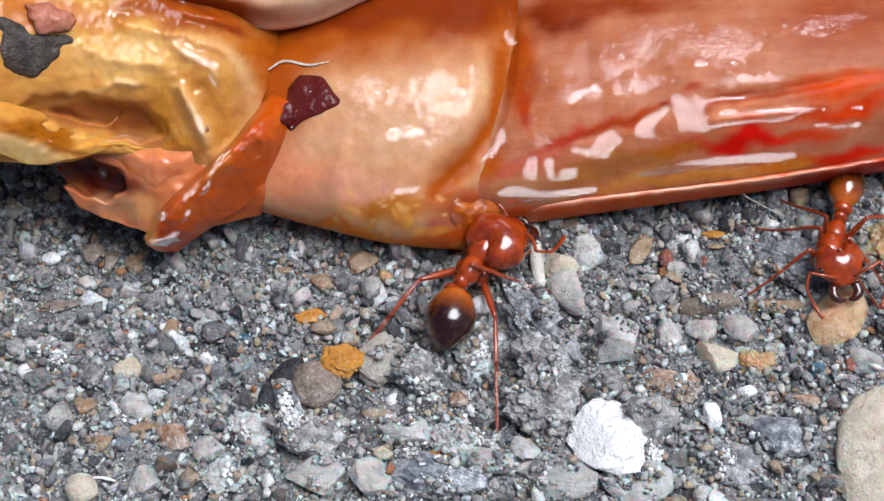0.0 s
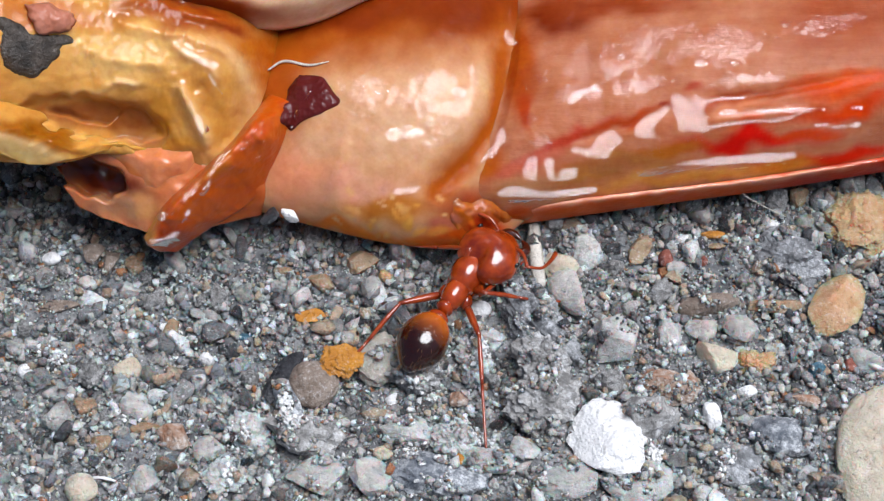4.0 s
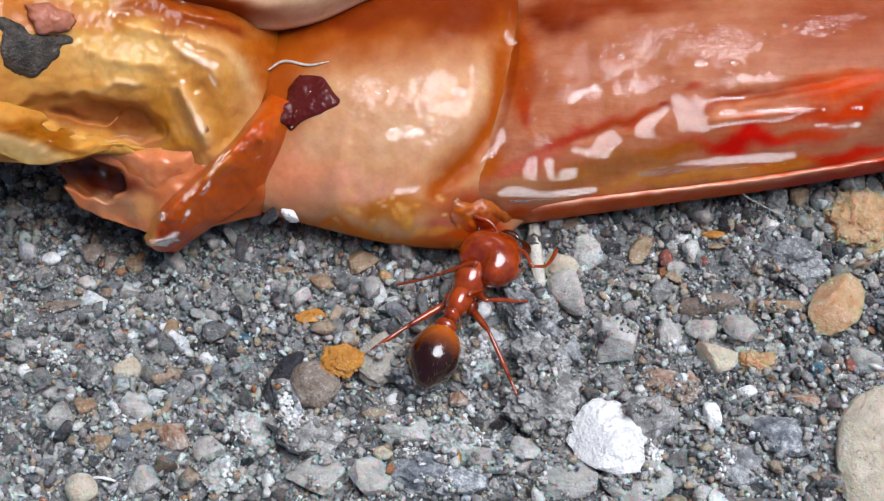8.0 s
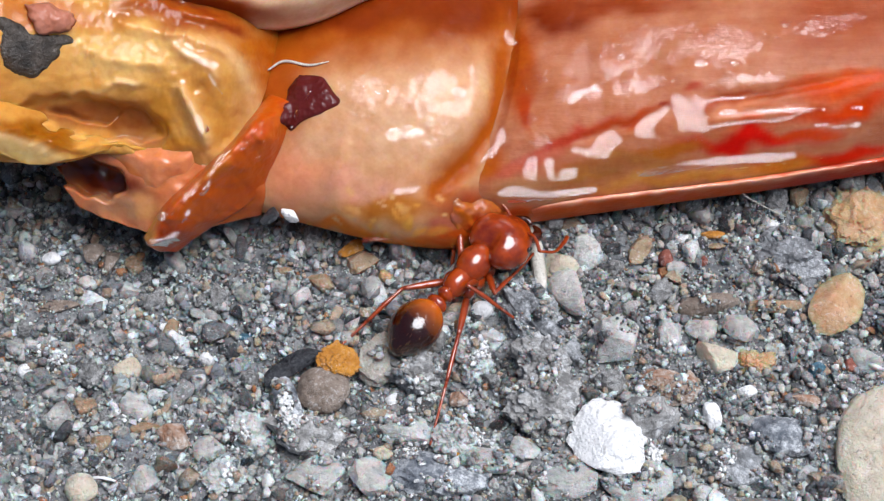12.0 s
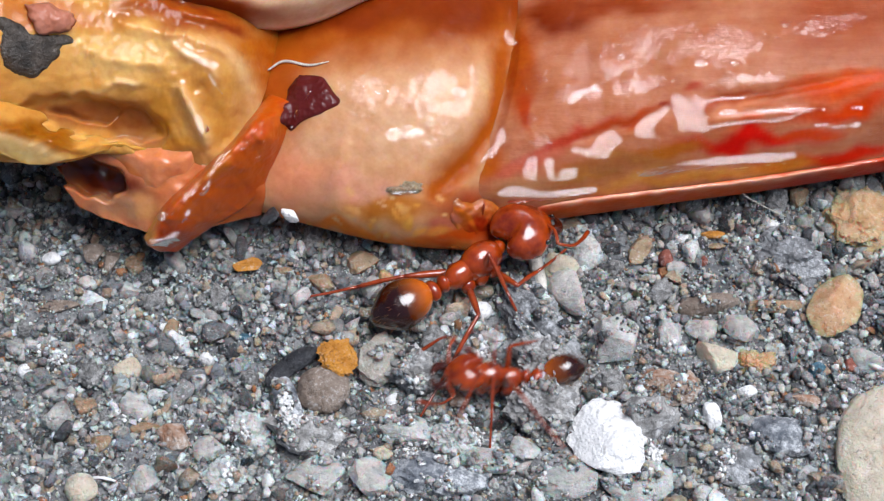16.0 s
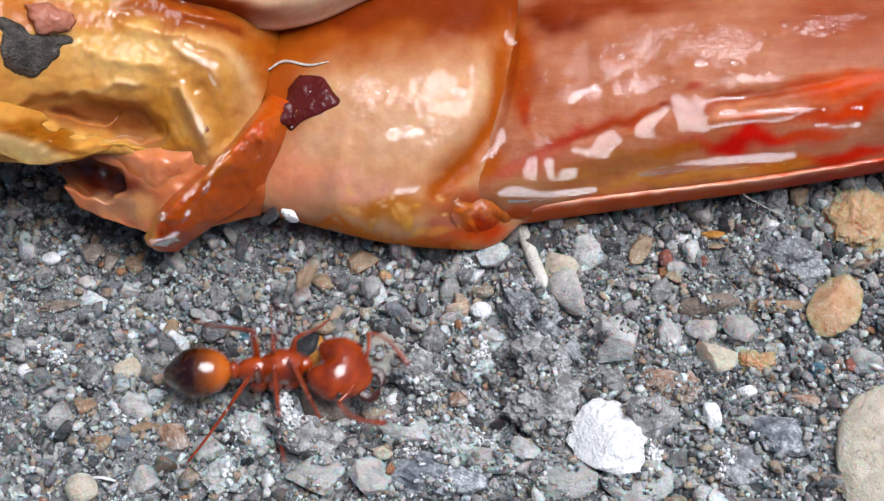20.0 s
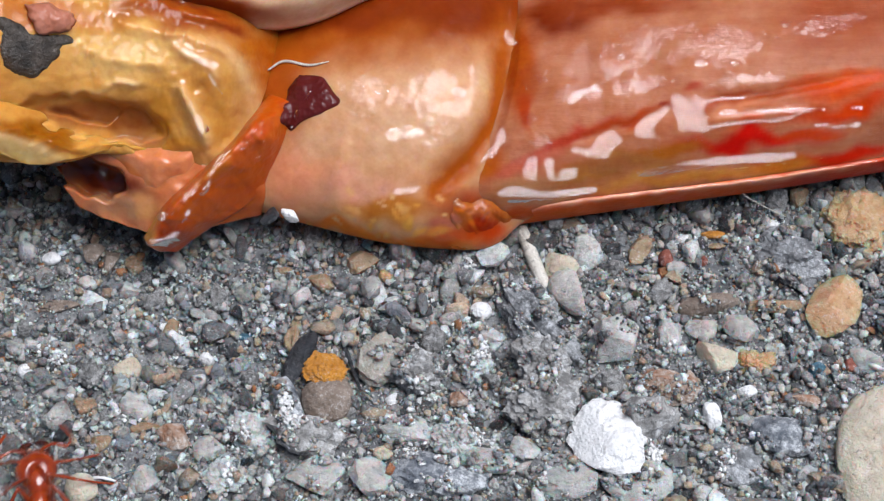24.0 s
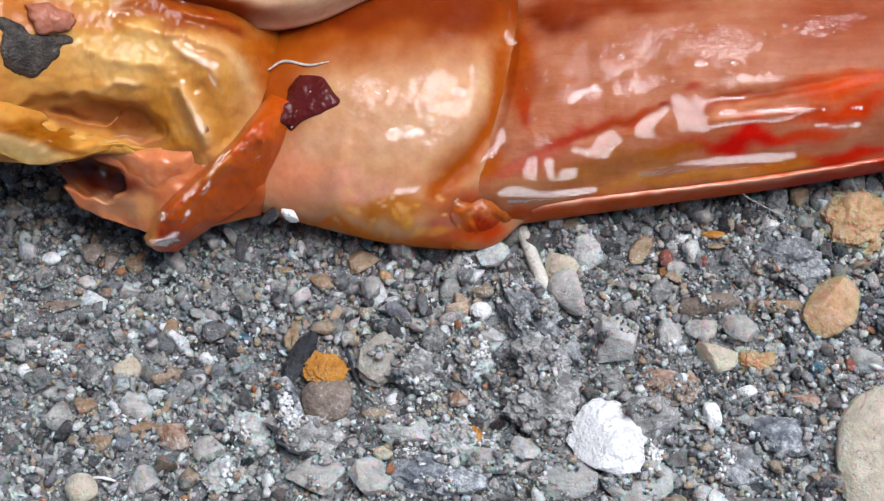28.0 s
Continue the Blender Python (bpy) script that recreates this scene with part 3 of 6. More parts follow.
# the unseen left end bulges out, added to shade the ground below
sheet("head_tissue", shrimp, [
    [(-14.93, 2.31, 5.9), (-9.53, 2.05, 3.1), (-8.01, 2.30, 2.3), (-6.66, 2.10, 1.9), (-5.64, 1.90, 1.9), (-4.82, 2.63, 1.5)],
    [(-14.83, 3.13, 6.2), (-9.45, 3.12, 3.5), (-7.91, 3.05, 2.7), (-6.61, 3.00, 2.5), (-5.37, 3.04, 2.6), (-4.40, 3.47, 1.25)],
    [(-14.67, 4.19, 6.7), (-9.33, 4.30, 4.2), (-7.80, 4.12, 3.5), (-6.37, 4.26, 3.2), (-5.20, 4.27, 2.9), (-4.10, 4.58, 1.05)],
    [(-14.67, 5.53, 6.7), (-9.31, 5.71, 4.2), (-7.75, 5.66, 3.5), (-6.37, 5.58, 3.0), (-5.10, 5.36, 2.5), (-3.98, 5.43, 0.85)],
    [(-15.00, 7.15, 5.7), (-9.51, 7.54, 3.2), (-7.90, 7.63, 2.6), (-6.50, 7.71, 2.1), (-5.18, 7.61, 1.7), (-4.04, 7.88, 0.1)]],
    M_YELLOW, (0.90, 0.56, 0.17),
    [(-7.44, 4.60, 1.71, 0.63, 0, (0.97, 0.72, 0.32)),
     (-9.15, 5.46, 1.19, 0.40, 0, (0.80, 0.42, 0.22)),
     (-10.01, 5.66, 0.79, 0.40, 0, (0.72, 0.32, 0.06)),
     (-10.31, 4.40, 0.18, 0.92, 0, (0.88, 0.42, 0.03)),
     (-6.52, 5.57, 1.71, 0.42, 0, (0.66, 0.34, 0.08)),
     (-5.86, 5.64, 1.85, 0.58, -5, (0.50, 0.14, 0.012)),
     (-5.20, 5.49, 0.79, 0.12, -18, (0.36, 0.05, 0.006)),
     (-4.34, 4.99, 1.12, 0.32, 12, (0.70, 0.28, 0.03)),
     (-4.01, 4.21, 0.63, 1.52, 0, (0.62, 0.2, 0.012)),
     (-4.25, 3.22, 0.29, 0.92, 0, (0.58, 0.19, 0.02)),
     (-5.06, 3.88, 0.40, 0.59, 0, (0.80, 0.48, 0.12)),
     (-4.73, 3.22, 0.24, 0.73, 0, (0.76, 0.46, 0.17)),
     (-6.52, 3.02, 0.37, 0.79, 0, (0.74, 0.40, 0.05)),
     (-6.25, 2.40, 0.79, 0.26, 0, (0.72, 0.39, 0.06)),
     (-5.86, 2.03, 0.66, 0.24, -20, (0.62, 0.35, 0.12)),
     # brown tissue of the hollow, darkened further with its shade
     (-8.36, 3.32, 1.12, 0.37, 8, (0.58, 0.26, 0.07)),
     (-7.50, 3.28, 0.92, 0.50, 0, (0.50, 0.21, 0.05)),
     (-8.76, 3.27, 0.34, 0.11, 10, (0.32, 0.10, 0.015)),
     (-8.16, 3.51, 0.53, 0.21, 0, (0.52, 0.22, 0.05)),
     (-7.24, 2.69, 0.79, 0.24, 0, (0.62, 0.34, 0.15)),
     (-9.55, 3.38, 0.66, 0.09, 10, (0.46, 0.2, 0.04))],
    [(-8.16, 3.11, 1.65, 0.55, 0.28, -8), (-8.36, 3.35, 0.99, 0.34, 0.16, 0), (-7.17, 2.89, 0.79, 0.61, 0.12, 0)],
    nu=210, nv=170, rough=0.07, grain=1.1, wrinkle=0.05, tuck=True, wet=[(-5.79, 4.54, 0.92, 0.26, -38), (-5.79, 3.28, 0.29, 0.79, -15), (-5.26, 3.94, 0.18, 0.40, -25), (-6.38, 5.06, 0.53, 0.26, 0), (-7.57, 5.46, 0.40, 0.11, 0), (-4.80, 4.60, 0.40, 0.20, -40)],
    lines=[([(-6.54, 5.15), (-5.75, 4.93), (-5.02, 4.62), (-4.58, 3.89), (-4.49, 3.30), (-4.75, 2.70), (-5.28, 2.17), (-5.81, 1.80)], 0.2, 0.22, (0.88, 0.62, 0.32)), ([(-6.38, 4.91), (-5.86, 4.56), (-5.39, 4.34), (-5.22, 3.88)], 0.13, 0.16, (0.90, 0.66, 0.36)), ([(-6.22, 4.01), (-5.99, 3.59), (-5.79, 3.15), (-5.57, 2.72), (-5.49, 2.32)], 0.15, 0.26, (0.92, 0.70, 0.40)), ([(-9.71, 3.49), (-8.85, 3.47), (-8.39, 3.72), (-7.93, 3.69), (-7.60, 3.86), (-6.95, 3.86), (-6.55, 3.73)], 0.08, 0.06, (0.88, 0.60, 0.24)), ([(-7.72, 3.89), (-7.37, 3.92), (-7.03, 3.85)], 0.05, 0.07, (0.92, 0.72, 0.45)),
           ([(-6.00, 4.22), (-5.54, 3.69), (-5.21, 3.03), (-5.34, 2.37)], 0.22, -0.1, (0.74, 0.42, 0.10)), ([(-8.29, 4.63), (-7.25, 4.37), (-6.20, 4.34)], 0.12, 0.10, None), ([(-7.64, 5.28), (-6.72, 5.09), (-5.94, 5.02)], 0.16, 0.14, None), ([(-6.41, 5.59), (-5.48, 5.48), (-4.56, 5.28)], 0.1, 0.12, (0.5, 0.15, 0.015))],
    label="torn yellow head tissue with curled folds and a shade-tinted hollow")

# its left end, out of view, is raised likewise to block light
sheet("lower_strip", shrimp, [
    [(-14.75, 2.38, 6.45), (-10.33, 2.16, 4.25), (-9.42, 1.99, 3.65), (-8.74, 2.09, 3.1), (-8.04, 2.32, 2.55), (-7.30, 2.39, 2.15), (-6.42, 2.15, 1.65)],
    [(-14.65, 2.79, 6.75), (-10.26, 2.73, 4.55), (-9.38, 2.57, 3.85), (-8.72, 2.48, 3.2), (-8.02, 2.50, 2.65), (-7.28, 2.52, 2.25), (-6.41, 2.42, 1.75)],
    [(-14.78, 3.49, 6.35), (-10.35, 3.42, 4.15), (-9.46, 3.21, 3.45), (-8.81, 2.95, 2.7), (-8.10, 2.74, 2.15), (-7.34, 2.70, 1.85), (-6.45, 2.71, 1.45)]],
    M_YELLOW, (0.84, 0.52, 0.14), [(-9.59, 2.57, 1.2, 0.25, -12, (0.86, 0.68, 0.38)), (-10.12, 2.36, 1.6, 0.3, -10, (0.62, 0.52, 0.26)), (-9.21, 2.77, 1.3, 0.2, -18, (0.46, 0.2, 0.012))],
    nu=130, nv=44, rough=0.09, wrinkle=0.06, grain=2.0, thick=0.2, edge=0.1, label="pale yellow torn strip of membrane")

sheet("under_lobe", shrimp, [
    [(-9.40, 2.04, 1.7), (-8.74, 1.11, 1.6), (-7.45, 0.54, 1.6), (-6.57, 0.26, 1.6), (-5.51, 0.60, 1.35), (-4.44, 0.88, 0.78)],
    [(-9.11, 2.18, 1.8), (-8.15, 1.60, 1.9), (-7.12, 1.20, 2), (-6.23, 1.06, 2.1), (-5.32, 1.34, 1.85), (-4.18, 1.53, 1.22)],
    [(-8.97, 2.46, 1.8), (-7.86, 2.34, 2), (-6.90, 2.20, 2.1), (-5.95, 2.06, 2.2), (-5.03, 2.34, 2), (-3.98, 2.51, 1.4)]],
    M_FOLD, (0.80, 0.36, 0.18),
    # the first spot puts the hollow's shade into the pigment
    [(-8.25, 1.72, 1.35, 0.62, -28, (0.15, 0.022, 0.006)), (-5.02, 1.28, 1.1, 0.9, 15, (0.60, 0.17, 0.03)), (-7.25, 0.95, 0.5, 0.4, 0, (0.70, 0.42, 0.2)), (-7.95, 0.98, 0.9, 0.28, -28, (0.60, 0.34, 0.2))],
    [(-8.50, 1.80, 1.2, 0.5, 0.9, -20)], nu=70, nv=40, rough=0.1, grain=1.5, thick=0.5, edge=0.05, label="pink-brown fold with a hollow tinted dark as shade")

sheet("pink_fold", shrimp, [
    [(-8.09, 2.35, 1.8), (-7.47, 1.70, 1.9), (-6.92, 1.47, 2), (-6.23, 1.67, 2.1), (-5.88, 2.06, 2.2)],
    [(-7.99, 2.45, 2.05), (-7.28, 2.19, 2.3), (-6.73, 2.06, 2.4), (-6.26, 2.12, 2.4), (-5.93, 2.32, 2.4)],
    [(-7.94, 2.55, 1.9), (-7.31, 2.47, 2.1), (-6.76, 2.44, 2.2), (-6.35, 2.44, 2.2), (-5.95, 2.53, 2.2)]],
    M_FOLD, (0.92, 0.44, 0.24), [(-7.5, 1.75, 0.7, 0.12, -42, (0.85, 0.3, 0.08))], nu=40, nv=24, rough=0.06, grain=2, thick=0.2, edge=0.05, label="small pink flesh fold")

sheet("orange_strap", shrimp, [
    [(-4.18, 3.82, 1.2), (-4.62, 3.08, 2.1), (-5.14, 2.43, 2.3), (-5.94, 1.69, 2.3), (-6.64, 1.06, 2.1), (-7.15, 0.32, 1.7)],
    [(-3.99, 3.72, 1.6), (-4.41, 2.95, 2.6), (-4.93, 2.28, 2.8), (-5.72, 1.54, 2.8), (-6.41, 0.88, 2.6), (-6.97, 0.13, 2)],
    [(-3.71, 3.57, 1.7), (-4.09, 2.72, 2.4), (-4.68, 1.93, 2.2), (-5.48, 1.13, 2.2), (-6.23, 0.48, 2.1), (-6.80, -0.03, 1.6)],
    [(-3.45, 3.45, 1.5), (-3.79, 2.57, 1.5), (-4.31, 1.56, 1.3), (-4.89, 0.98, 1.4), (-5.71, 0.49, 1.4), (-6.44, -0.04, 1.3)]],
    M_FOLD, (0.68, 0.17, 0.01),
    [(-6.51, 0.19, 0.6, 0.4, 30, (0.50, 0.09, 0.01)), (-5.38, 2.05, 0.9, 0.22, 45, (0.62, 0.24, 0.02)), (-4.78, 1.27, 0.8, 0.5, 20, (0.56, 0.14, 0.015)), (-7.03, 0.59, 0.3, 0.5, 0, (0.66, 0.42, 0.15))],
    nu=90, nv=44, rough=0.07, wrinkle=0.04, grain=2.4, thick=0.4, edge=0.06, wet=[(-5.81, 1.58, 1.6, 0.14, 45), (-6.65, 0.12, 0.5, 0.2, 20), (-4.73, 2.79, 0.6, 0.2, 50)], label="glossy orange-brown strap of membrane")

sheet("upper_fold", shrimp, [
    [(-6.88, 5.96, 2.70), (-5.54, 5.59, 2.30), (-4.39, 5.34, 1.60), (-3.05, 5.53, 1.40), (-1.56, 6.24, 1.10)],
    [(-6.79, 6.33, 3.4), (-5.45, 6.17, 3.1), (-4.31, 6.04, 2.6), (-2.99, 6.19, 2.4), (-1.53, 6.78, 2)],
    [(-6.90, 7.76, 2.6), (-5.55, 7.83, 2.2), (-4.39, 7.91, 1.7), (-3.04, 7.92, 1.6), (-1.56, 7.99, 1.2)]],
    M_FLESH, (0.95, 0.74, 0.60), [(-5.34, 5.72, 1.5, 0.2, -8, (0.36, 0.08, 0.01)), (-6.38, 5.86, 0.8, 0.3, 0, (0.45, 0.14, 0.03))],
    nu=60, nv=30, rough=0.05, thick=0.6, label="pale pink fold of flesh along the back")

sheet("chewed_tissue", shrimp, [
    [(-0.61, 0.34, 0.62), (0.08, 0.10, 0.72), (0.91, 0.09, 0.62), (1.72, 0.50, 0.36)],
    [(-0.57, 1.02, 1.36), (0.22, 0.92, 1.48), (0.97, 0.82, 1.26), (1.80, 1.02, 0.8)],
    [(-0.43, 1.65, 1.46), (0.30, 1.55, 1.40), (1.04, 1.40, 1.18), (1.70, 1.34, 0.9)]],
    M_FLESH, (0.60, 0.20, 0.04), [(0.0, 1.30, 0.5, 0.18, -30, (0.62, 0.30, 0.16)), (-0.05, 0.70, 0.4, 0.16, -20, (0.55, 0.22, 0.16)), (1.1, 0.5, 0.6, 0.35, 10, (0.46, 0.05, 0.008)), (0.5, 0.75, 0.7, 0.09, -38, (0.72, 0.22, 0.02)), (-0.2, 0.35, 0.5, 0.14, 0, (0.85, 0.36, 0.08))],
    nu=90, nv=64, rough=0.07, grain=3.6, thick=0.06, edge=0.06, wet=[(0.1, 1.3, 0.6, 0.25, -25), (0.9, 0.95, 0.5, 0.3, 0), (0.1, 0.5, 0.6, 0.2, 15)], label="gnawed glistening brown tissue")

SIDE = BVHTree.FromPolygons(*joined(*SHRIMP))


def drop(a, b):
    """The height of the shrimp's surface at (a, b)."""
    hit = SIDE.ray_cast(face(a, b, 9), -OUT, 20)
    return 9 - hit[3] if hit[0] else 1.0


def scrap(name, outline, material, thick, dome=0.5, rings=6, sides=48, ragged=0.05, colour=None, lift=0.0, seed=1.0, level=False):
    """A flat piece that lies on the shrimp and follows its surface; level: tilted to mirror the sun instead."""
    pts = [Vector((*p, 0)) for p in outline]
    mid = sum(pts, Vector()) / len(pts)
    verts = []
    rest = max(drop(p.x, p.y) + 0.226 * (p.y - mid.y) + 0.15 * (p.x - mid.x) for p in pts + [mid]) if level else 0.0
    for layer in (1, 0):
        for k in range(rings + 1):
            f = k / rings
            for i in range(sides):
                p = curve_at(pts + pts[:1], i / sides)
                p = p + (p - mid).normalized() * min(0.35, (p - mid).length) * ragged * (2 * noise.noise((p.x * 4, p.y * 4, seed)) + 1.6 * noise.noise((p.x * 13, p.y * 13, seed)))
                q = mid.lerp(p, f)
                up = lift + (thick * (1 - (1 - dome) * f ** 3 - dome * f ** 6 * 0.8) + thick * 0.5 * noise.noise((q.x * 2.5, q.y * 2.5, seed)) if layer else -0.08)
                base = drop(q.x, q.y)
                if level and layer:
                    base = min(base + 0.3, max(base, rest - 0.226 * (q.y - mid.y) - 0.15 * (q.x - mid.x)))
                    up = 0.015
                verts.append(face(q.x, q.y, base + up))
    n, faces = (rings + 1) * sides, []
    for layer in (0, 1):
        for k in range(rings):
            for i in range(sides):
                j = (i + 1) % sides
                f = (k * sides + i, (k + 1) * sides + i, (k + 1) * sides + j, k * sides + j)
                faces.append(tuple(v + layer * n for v in (f if layer == 0 else f[::-1])))
    faces += [(rings * sides + i, n + rings * sides + i, n + rings * sides + (i + 1) % sides, rings * sides + (i + 1) % sides) for i in range(sides)]
    if material is M_WATER:
        verts, faces = verts[:n], faces[:rings * sides]
    me = mesh_of(name, verts, faces, material)
    if colour:
        attr = me.color_attributes.new("pigment", "FLOAT_COLOR", "POINT")
        attr.data.foreach_set("color", list((*colour, 0.0)) * len(verts))
    return me


def film(outline, seed):
    part("water_film", scrap("water_film", outline, M_WATER, 0.035, 0.9, sides=72, ragged=0.3, seed=seed, level=True), shrimp, "thin film of water tilted to mirror the sun").visible_shadow = False


def ridge(path, width, rise, material, colour, label, steps=26):
    """A narrow raised fold that runs along the surface."""
    pts = [Vector((*p, 0)) for p in path]
    verts, n = [], 7
    for i in range(steps + 1):
        s = i / steps
        p = curve_at(pts, s)
        d = (curve_at(pts, min(1, s + 0.02)) - curve_at(pts, max(0, s - 0.02))).normalized()
        side = Vector((-d.y, d.x, 0))
        swell = math.sin(math.pi * min(1, max(0, s)) ** 0.8) ** 0.6
        for k in range(n):
            f = k / (n - 1) * 2 - 1
            q = p + side * f * width * (0.4 + 0.6 * swell) * (1 + 0.4 * noise.noise((p.x * 2, p.y * 2, k * 0.2)))
            verts.append(face(q.x, q.y, drop(q.x, q.y) - 0.03 + rise * swell * (1 - f * f)))
    faces = [(i * n + k, i * n + k + 1, (i + 1) * n + k + 1, (i + 1) * n + k) for i in range(steps) for k in range(n - 1)]
    o = len(verts)
    verts += [v - OUT * 0.1 for v in verts]
    faces += [tuple(v + o for v in f[::-1]) for f in faces]
    me = mesh_of("fold", verts, faces, material)
    attr = me.color_attributes.new("pigment", "FLOAT_COLOR", "POINT")
    attr.data.foreach_set("color", list((*colour, 0.0)) * len(verts))
    part("fold", me, shrimp, label)


RIB = (0.52, 0.27, 0.085)
ridge([(4.16, 1.58), (6.20, 1.88), (8.94, 2.21), (11.14, 2.59)], 0.09, 0.03, M_CREASE, RIB, "yellowish rib near the shell rim")


def drop_of_water(a, b, r):
    out = [(a + r * math.cos(i * 0.785), b + r * 0.62 * math.sin(i * 0.785)) for i in range(8)]
    part("water_drop", scrap("water_drop", out, M_WATER, r * 0.5, 0.9, ragged=0.05, seed=a), shrimp, "small clear bead of water").visible_shadow = False


for spot_a, spot_b, size in [(-1.45, 3.78, 0.31), (0.42, 3.78, 0.34), (6.55, 5.13, 0.25), (4.28, 4.71, 0.28), (6.20, 4.50, 0.27), (2.14, 3.17, 0.25), (7.05, 4.50, 0.20), (8.34, 5.47, 0.20), (2.38, 4.18, 0.17), (-1.95, 3.91, 0.14)]:
    drop_of_water(spot_a, spot_b, size)

# sheets of water, shaped as the glints and tilted to mirror the sun
film([(5.58, 3.64), (5.69, 3.73), (5.96, 3.59), (6.09, 3.73), (6.32, 3.59), (6.34, 3.30), (6.46, 3.14), (6.30, 2.82), (6.14, 2.65), (5.92, 2.62), (5.73, 2.78), (5.58, 3.23)], 1.0)
film([(4.65, 2.96), (4.95, 3.23), (5.24, 3.36), (5.46, 3.45), (5.32, 3.23), (5.01, 2.96), (5.19, 2.69), (5.22, 2.35), (5.01, 2.32), (4.74, 2.51), (4.51, 2.69)], 2.0)
film([(3.76, 2.76), (4.21, 2.87), (4.21, 2.63), (4.08, 2.36), (3.94, 2.22), (3.47, 2.15), (3.13, 2.09), (2.92, 2.22), (3.20, 2.46), (3.53, 2.46)], 3.0)
film([(1.91, 1.95), (2.23, 2.29), (2.32, 1.95), (2.23, 1.57), (1.98, 1.66)], 4.0)
film([(2.46, 2.12), (2.61, 2.23), (2.71, 1.95), (2.66, 1.71), (2.50, 1.79)], 5.0)
film([(2.79, 1.95), (3.17, 2.01), (3.34, 1.93), (3.07, 1.75), (2.79, 1.66)], 6.0)
film([(1.37, 1.38), (1.78, 1.55), (2.25, 1.44), (2.93, 1.41), (3.61, 1.55), (3.47, 1.36), (2.66, 1.25), (1.78, 1.17)], 7.0)
film([(4.70, 1.89), (5.66, 2.08), (7.02, 2.28), (8.37, 2.39), (8.54, 2.30), (8.24, 2.16), (7.02, 2.09), (6.06, 1.96), (4.98, 1.79)], 8.0)
film([(11.09, 3.32), (10.35, 2.94), (9.80, 2.73), (8.78, 2.64), (9.05, 2.53), (10.01, 2.53), (11.09, 2.45)], 9.0)
film([(0.83, 2.09), (1.14, 2.43), (1.44, 2.94), (1.55, 2.73), (1.37, 2.45), (1.06, 2.13)], 10.0)
film([(-1.36, 2.77), (-1.20, 2.91), (-1.00, 2.91), (-1.02, 2.68), (-1.16, 2.58)], 11.0)
film([(-0.93, 2.75), (-0.66, 2.91), (-0.43, 2.95), (-0.48, 2.75), (-0.86, 2.66)], 12.0)
film([(-1.13, 1.47), (-0.62, 1.51), (-0.57, 1.40), (-1.07, 1.34)], 13.0)
film([(6.31, 3.60), (6.85, 3.70), (7.28, 3.71), (7.23, 3.64), (6.78, 3.62), (6.38, 3.53)], 14.0)
film([(6.47, 3.26), (6.85, 3.36), (7.12, 3.36), (6.78, 3.25)], 15.0)
film([(6.42, 2.98), (6.99, 3.09), (7.60, 3.15), (7.39, 3.06), (6.85, 2.98), (6.47, 2.90)], 16.0)
film([(7.73, 3.11), (8.21, 3.22), (8.61, 3.29), (8.34, 3.17), (7.87, 3.06)], 17.0)
film([(7.39, 3.33), (8.34, 3.41), (9.02, 3.44), (8.88, 3.34), (8.07, 3.30)], 18.0)
film([(8.95, 3.03), (9.31, 3.08), (9.24, 3.00), (9.01, 2.97)], 19.0)
film([(9.44, 3.01), (9.69, 3.07), (9.71, 2.96), (9.51, 2.93)], 20.0)
film([(9.85, 3.04), (10.12, 3.12), (10.09, 2.98), (9.88, 2.96)], 21.0)
film([(9.78, 3.45), (10.12, 3.50), (10.09, 3.39), (9.85, 3.38)], 22.0)
film([(3.09, 3.85), (3.41, 3.88), (3.74, 4.02), (3.85, 3.85), (3.47, 3.77), (3.20, 3.58), (3.07, 3.55)], 23.0)
film([(1.49, 5.38), (1.61, 5.43), (1.65, 5.24), (1.79, 5.16), (1.65, 5.08), (1.54, 5.21)], 24.0)
film([(-5.52, 1.75), (-5.29, 2.11), (-5.07, 2.38), (-5.12, 2.11), (-5.36, 1.80)], 25.0)
film([(-5.66, 1.36), (-5.50, 1.62), (-5.39, 1.72), (-5.43, 1.52), (-5.61, 1.29)], 26.0)
film([(-6.42, 0.90), (-6.09, 1.22), (-5.83, 1.51), (-5.65, 1.67), (-5.68, 1.49), (-6.02, 1.14), (-6.32, 0.84)], 27.0)
film([(-6.73, 0.80), (-6.58, 0.92), (-6.46, 0.91), (-6.49, 0.76), (-6.65, 0.72)], 28.0)
film([(-7.03, 0.27), (-6.77, 0.23), (-6.50, 0.31), (-6.37, 0.47), (-6.19, 0.47), (-6.26, 0.28), (-6.50, 0.17), (-6.84, 0.12), (-7.01, 0.16)], 29.0)
film([(-6.12, 0.68), (-6.04, 0.92), (-5.97, 1.02), (-5.98, 0.81)], 30.0)
film([(-6.11, 4.77), (-5.89, 4.67), (-5.66, 4.51), (-5.56, 4.35), (-5.75, 4.43), (-6.02, 4.57)], 31.0)
film([(-5.57, 4.49), (-5.37, 4.41), (-5.20, 4.31), (-5.31, 4.20), (-5.46, 4.33)], 32.0)
film([(-6.11, 3.98), (-6.00, 3.96), (-6.03, 3.87), (-6.11, 3.88)], 33.0)
film([(-5.99, 3.66), (-5.86, 3.49), (-5.75, 3.26), (-5.86, 3.34)], 34.0)
film([(-5.78, 3.14), (-5.62, 3.05), (-5.48, 2.78), (-5.60, 2.68), (-5.73, 2.84)], 35.0)
film([(-5.44, 4.12), (-5.31, 3.93), (-5.15, 3.70), (-5.25, 3.76), (-5.38, 3.97)], 36.0)
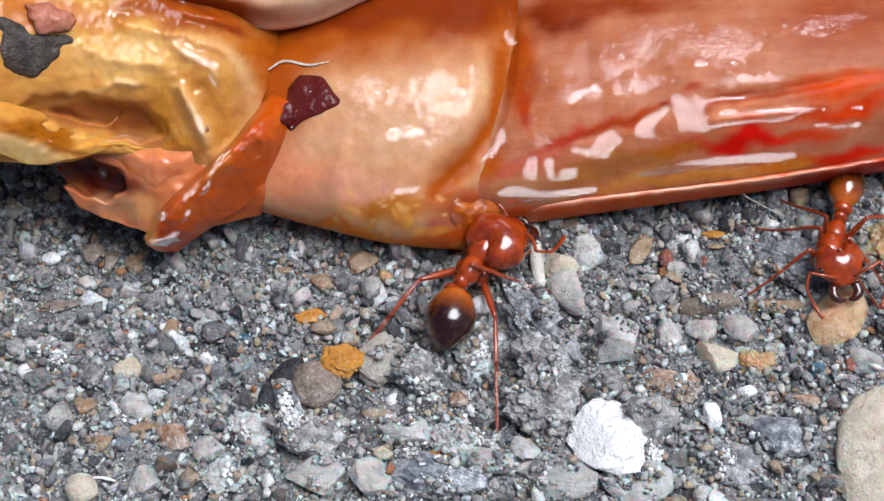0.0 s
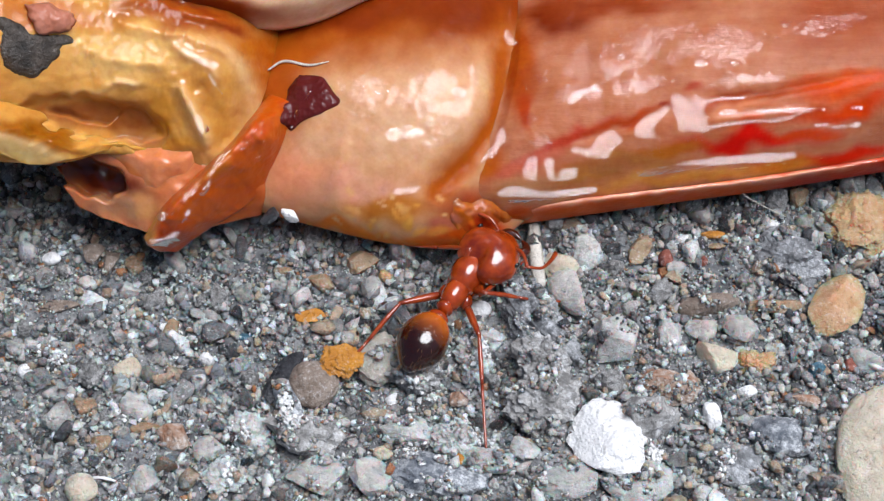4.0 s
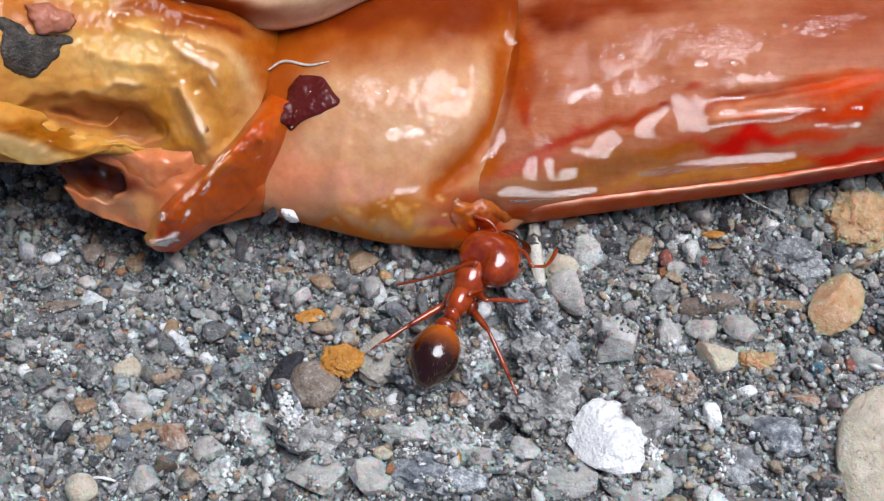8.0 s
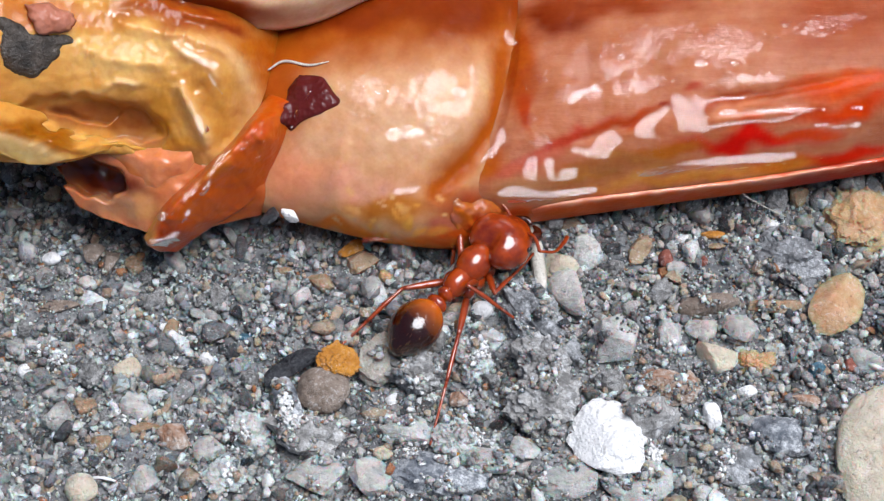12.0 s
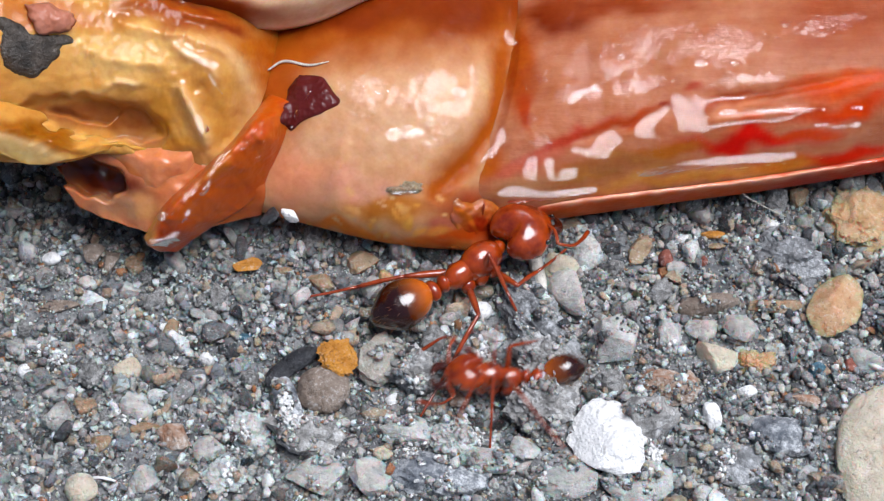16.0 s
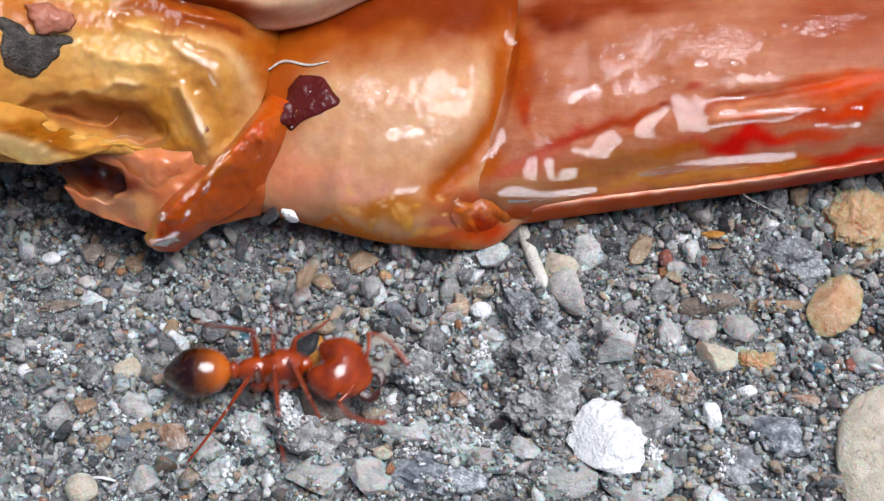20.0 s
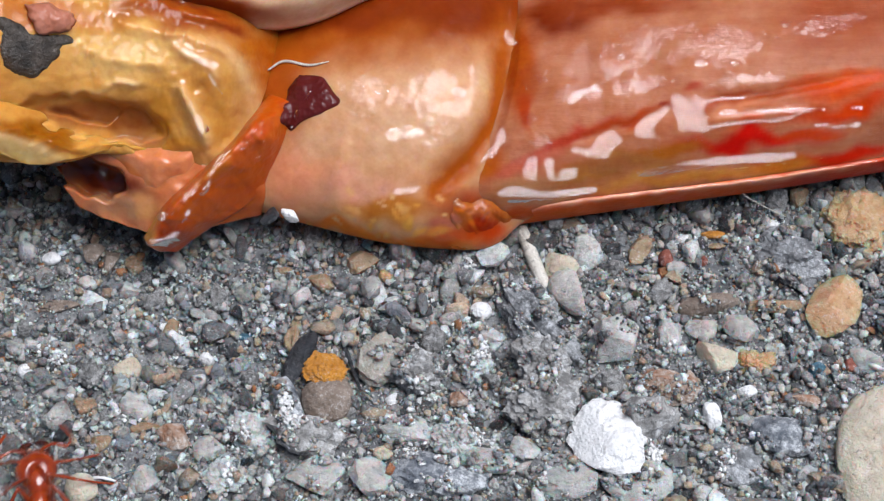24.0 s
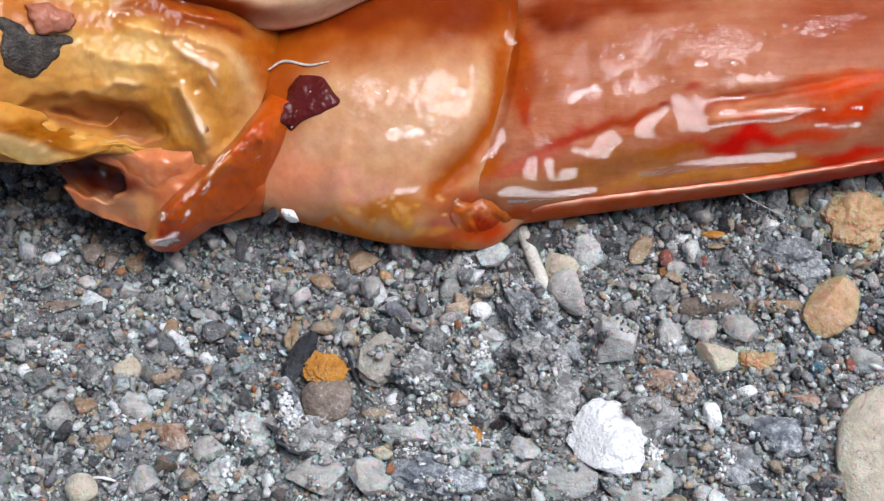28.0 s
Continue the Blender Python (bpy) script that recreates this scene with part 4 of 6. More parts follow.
# dots of the same film, set as small glints
for dot_a, dot_b in [(-4.74, 2.73), (-4.51, 2.60), (-4.54, 2.92), (-4.36, 2.84), (-4.17, 2.60), (-4.33, 2.25), (-5.11, 2.09), (-4.98, 2.33), (-4.64, 2.43), (-3.60, 2.97), (9.18, 3.40)]:
    film([(dot_a + 0.06 * math.cos(i * 1.257), dot_b + 0.05 * math.sin(i * 1.257 + dot_a)) for i in range(5)], dot_a)

tagged(part("shell_fragment", scrap("shell_fragment", [(-3.43, 4.23), (-3.23, 4.22), (-2.92, 4.23), (-2.73, 4.00), (-2.62, 3.81), (-2.42, 3.54), (-2.82, 3.30), (-3.23, 3.14), (-3.46, 3.00), (-3.61, 2.86), (-3.77, 3.00), (-3.86, 3.08), (-3.81, 3.43), (-3.73, 3.84), (-3.57, 4.08)],
                               M_SCRAP, 0.11, 0.15, ragged=0.03, colour=(0.085, 0.010, 0.010), seed=7)), "dark red curled shell flake on the wet flesh", "shell flake")
# glossy strip added in the outline of the flake's highlight
tagged(part("sheen_streak", scrap("sheen_streak", [(-3.57, 3.23), (-3.46, 3.43), (-3.30, 3.57), (-3.16, 3.84), (-3.11, 3.78), (-3.19, 3.54), (-3.38, 3.32), (-3.49, 3.14)], M_WATER, 0.02, 0.9, ragged=0.1, seed=3.0, lift=0.09)), "thin glossy film added as the sheen of the dark shell flake", "water").visible_shadow = False
tagged(part("dirt_patch", scrap("dirt_patch", [(-10.10, 5.32), (-9.80, 5.24), (-9.51, 5.12), (-9.33, 4.96), (-8.90, 4.93), (-8.60, 4.93), (-8.47, 4.78), (-8.71, 4.68), (-8.76, 4.50), (-8.94, 4.29), (-9.12, 4.11), (-9.33, 3.95), (-9.64, 4.03), (-9.87, 4.08), (-10.00, 4.39), (-9.95, 4.81), (-10.05, 5.09)],
                           M_CLOT, 0.07, 0.2, ragged=0.07, colour=(0.062, 0.046, 0.034), seed=11)), "grey-brown clot of dirt stuck to the yellow tissue", "dirt")
tagged(part("tissue_scrap", scrap("tissue_scrap", [(-9.46, 5.58), (-9.38, 5.19), (-9.20, 4.96), (-8.71, 4.96), (-8.40, 5.14), (-8.43, 5.41), (-8.71, 5.53), (-9.09, 5.66)],
                             M_SCRAP, 0.2, 0.4, ragged=0.1, colour=(0.42, 0.17, 0.12), lift=0.12, seed=13)), "pinkish brown scrap on the dirt clot", "scrap")


def strand(name, path, r, material, label, category):
    pts = [face(a, b, drop(a, b) + r) for a, b in path]
    return tagged(part(name, mesh_of(name, *tube(pts, [r * 0.6, r, r, r * 0.3], 7, 20), material)), label, category)


strand("fibre", [(-4.21, 4.37), (-3.82, 4.58), (-3.21, 4.46), (-2.71, 4.54)], 0.035, M_STRAW, "thin pale fibre lying on wet flesh", "fibre")

tagged(part("chewed_bit", mesh_of("chewed_bit", *rock_shape(4, 0.4, 0.16, 0.12, 91, 0.5, 3), M_TAN), None, "", place(0, 0, 0.4)), "olive-brown chewed scrap clinging to the ant's foot", "scrap")
chewed_bit = bpy.data.objects["chewed_bit"]

# ---- stones that stand out ----
stone(3.86, -5.46, 0.95, 0.95, 0.5, 20, M_WHITE, "bright white rough stone chip standing in the grit", 11, 0.26, 0, "pebble", 0.45, 5)
stone(10.45, -5.66, 1.2, 1.75, 0.55, -8, M_CREAM, "large cream sandstone pebble with brown pores", 12, 0.12, 0, "pebble", 0.45, 4)
stone(4.09, -2.77, 0.92, 0.61, 0.72, 10, M_PALE, "pale grey-brown rough stone with a white crust", 13, 0.29, 6, "pebble", 0.45, 5)
amber_pebble = stone(9.46, -1.90, 0.64, 0.96, 0.40, 50, M_AMBER, "translucent amber quartz pebble among the sand", 14, 0.24, 6, "pebble", 0.45, 4)
rim_pebble = stone(10.46, 0.65, 0.8, 0.85, 0.40, 0, M_AMBER, "wet amber pebble below the shell rim", 15, 0.34, 2, "pebble", 0.45, 4)
stone(6.57, -3.14, 0.59, 0.44, 0.35, -20, M_CREAM, "pale beige quartz pebble among the sand", 16, 0.16, 4, "pebble", 0.45, 3)
stone(7.48, -3.24, 0.43, 0.31, 0.30, 0, M_AMBER, "rough pale orange crumb of brick", 17, 0.45, 2, "pebble", 0.45, 4)
stone(6.56, -1.64, 0.87, 0.32, 0.32, 4, M_BROWN, "long flat brown stone sliver", 18, 0.2, 4, "pebble", 0.45, 3)
stone(8.12, -1.63, 0.73, 0.26, 0.28, 3, M_TAN, "thin layered tan stone sliver", 19, 0.2, 4, "pebble", 0.45, 3)
stone(7.30, -2.38, 0.53, 0.43, 0.40, 0, M_GREY, "smooth grey pebble among the sand", 20, 0.19, 6, "pebble", 0.45, 3)
stone(6.28, -2.32, 0.41, 0.40, 0.35, 0, M_GREY, "rounded mid-grey pebble among the sand", 21, 0.19, 6, "pebble", 0.45, 3)
stone(5.46, -2.44, 0.32, 0.58, 0.35, 0, M_PALE, "pale crusted pebble among the sand", 22, 0.3, 3, "pebble", 0.45, 3)
stone(10.20, -3.23, 0.56, 0.52, 0.40, 0, M_GREY, "grey rounded pebble at the edge", 23, 0.19, 6, "pebble", 0.45, 3)
stone(5.26, -4.05, 0.98, 0.53, 0.62, -3, M_RUST, "rust-streaked broken stone among the sand", 24, 0.2, 5, "pebble", 0.45, 3)
stone(5.91, -3.97, 0.21, 0.48, 0.30, 8, M_RUST, "upright rusty splinter of stone", 25, 0.2, 5, "pebble", 0.45, 3)
stone(6.36, -4.75, 0.22, 0.39, 0.30, 10, M_WHITE, "small white angular chip among the sand", 26, 0.2, 4, "pebble", 0.45, 3)
stone(7.25, -4.02, 0.25, 0.16, 0.18, 0, M_WHITE, "little white chip among the sand", 27, 0.15, 4, "pebble", 0.45, 3)
stone(8.48, -4.21, 0.59, 0.20, 0.18, -8, M_RUST, "flat reddish stone flake among the sand", 28, 0.19, 6, "pebble", 0.45, 3)
stone(8.01, -5.19, 0.84, 0.52, 0.40, -12, M_BLUE, "dark blue-grey stone with pale flecks", 29, 0.3, 5, "pebble", 0.45, 3)
stone(6.64, -5.85, 0.91, 0.57, 0.40, -15, M_DARK, "dark slaty stone among the sand", 30, 0.28, 5, "pebble", 0.45, 3)
stone(9.05, -3.41, 0.28, 0.23, 0.20, 0, M_TEAL, "small blue chip among the sand", 31, 0.2, 3, "pebble", 0.45, 3)
stone(9.80, -3.30, 0.18, 0.21, 0.20, 0, M_RED, "small dark red grain among the sand", 32, 0.15, 3, "pebble", 0.45, 3)
stone(4.85, -4.79, 0.63, 0.55, 0.58, 20, M_CLUMP, "grey crumbly clod among the sand", 33, 0.38, 3, "pebble", 0.45, 3)
stone(2.20, -2.15, 0.62, 1.35, 0.50, 31, M_DARK, "dark grey crumb of mortar with pale specks", 34, 0.38, 3, "crumb", 0.45, 4)
stone(2.37, -3.28, 0.63, 0.64, 0.61, 0, M_CLUMP, "grey crumb of mortar among the sand", 35, 0.4, 3, "crumb", 0.45, 4)
stone(2.41, -4.42, 0.77, 0.82, 0.61, 15, M_CLUMP, "broad grey mortar crumb among the sand", 36, 0.4, 3, "crumb", 0.45, 4)
stone(3.17, -1.51, 0.53, 0.74, 0.42, 20, M_GREY, "smooth translucent grey pebble among the sand", 37, 0.19, 6, "pebble", 0.45, 3)
stone(3.43, -0.05, 0.53, 0.52, 0.40, 0, M_PALE, "pale knobbly pebble by the straw", 38, 0.28, 3, "pebble", 0.45, 3)
stone(3.00, -0.52, 0.49, 0.44, 0.35, 0, M_CREAM, "beige knobbly pebble among the sand", 39, 0.28, 3, "pebble", 0.45, 3)
stone(4.90, -0.04, 0.27, 0.47, 0.25, -25, M_TAN, "upright tan flake among the sand", 40, 0.15, 5, "stone_flake", 0.45, 3)
stone(6.70, 0.30, 0.36, 0.12, 0.10, 3, M_ORANGE, "thin orange wood chip among the sand", 41, 0.12, 5, "wood_chip", 1.0, 3)
stone(6.77, 0.05, 0.27, 0.10, 0.10, 3, M_TAN, "thin tan wood chip among the sand", 42, 0.12, 5, "wood_chip", 1.0, 3)
stone(5.56, -0.33, 0.22, 0.27, 0.25, 0, M_RED, "dark red grain among the sand", 43, 0.15, 3, "pebble", 0.45, 3)
stone(6.45, -0.35, 0.14, 0.16, 0.15, 0, M_RED, "tiny dull red grain among the sand", 44, 0.15, 3, "pebble", 0.45, 3)
stone(6.02, 0.35, 0.17, 0.20, 0.18, 0, M_WHITE, "tiny white grain among the sand", 45, 0.12, 3, "pebble", 0.45, 3)
stone(8.32, 0.71, 0.24, 0.18, 0.18, 0, M_WHITE, "white grain beneath the rim", 46, 0.15, 3, "pebble", 0.45, 3)
stone(8.95, 1.49, 0.32, 0.27, 0.30, 0, M_TAN, "tan grain under the shell", 47, 0.19, 6, "pebble", 0.45, 3)
stone(8.57, -0.29, 0.77, 0.74, 0.40, 0, M_DARK, "dark gritty clod among the sand", 48, 0.35, 3, "crumb", 0.45, 4)
white_pebble = stone(0.95, -1.82, 0.28, 0.23, 0.25, 0, M_WHITE, "smooth egg-white pebble among the sand", 49, 0.04, 0, "pebble", 0.45, 3)
stone(-1.47, -3.16, 0.59, 0.74, 0.42, -20, M_BEIGE, "rough grey-beige stone with pores", 50, 0.2, 3, "pebble", 0.45, 4)
brown_stone = stone(-2.75, -4.28, 0.64, 0.62, 0.45, 0, M_BROWN, "rounded brown stone among the sand", 51, 0.11, 0, "pebble", 0.45, 4)
orange_flake = stone(-2.45, -3.30, 0.46, 0.42, 0.16, 10, M_ORANGE, "bright orange crumbly flake among the sand", 52, 0.32, 3, "orange_flake", 1.6, 4)
orange_chip = stone(-3.21, -1.93, 0.41, 0.23, 0.08, -5, M_ORANGE, "thin orange chip of rind", 53, 0.15, 4, "orange_chip", 1.2, 3)
amber_chip = stone(0.41, -5.79, 0.31, 0.29, 0.10, 20, M_ORANGE, "thin amber chip on the grit", 54, 0.15, 4, "orange_chip", 1.4, 3)
shard = stone(-3.50, -3.23, 0.36, 0.90, 0.20, -30, M_BLACK, "glossy black shard leaning on a stone", 55, 0.13, 8, "black_shard", 0.9, 3)
stone(-3.66, -4.35, 0.32, 0.76, 0.30, 20, M_BLUE, "pale blue-grey flaky stone", 56, 0.3, 5, "pebble", 0.45, 3)
stone(-3.15, -5.29, 0.84, 0.48, 0.51, -10, M_CLUMP, "pale grey crumbly stone among the sand", 57, 0.38, 4, "pebble", 0.45, 3)
stone(-3.86, -4.89, 0.24, 0.35, 0.25, 25, M_BROWN, "glossy olive-brown pebble like a seed", 58, 0.19, 6, "pebble", 0.45, 3)
stone(-4.58, -5.11, 0.59, 0.46, 0.35, -10, M_PALE, "white-crusted crumb among the sand", 59, 0.4, 3, "crumb", 0.45, 4)
stone(-0.59, -3.58, 0.59, 0.51, 0.55, 0, M_CLUMP, "white-veined crumb among the sand", 60, 0.42, 3, "crumb", 0.45, 4)
stone(0.76, -3.22, 0.42, 0.47, 0.34, 0, M_PALE, "pale crusty crumb among the sand", 61, 0.42, 3, "crumb", 0.45, 4)
stone(1.24, -2.55, 0.35, 0.24, 0.28, 0, M_PALE, "pale half-buried pebble among the sand", 62, 0.19, 6, "pebble", 0.45, 3)
stone(0.37, -4.19, 0.28, 0.25, 0.25, 0, M_RUST, "small russet pebble among the sand", 63, 0.19, 6, "pebble", 0.45, 3)
stone(-1.12, -4.14, 0.28, 0.15, 0.20, 25, M_WHITE, "white sliver of quartz among the sand", 64, 0.15, 4, "pebble", 0.45, 3)
stone(0.21, -5.25, 0.49, 0.45, 0.32, 0, M_PALE, "whitish crumb among the sand", 65, 0.42, 3, "crumb", 0.45, 4)
stone(-0.85, -5.09, 0.56, 0.32, 0.30, 0, M_PALE, "white crust flake among the sand", 66, 0.4, 4, "crumb", 0.45, 3)
stone(-0.05, -6.14, 1.19, 0.66, 0.40, -5, M_BLUE, "large blue-grey slate chip with pale scratches", 67, 0.28, 5, "pebble", 0.45, 4)
stone(-1.68, -6.36, 0.53, 0.70, 0.40, 20, M_GREY, "long smooth grey pebble among the sand", 68, 0.19, 6, "pebble", 0.45, 3)
stone(-3.06, -6.20, 0.77, 0.53, 0.35, 0, M_GREY, "flat grey stone among the sand", 69, 0.26, 4, "pebble", 0.45, 4)
stone(1.92, -5.54, 0.39, 0.38, 0.32, 0, M_PALE, "greyish translucent pebble among the sand", 70, 0.19, 6, "pebble", 0.45, 3)
stone(1.13, -5.79, 0.70, 0.37, 0.30, 0, M_GREY, "worn grey stone among the sand", 71, 0.28, 4, "pebble", 0.45, 4)
stone(-1.37, -5.66, 0.24, 0.17, 0.20, 0, M_CREAM, "small cream grain among the sand", 72, 0.08, 2, "pebble", 0.45, 3)
stone(-5.63, -3.15, 0.21, 0.21, 0.20, 0, M_WHITE, "bright white angular grain among the sand", 73, 0.15, 5, "pebble", 0.45, 3)
stone(-9.96, -3.48, 0.20, 0.18, 0.18, 0, M_WHITE, "round white grain among the sand", 74, 0.06, 1, "pebble", 0.45, 3)
stone(-9.64, -0.35, 0.24, 0.17, 0.20, 5, M_WHITE, "oblong white grain among the sand", 75, 0.08, 2, "pebble", 0.45, 3)
stone(-8.78, -0.93, 0.31, 0.21, 0.22, 0, M_PALE, "pale grey grain among the sand", 76, 0.19, 6, "pebble", 0.45, 3)
stone(-7.67, -1.23, 0.35, 0.27, 0.26, -20, M_PALE, "pale pebble among the sand", 77, 0.19, 6, "pebble", 0.45, 3)
stone(-2.07, -0.44, 0.50, 0.44, 0.35, 0, M_TAN, "tan pebble in the shrimp's shade", 78, 0.19, 6, "pebble", 0.45, 3)
stone(-1.37, -0.77, 0.20, 0.18, 0.18, 0, M_AMBER, "small orange grain among the sand", 79, 0.1, 3, "pebble", 0.45, 3)
stone(-3.88, -0.61, 0.25, 0.17, 0.20, 0, M_TAN, "small tan grain among the sand", 80, 0.19, 6, "pebble", 0.45, 3)
stone(-2.96, -0.98, 0.39, 0.27, 0.25, 0, M_TAN, "tan flat pebble among the sand", 81, 0.19, 6, "pebble", 0.45, 3)
stone(-8.63, -0.17, 0.32, 0.32, 0.26, 0, M_BROWN, "brown grain in the shade", 82, 0.19, 6, "pebble", 0.45, 3)
stone(-8.20, -0.37, 0.28, 0.42, 0.28, 0, M_BROWN, "brown pebble in the shade", 83, 0.19, 6, "pebble", 0.45, 3)
stone(-7.57, -0.49, 0.25, 0.26, 0.22, 0, M_TAN, "tan grain in the shade", 84, 0.19, 6, "pebble", 0.45, 3)
stone(-7.19, -4.42, 0.43, 0.48, 0.30, 0, M_PALE, "pale rounded pebble among the sand", 85, 0.19, 6, "pebble", 0.45, 3)
stone(-7.54, -3.35, 0.35, 0.31, 0.26, 0, M_CREAM, "beige grain among the sand", 86, 0.12, 3, "pebble", 0.45, 3)
stone(-6.27, -5.17, 0.46, 0.44, 0.30, 0, M_RUST, "pinkish brown pebble among the sand", 87, 0.19, 6, "pebble", 0.45, 3)
stone(-6.95, -4.97, 0.42, 0.17, 0.20, 5, M_TAN, "orange-tan flat grain among the sand", 88, 0.19, 6, "pebble", 0.45, 3)
stone(-5.45, -5.54, 0.42, 0.42, 0.30, 20, M_GREY, "grey pebble among the sand", 89, 0.19, 6, "pebble", 0.45, 3)
stone(-5.08, -6.33, 0.46, 0.40, 0.28, 0, M_PALE, "white crusty crumb among the sand", 90, 0.4, 3, "crumb", 0.45, 4)
stone(-8.32, -6.59, 0.39, 0.39, 0.30, 0, M_CREAM, "cream rounded pebble among the sand", 91, 0.1, 3, "pebble", 0.45, 3)
stone(-6.98, -6.33, 0.45, 0.39, 0.28, 0, M_GREY, "grey flat pebble among the sand", 92, 0.19, 6, "pebble", 0.45, 3)
stone(-8.04, -5.37, 0.35, 0.27, 0.20, 20, M_TAN, "tan grain among the sand", 93, 0.19, 6, "pebble", 0.45, 3)
stone(-8.46, -4.40, 0.29, 0.31, 0.20, 0, M_TAN, "tan pebble among the sand", 94, 0.19, 6, "pebble", 0.45, 3)
stone(-4.80, -2.42, 0.28, 0.12, 0.14, 0, M_TEAL, "blue-green chip among the sand", 95, 0.14, 4, "pebble", 0.45, 3)
stone(-6.54, -2.28, 0.25, 0.27, 0.20, 0, M_TAN, "yellowish grain among the sand", 96, 0.19, 6, "pebble", 0.45, 3)
stone(-9.33, -1.66, 0.59, 0.17, 0.20, 3, M_BROWN, "long brown sliver among the sand", 97, 0.29, 5, "pebble", 0.45, 3)
stone(2.95, -6.35, 0.84, 0.44, 0.35, 0, M_GREY, "worn grey pebble among the sand", 98, 0.24, 4, "pebble", 0.45, 4)
stone(4.52, -6.35, 0.98, 0.53, 0.35, 0, M_GREY, "broad grey stone among the sand", 99, 0.26, 4, "pebble", 0.45, 4)
white_flake = stone(-3.80, 1.01, 0.15, 0.26, 0.15, 10, M_WHITE, "tiny white flake caught at the shrimp's edge", 100, 0.2, 4, "white_flake", 0.45, 3)
black_crumb = stone(-4.15, 0.89, 0.32, 0.17, 0.16, 10, M_BLACK, "tiny black crumb at the shrimp's edge", 101, 0.2, 4, "black_crumb", 0.45, 3)
# ---- straws, fibres ----
def rod(name, path, radii, material, label, category, sides=8):
    p0 = Vector(path[0])
    vs, fs = tube([Vector(p) - p0 for p in path], radii, sides, 14)
    ob = part(name, mesh_of(name, vs, fs, material), None, "", place(*p0))
    return tagged(ob, label, category)


straw = rod("straw", [(2.26, 0.54, 0.40), (2.30, -0.37, 0.40), (2.39, -1.29, 0.34)], [0.15, 0.18, 0.16], M_STRAW, "short bleached straw stub lying in the grit", "straw")
rod("shrimp_spine", [(7.25, 1.52, 0.72), (7.61, 0.98, 0.85), (8.52, 0.59, 0.61)], [0.016, 0.013, 0.006], M_STRAW, "fine pale bristle hanging from the shell rim", "bristle")
rod("hair_root", [(1.81, -2.96, 0.3), (2.03, -3.22, 0.36), (2.23, -3.53, 0.3)], [0.015, 0.02, 0.012], M_STRAW, "thin curved pale rootlet on a crumb", "rootlet")
rod("green_thread", [(-7.73, -6.44, 0.25), (-7.29, -6.24, 0.3), (-6.81, -6.10, 0.25)], [0.012, 0.012, 0.01], M_TEAL, "fine green thread between the grains", "thread")
rod("pale_fibre", [(-8.06, -6.34, 0.25), (-7.80, -6.39, 0.32), (-7.53, -6.44, 0.25)], [0.03, 0.04, 0.03], M_WHITE, "short white fibre on the grit", "fibre")
stick = rod("black_stick", [(-2.78, -2.25, 0.15), (-1.97, -2.15, 0.17), (-1.08, -2.04, 0.15)], [0.05, 0.07, 0.03], M_BLACK, "charred black splinter lying on the grit", "splinter")


# ---- ants ----
def ellipsoid(rx, ry, rz, at=(0, 0, 0), level=4, shape=None):
    vs, fs = BALLS[level]
    out = []
    for v in vs:
        p = Vector((v.x * rx, v.y * ry, v.z * rz))
        if shape:
            p = shape(v, p)
        out.append(p + Vector(at))
    return out, fs


def head_shape(v, p):
    notch = math.exp(-(v.y / 0.3) ** 2) * smooth(-v.x * 1.2)
    p.x += 0.34 * notch
    p.y *= 1.0 - 0.22 * smooth(v.x)
    p.z *= 1.0 - 0.25 * smooth(v.x) - 0.12 * notch - 0.1 * math.exp(-(v.y / 0.1) ** 2) * smooth(0.5 - v.x) * (v.z > 0)
    return p


def gaster_shape(v, p):
    p.y *= 1.0 - 0.28 * smooth(-v.x * 1.1) ** 2
    p.z *= 1.0 - 0.25 * smooth(-v.x * 1.1) ** 2
    for ring in (-0.28, -0.55, -0.78):
        k = 1 - 0.02 * math.exp(-((v.x - ring) / 0.03) ** 2)
        p.y *= k
        p.z *= k
    return p


LEGS = [("L", 1.35, 1.0, 2.2), ("L", 1.0, 1.05, 2.4), ("L", 0.6, 1.25, 2.8), ("R", 1.35, 1.0, 2.2), ("R", 1.0, 1.05, 2.4), ("R", 0.6, 1.25, 2.8)]


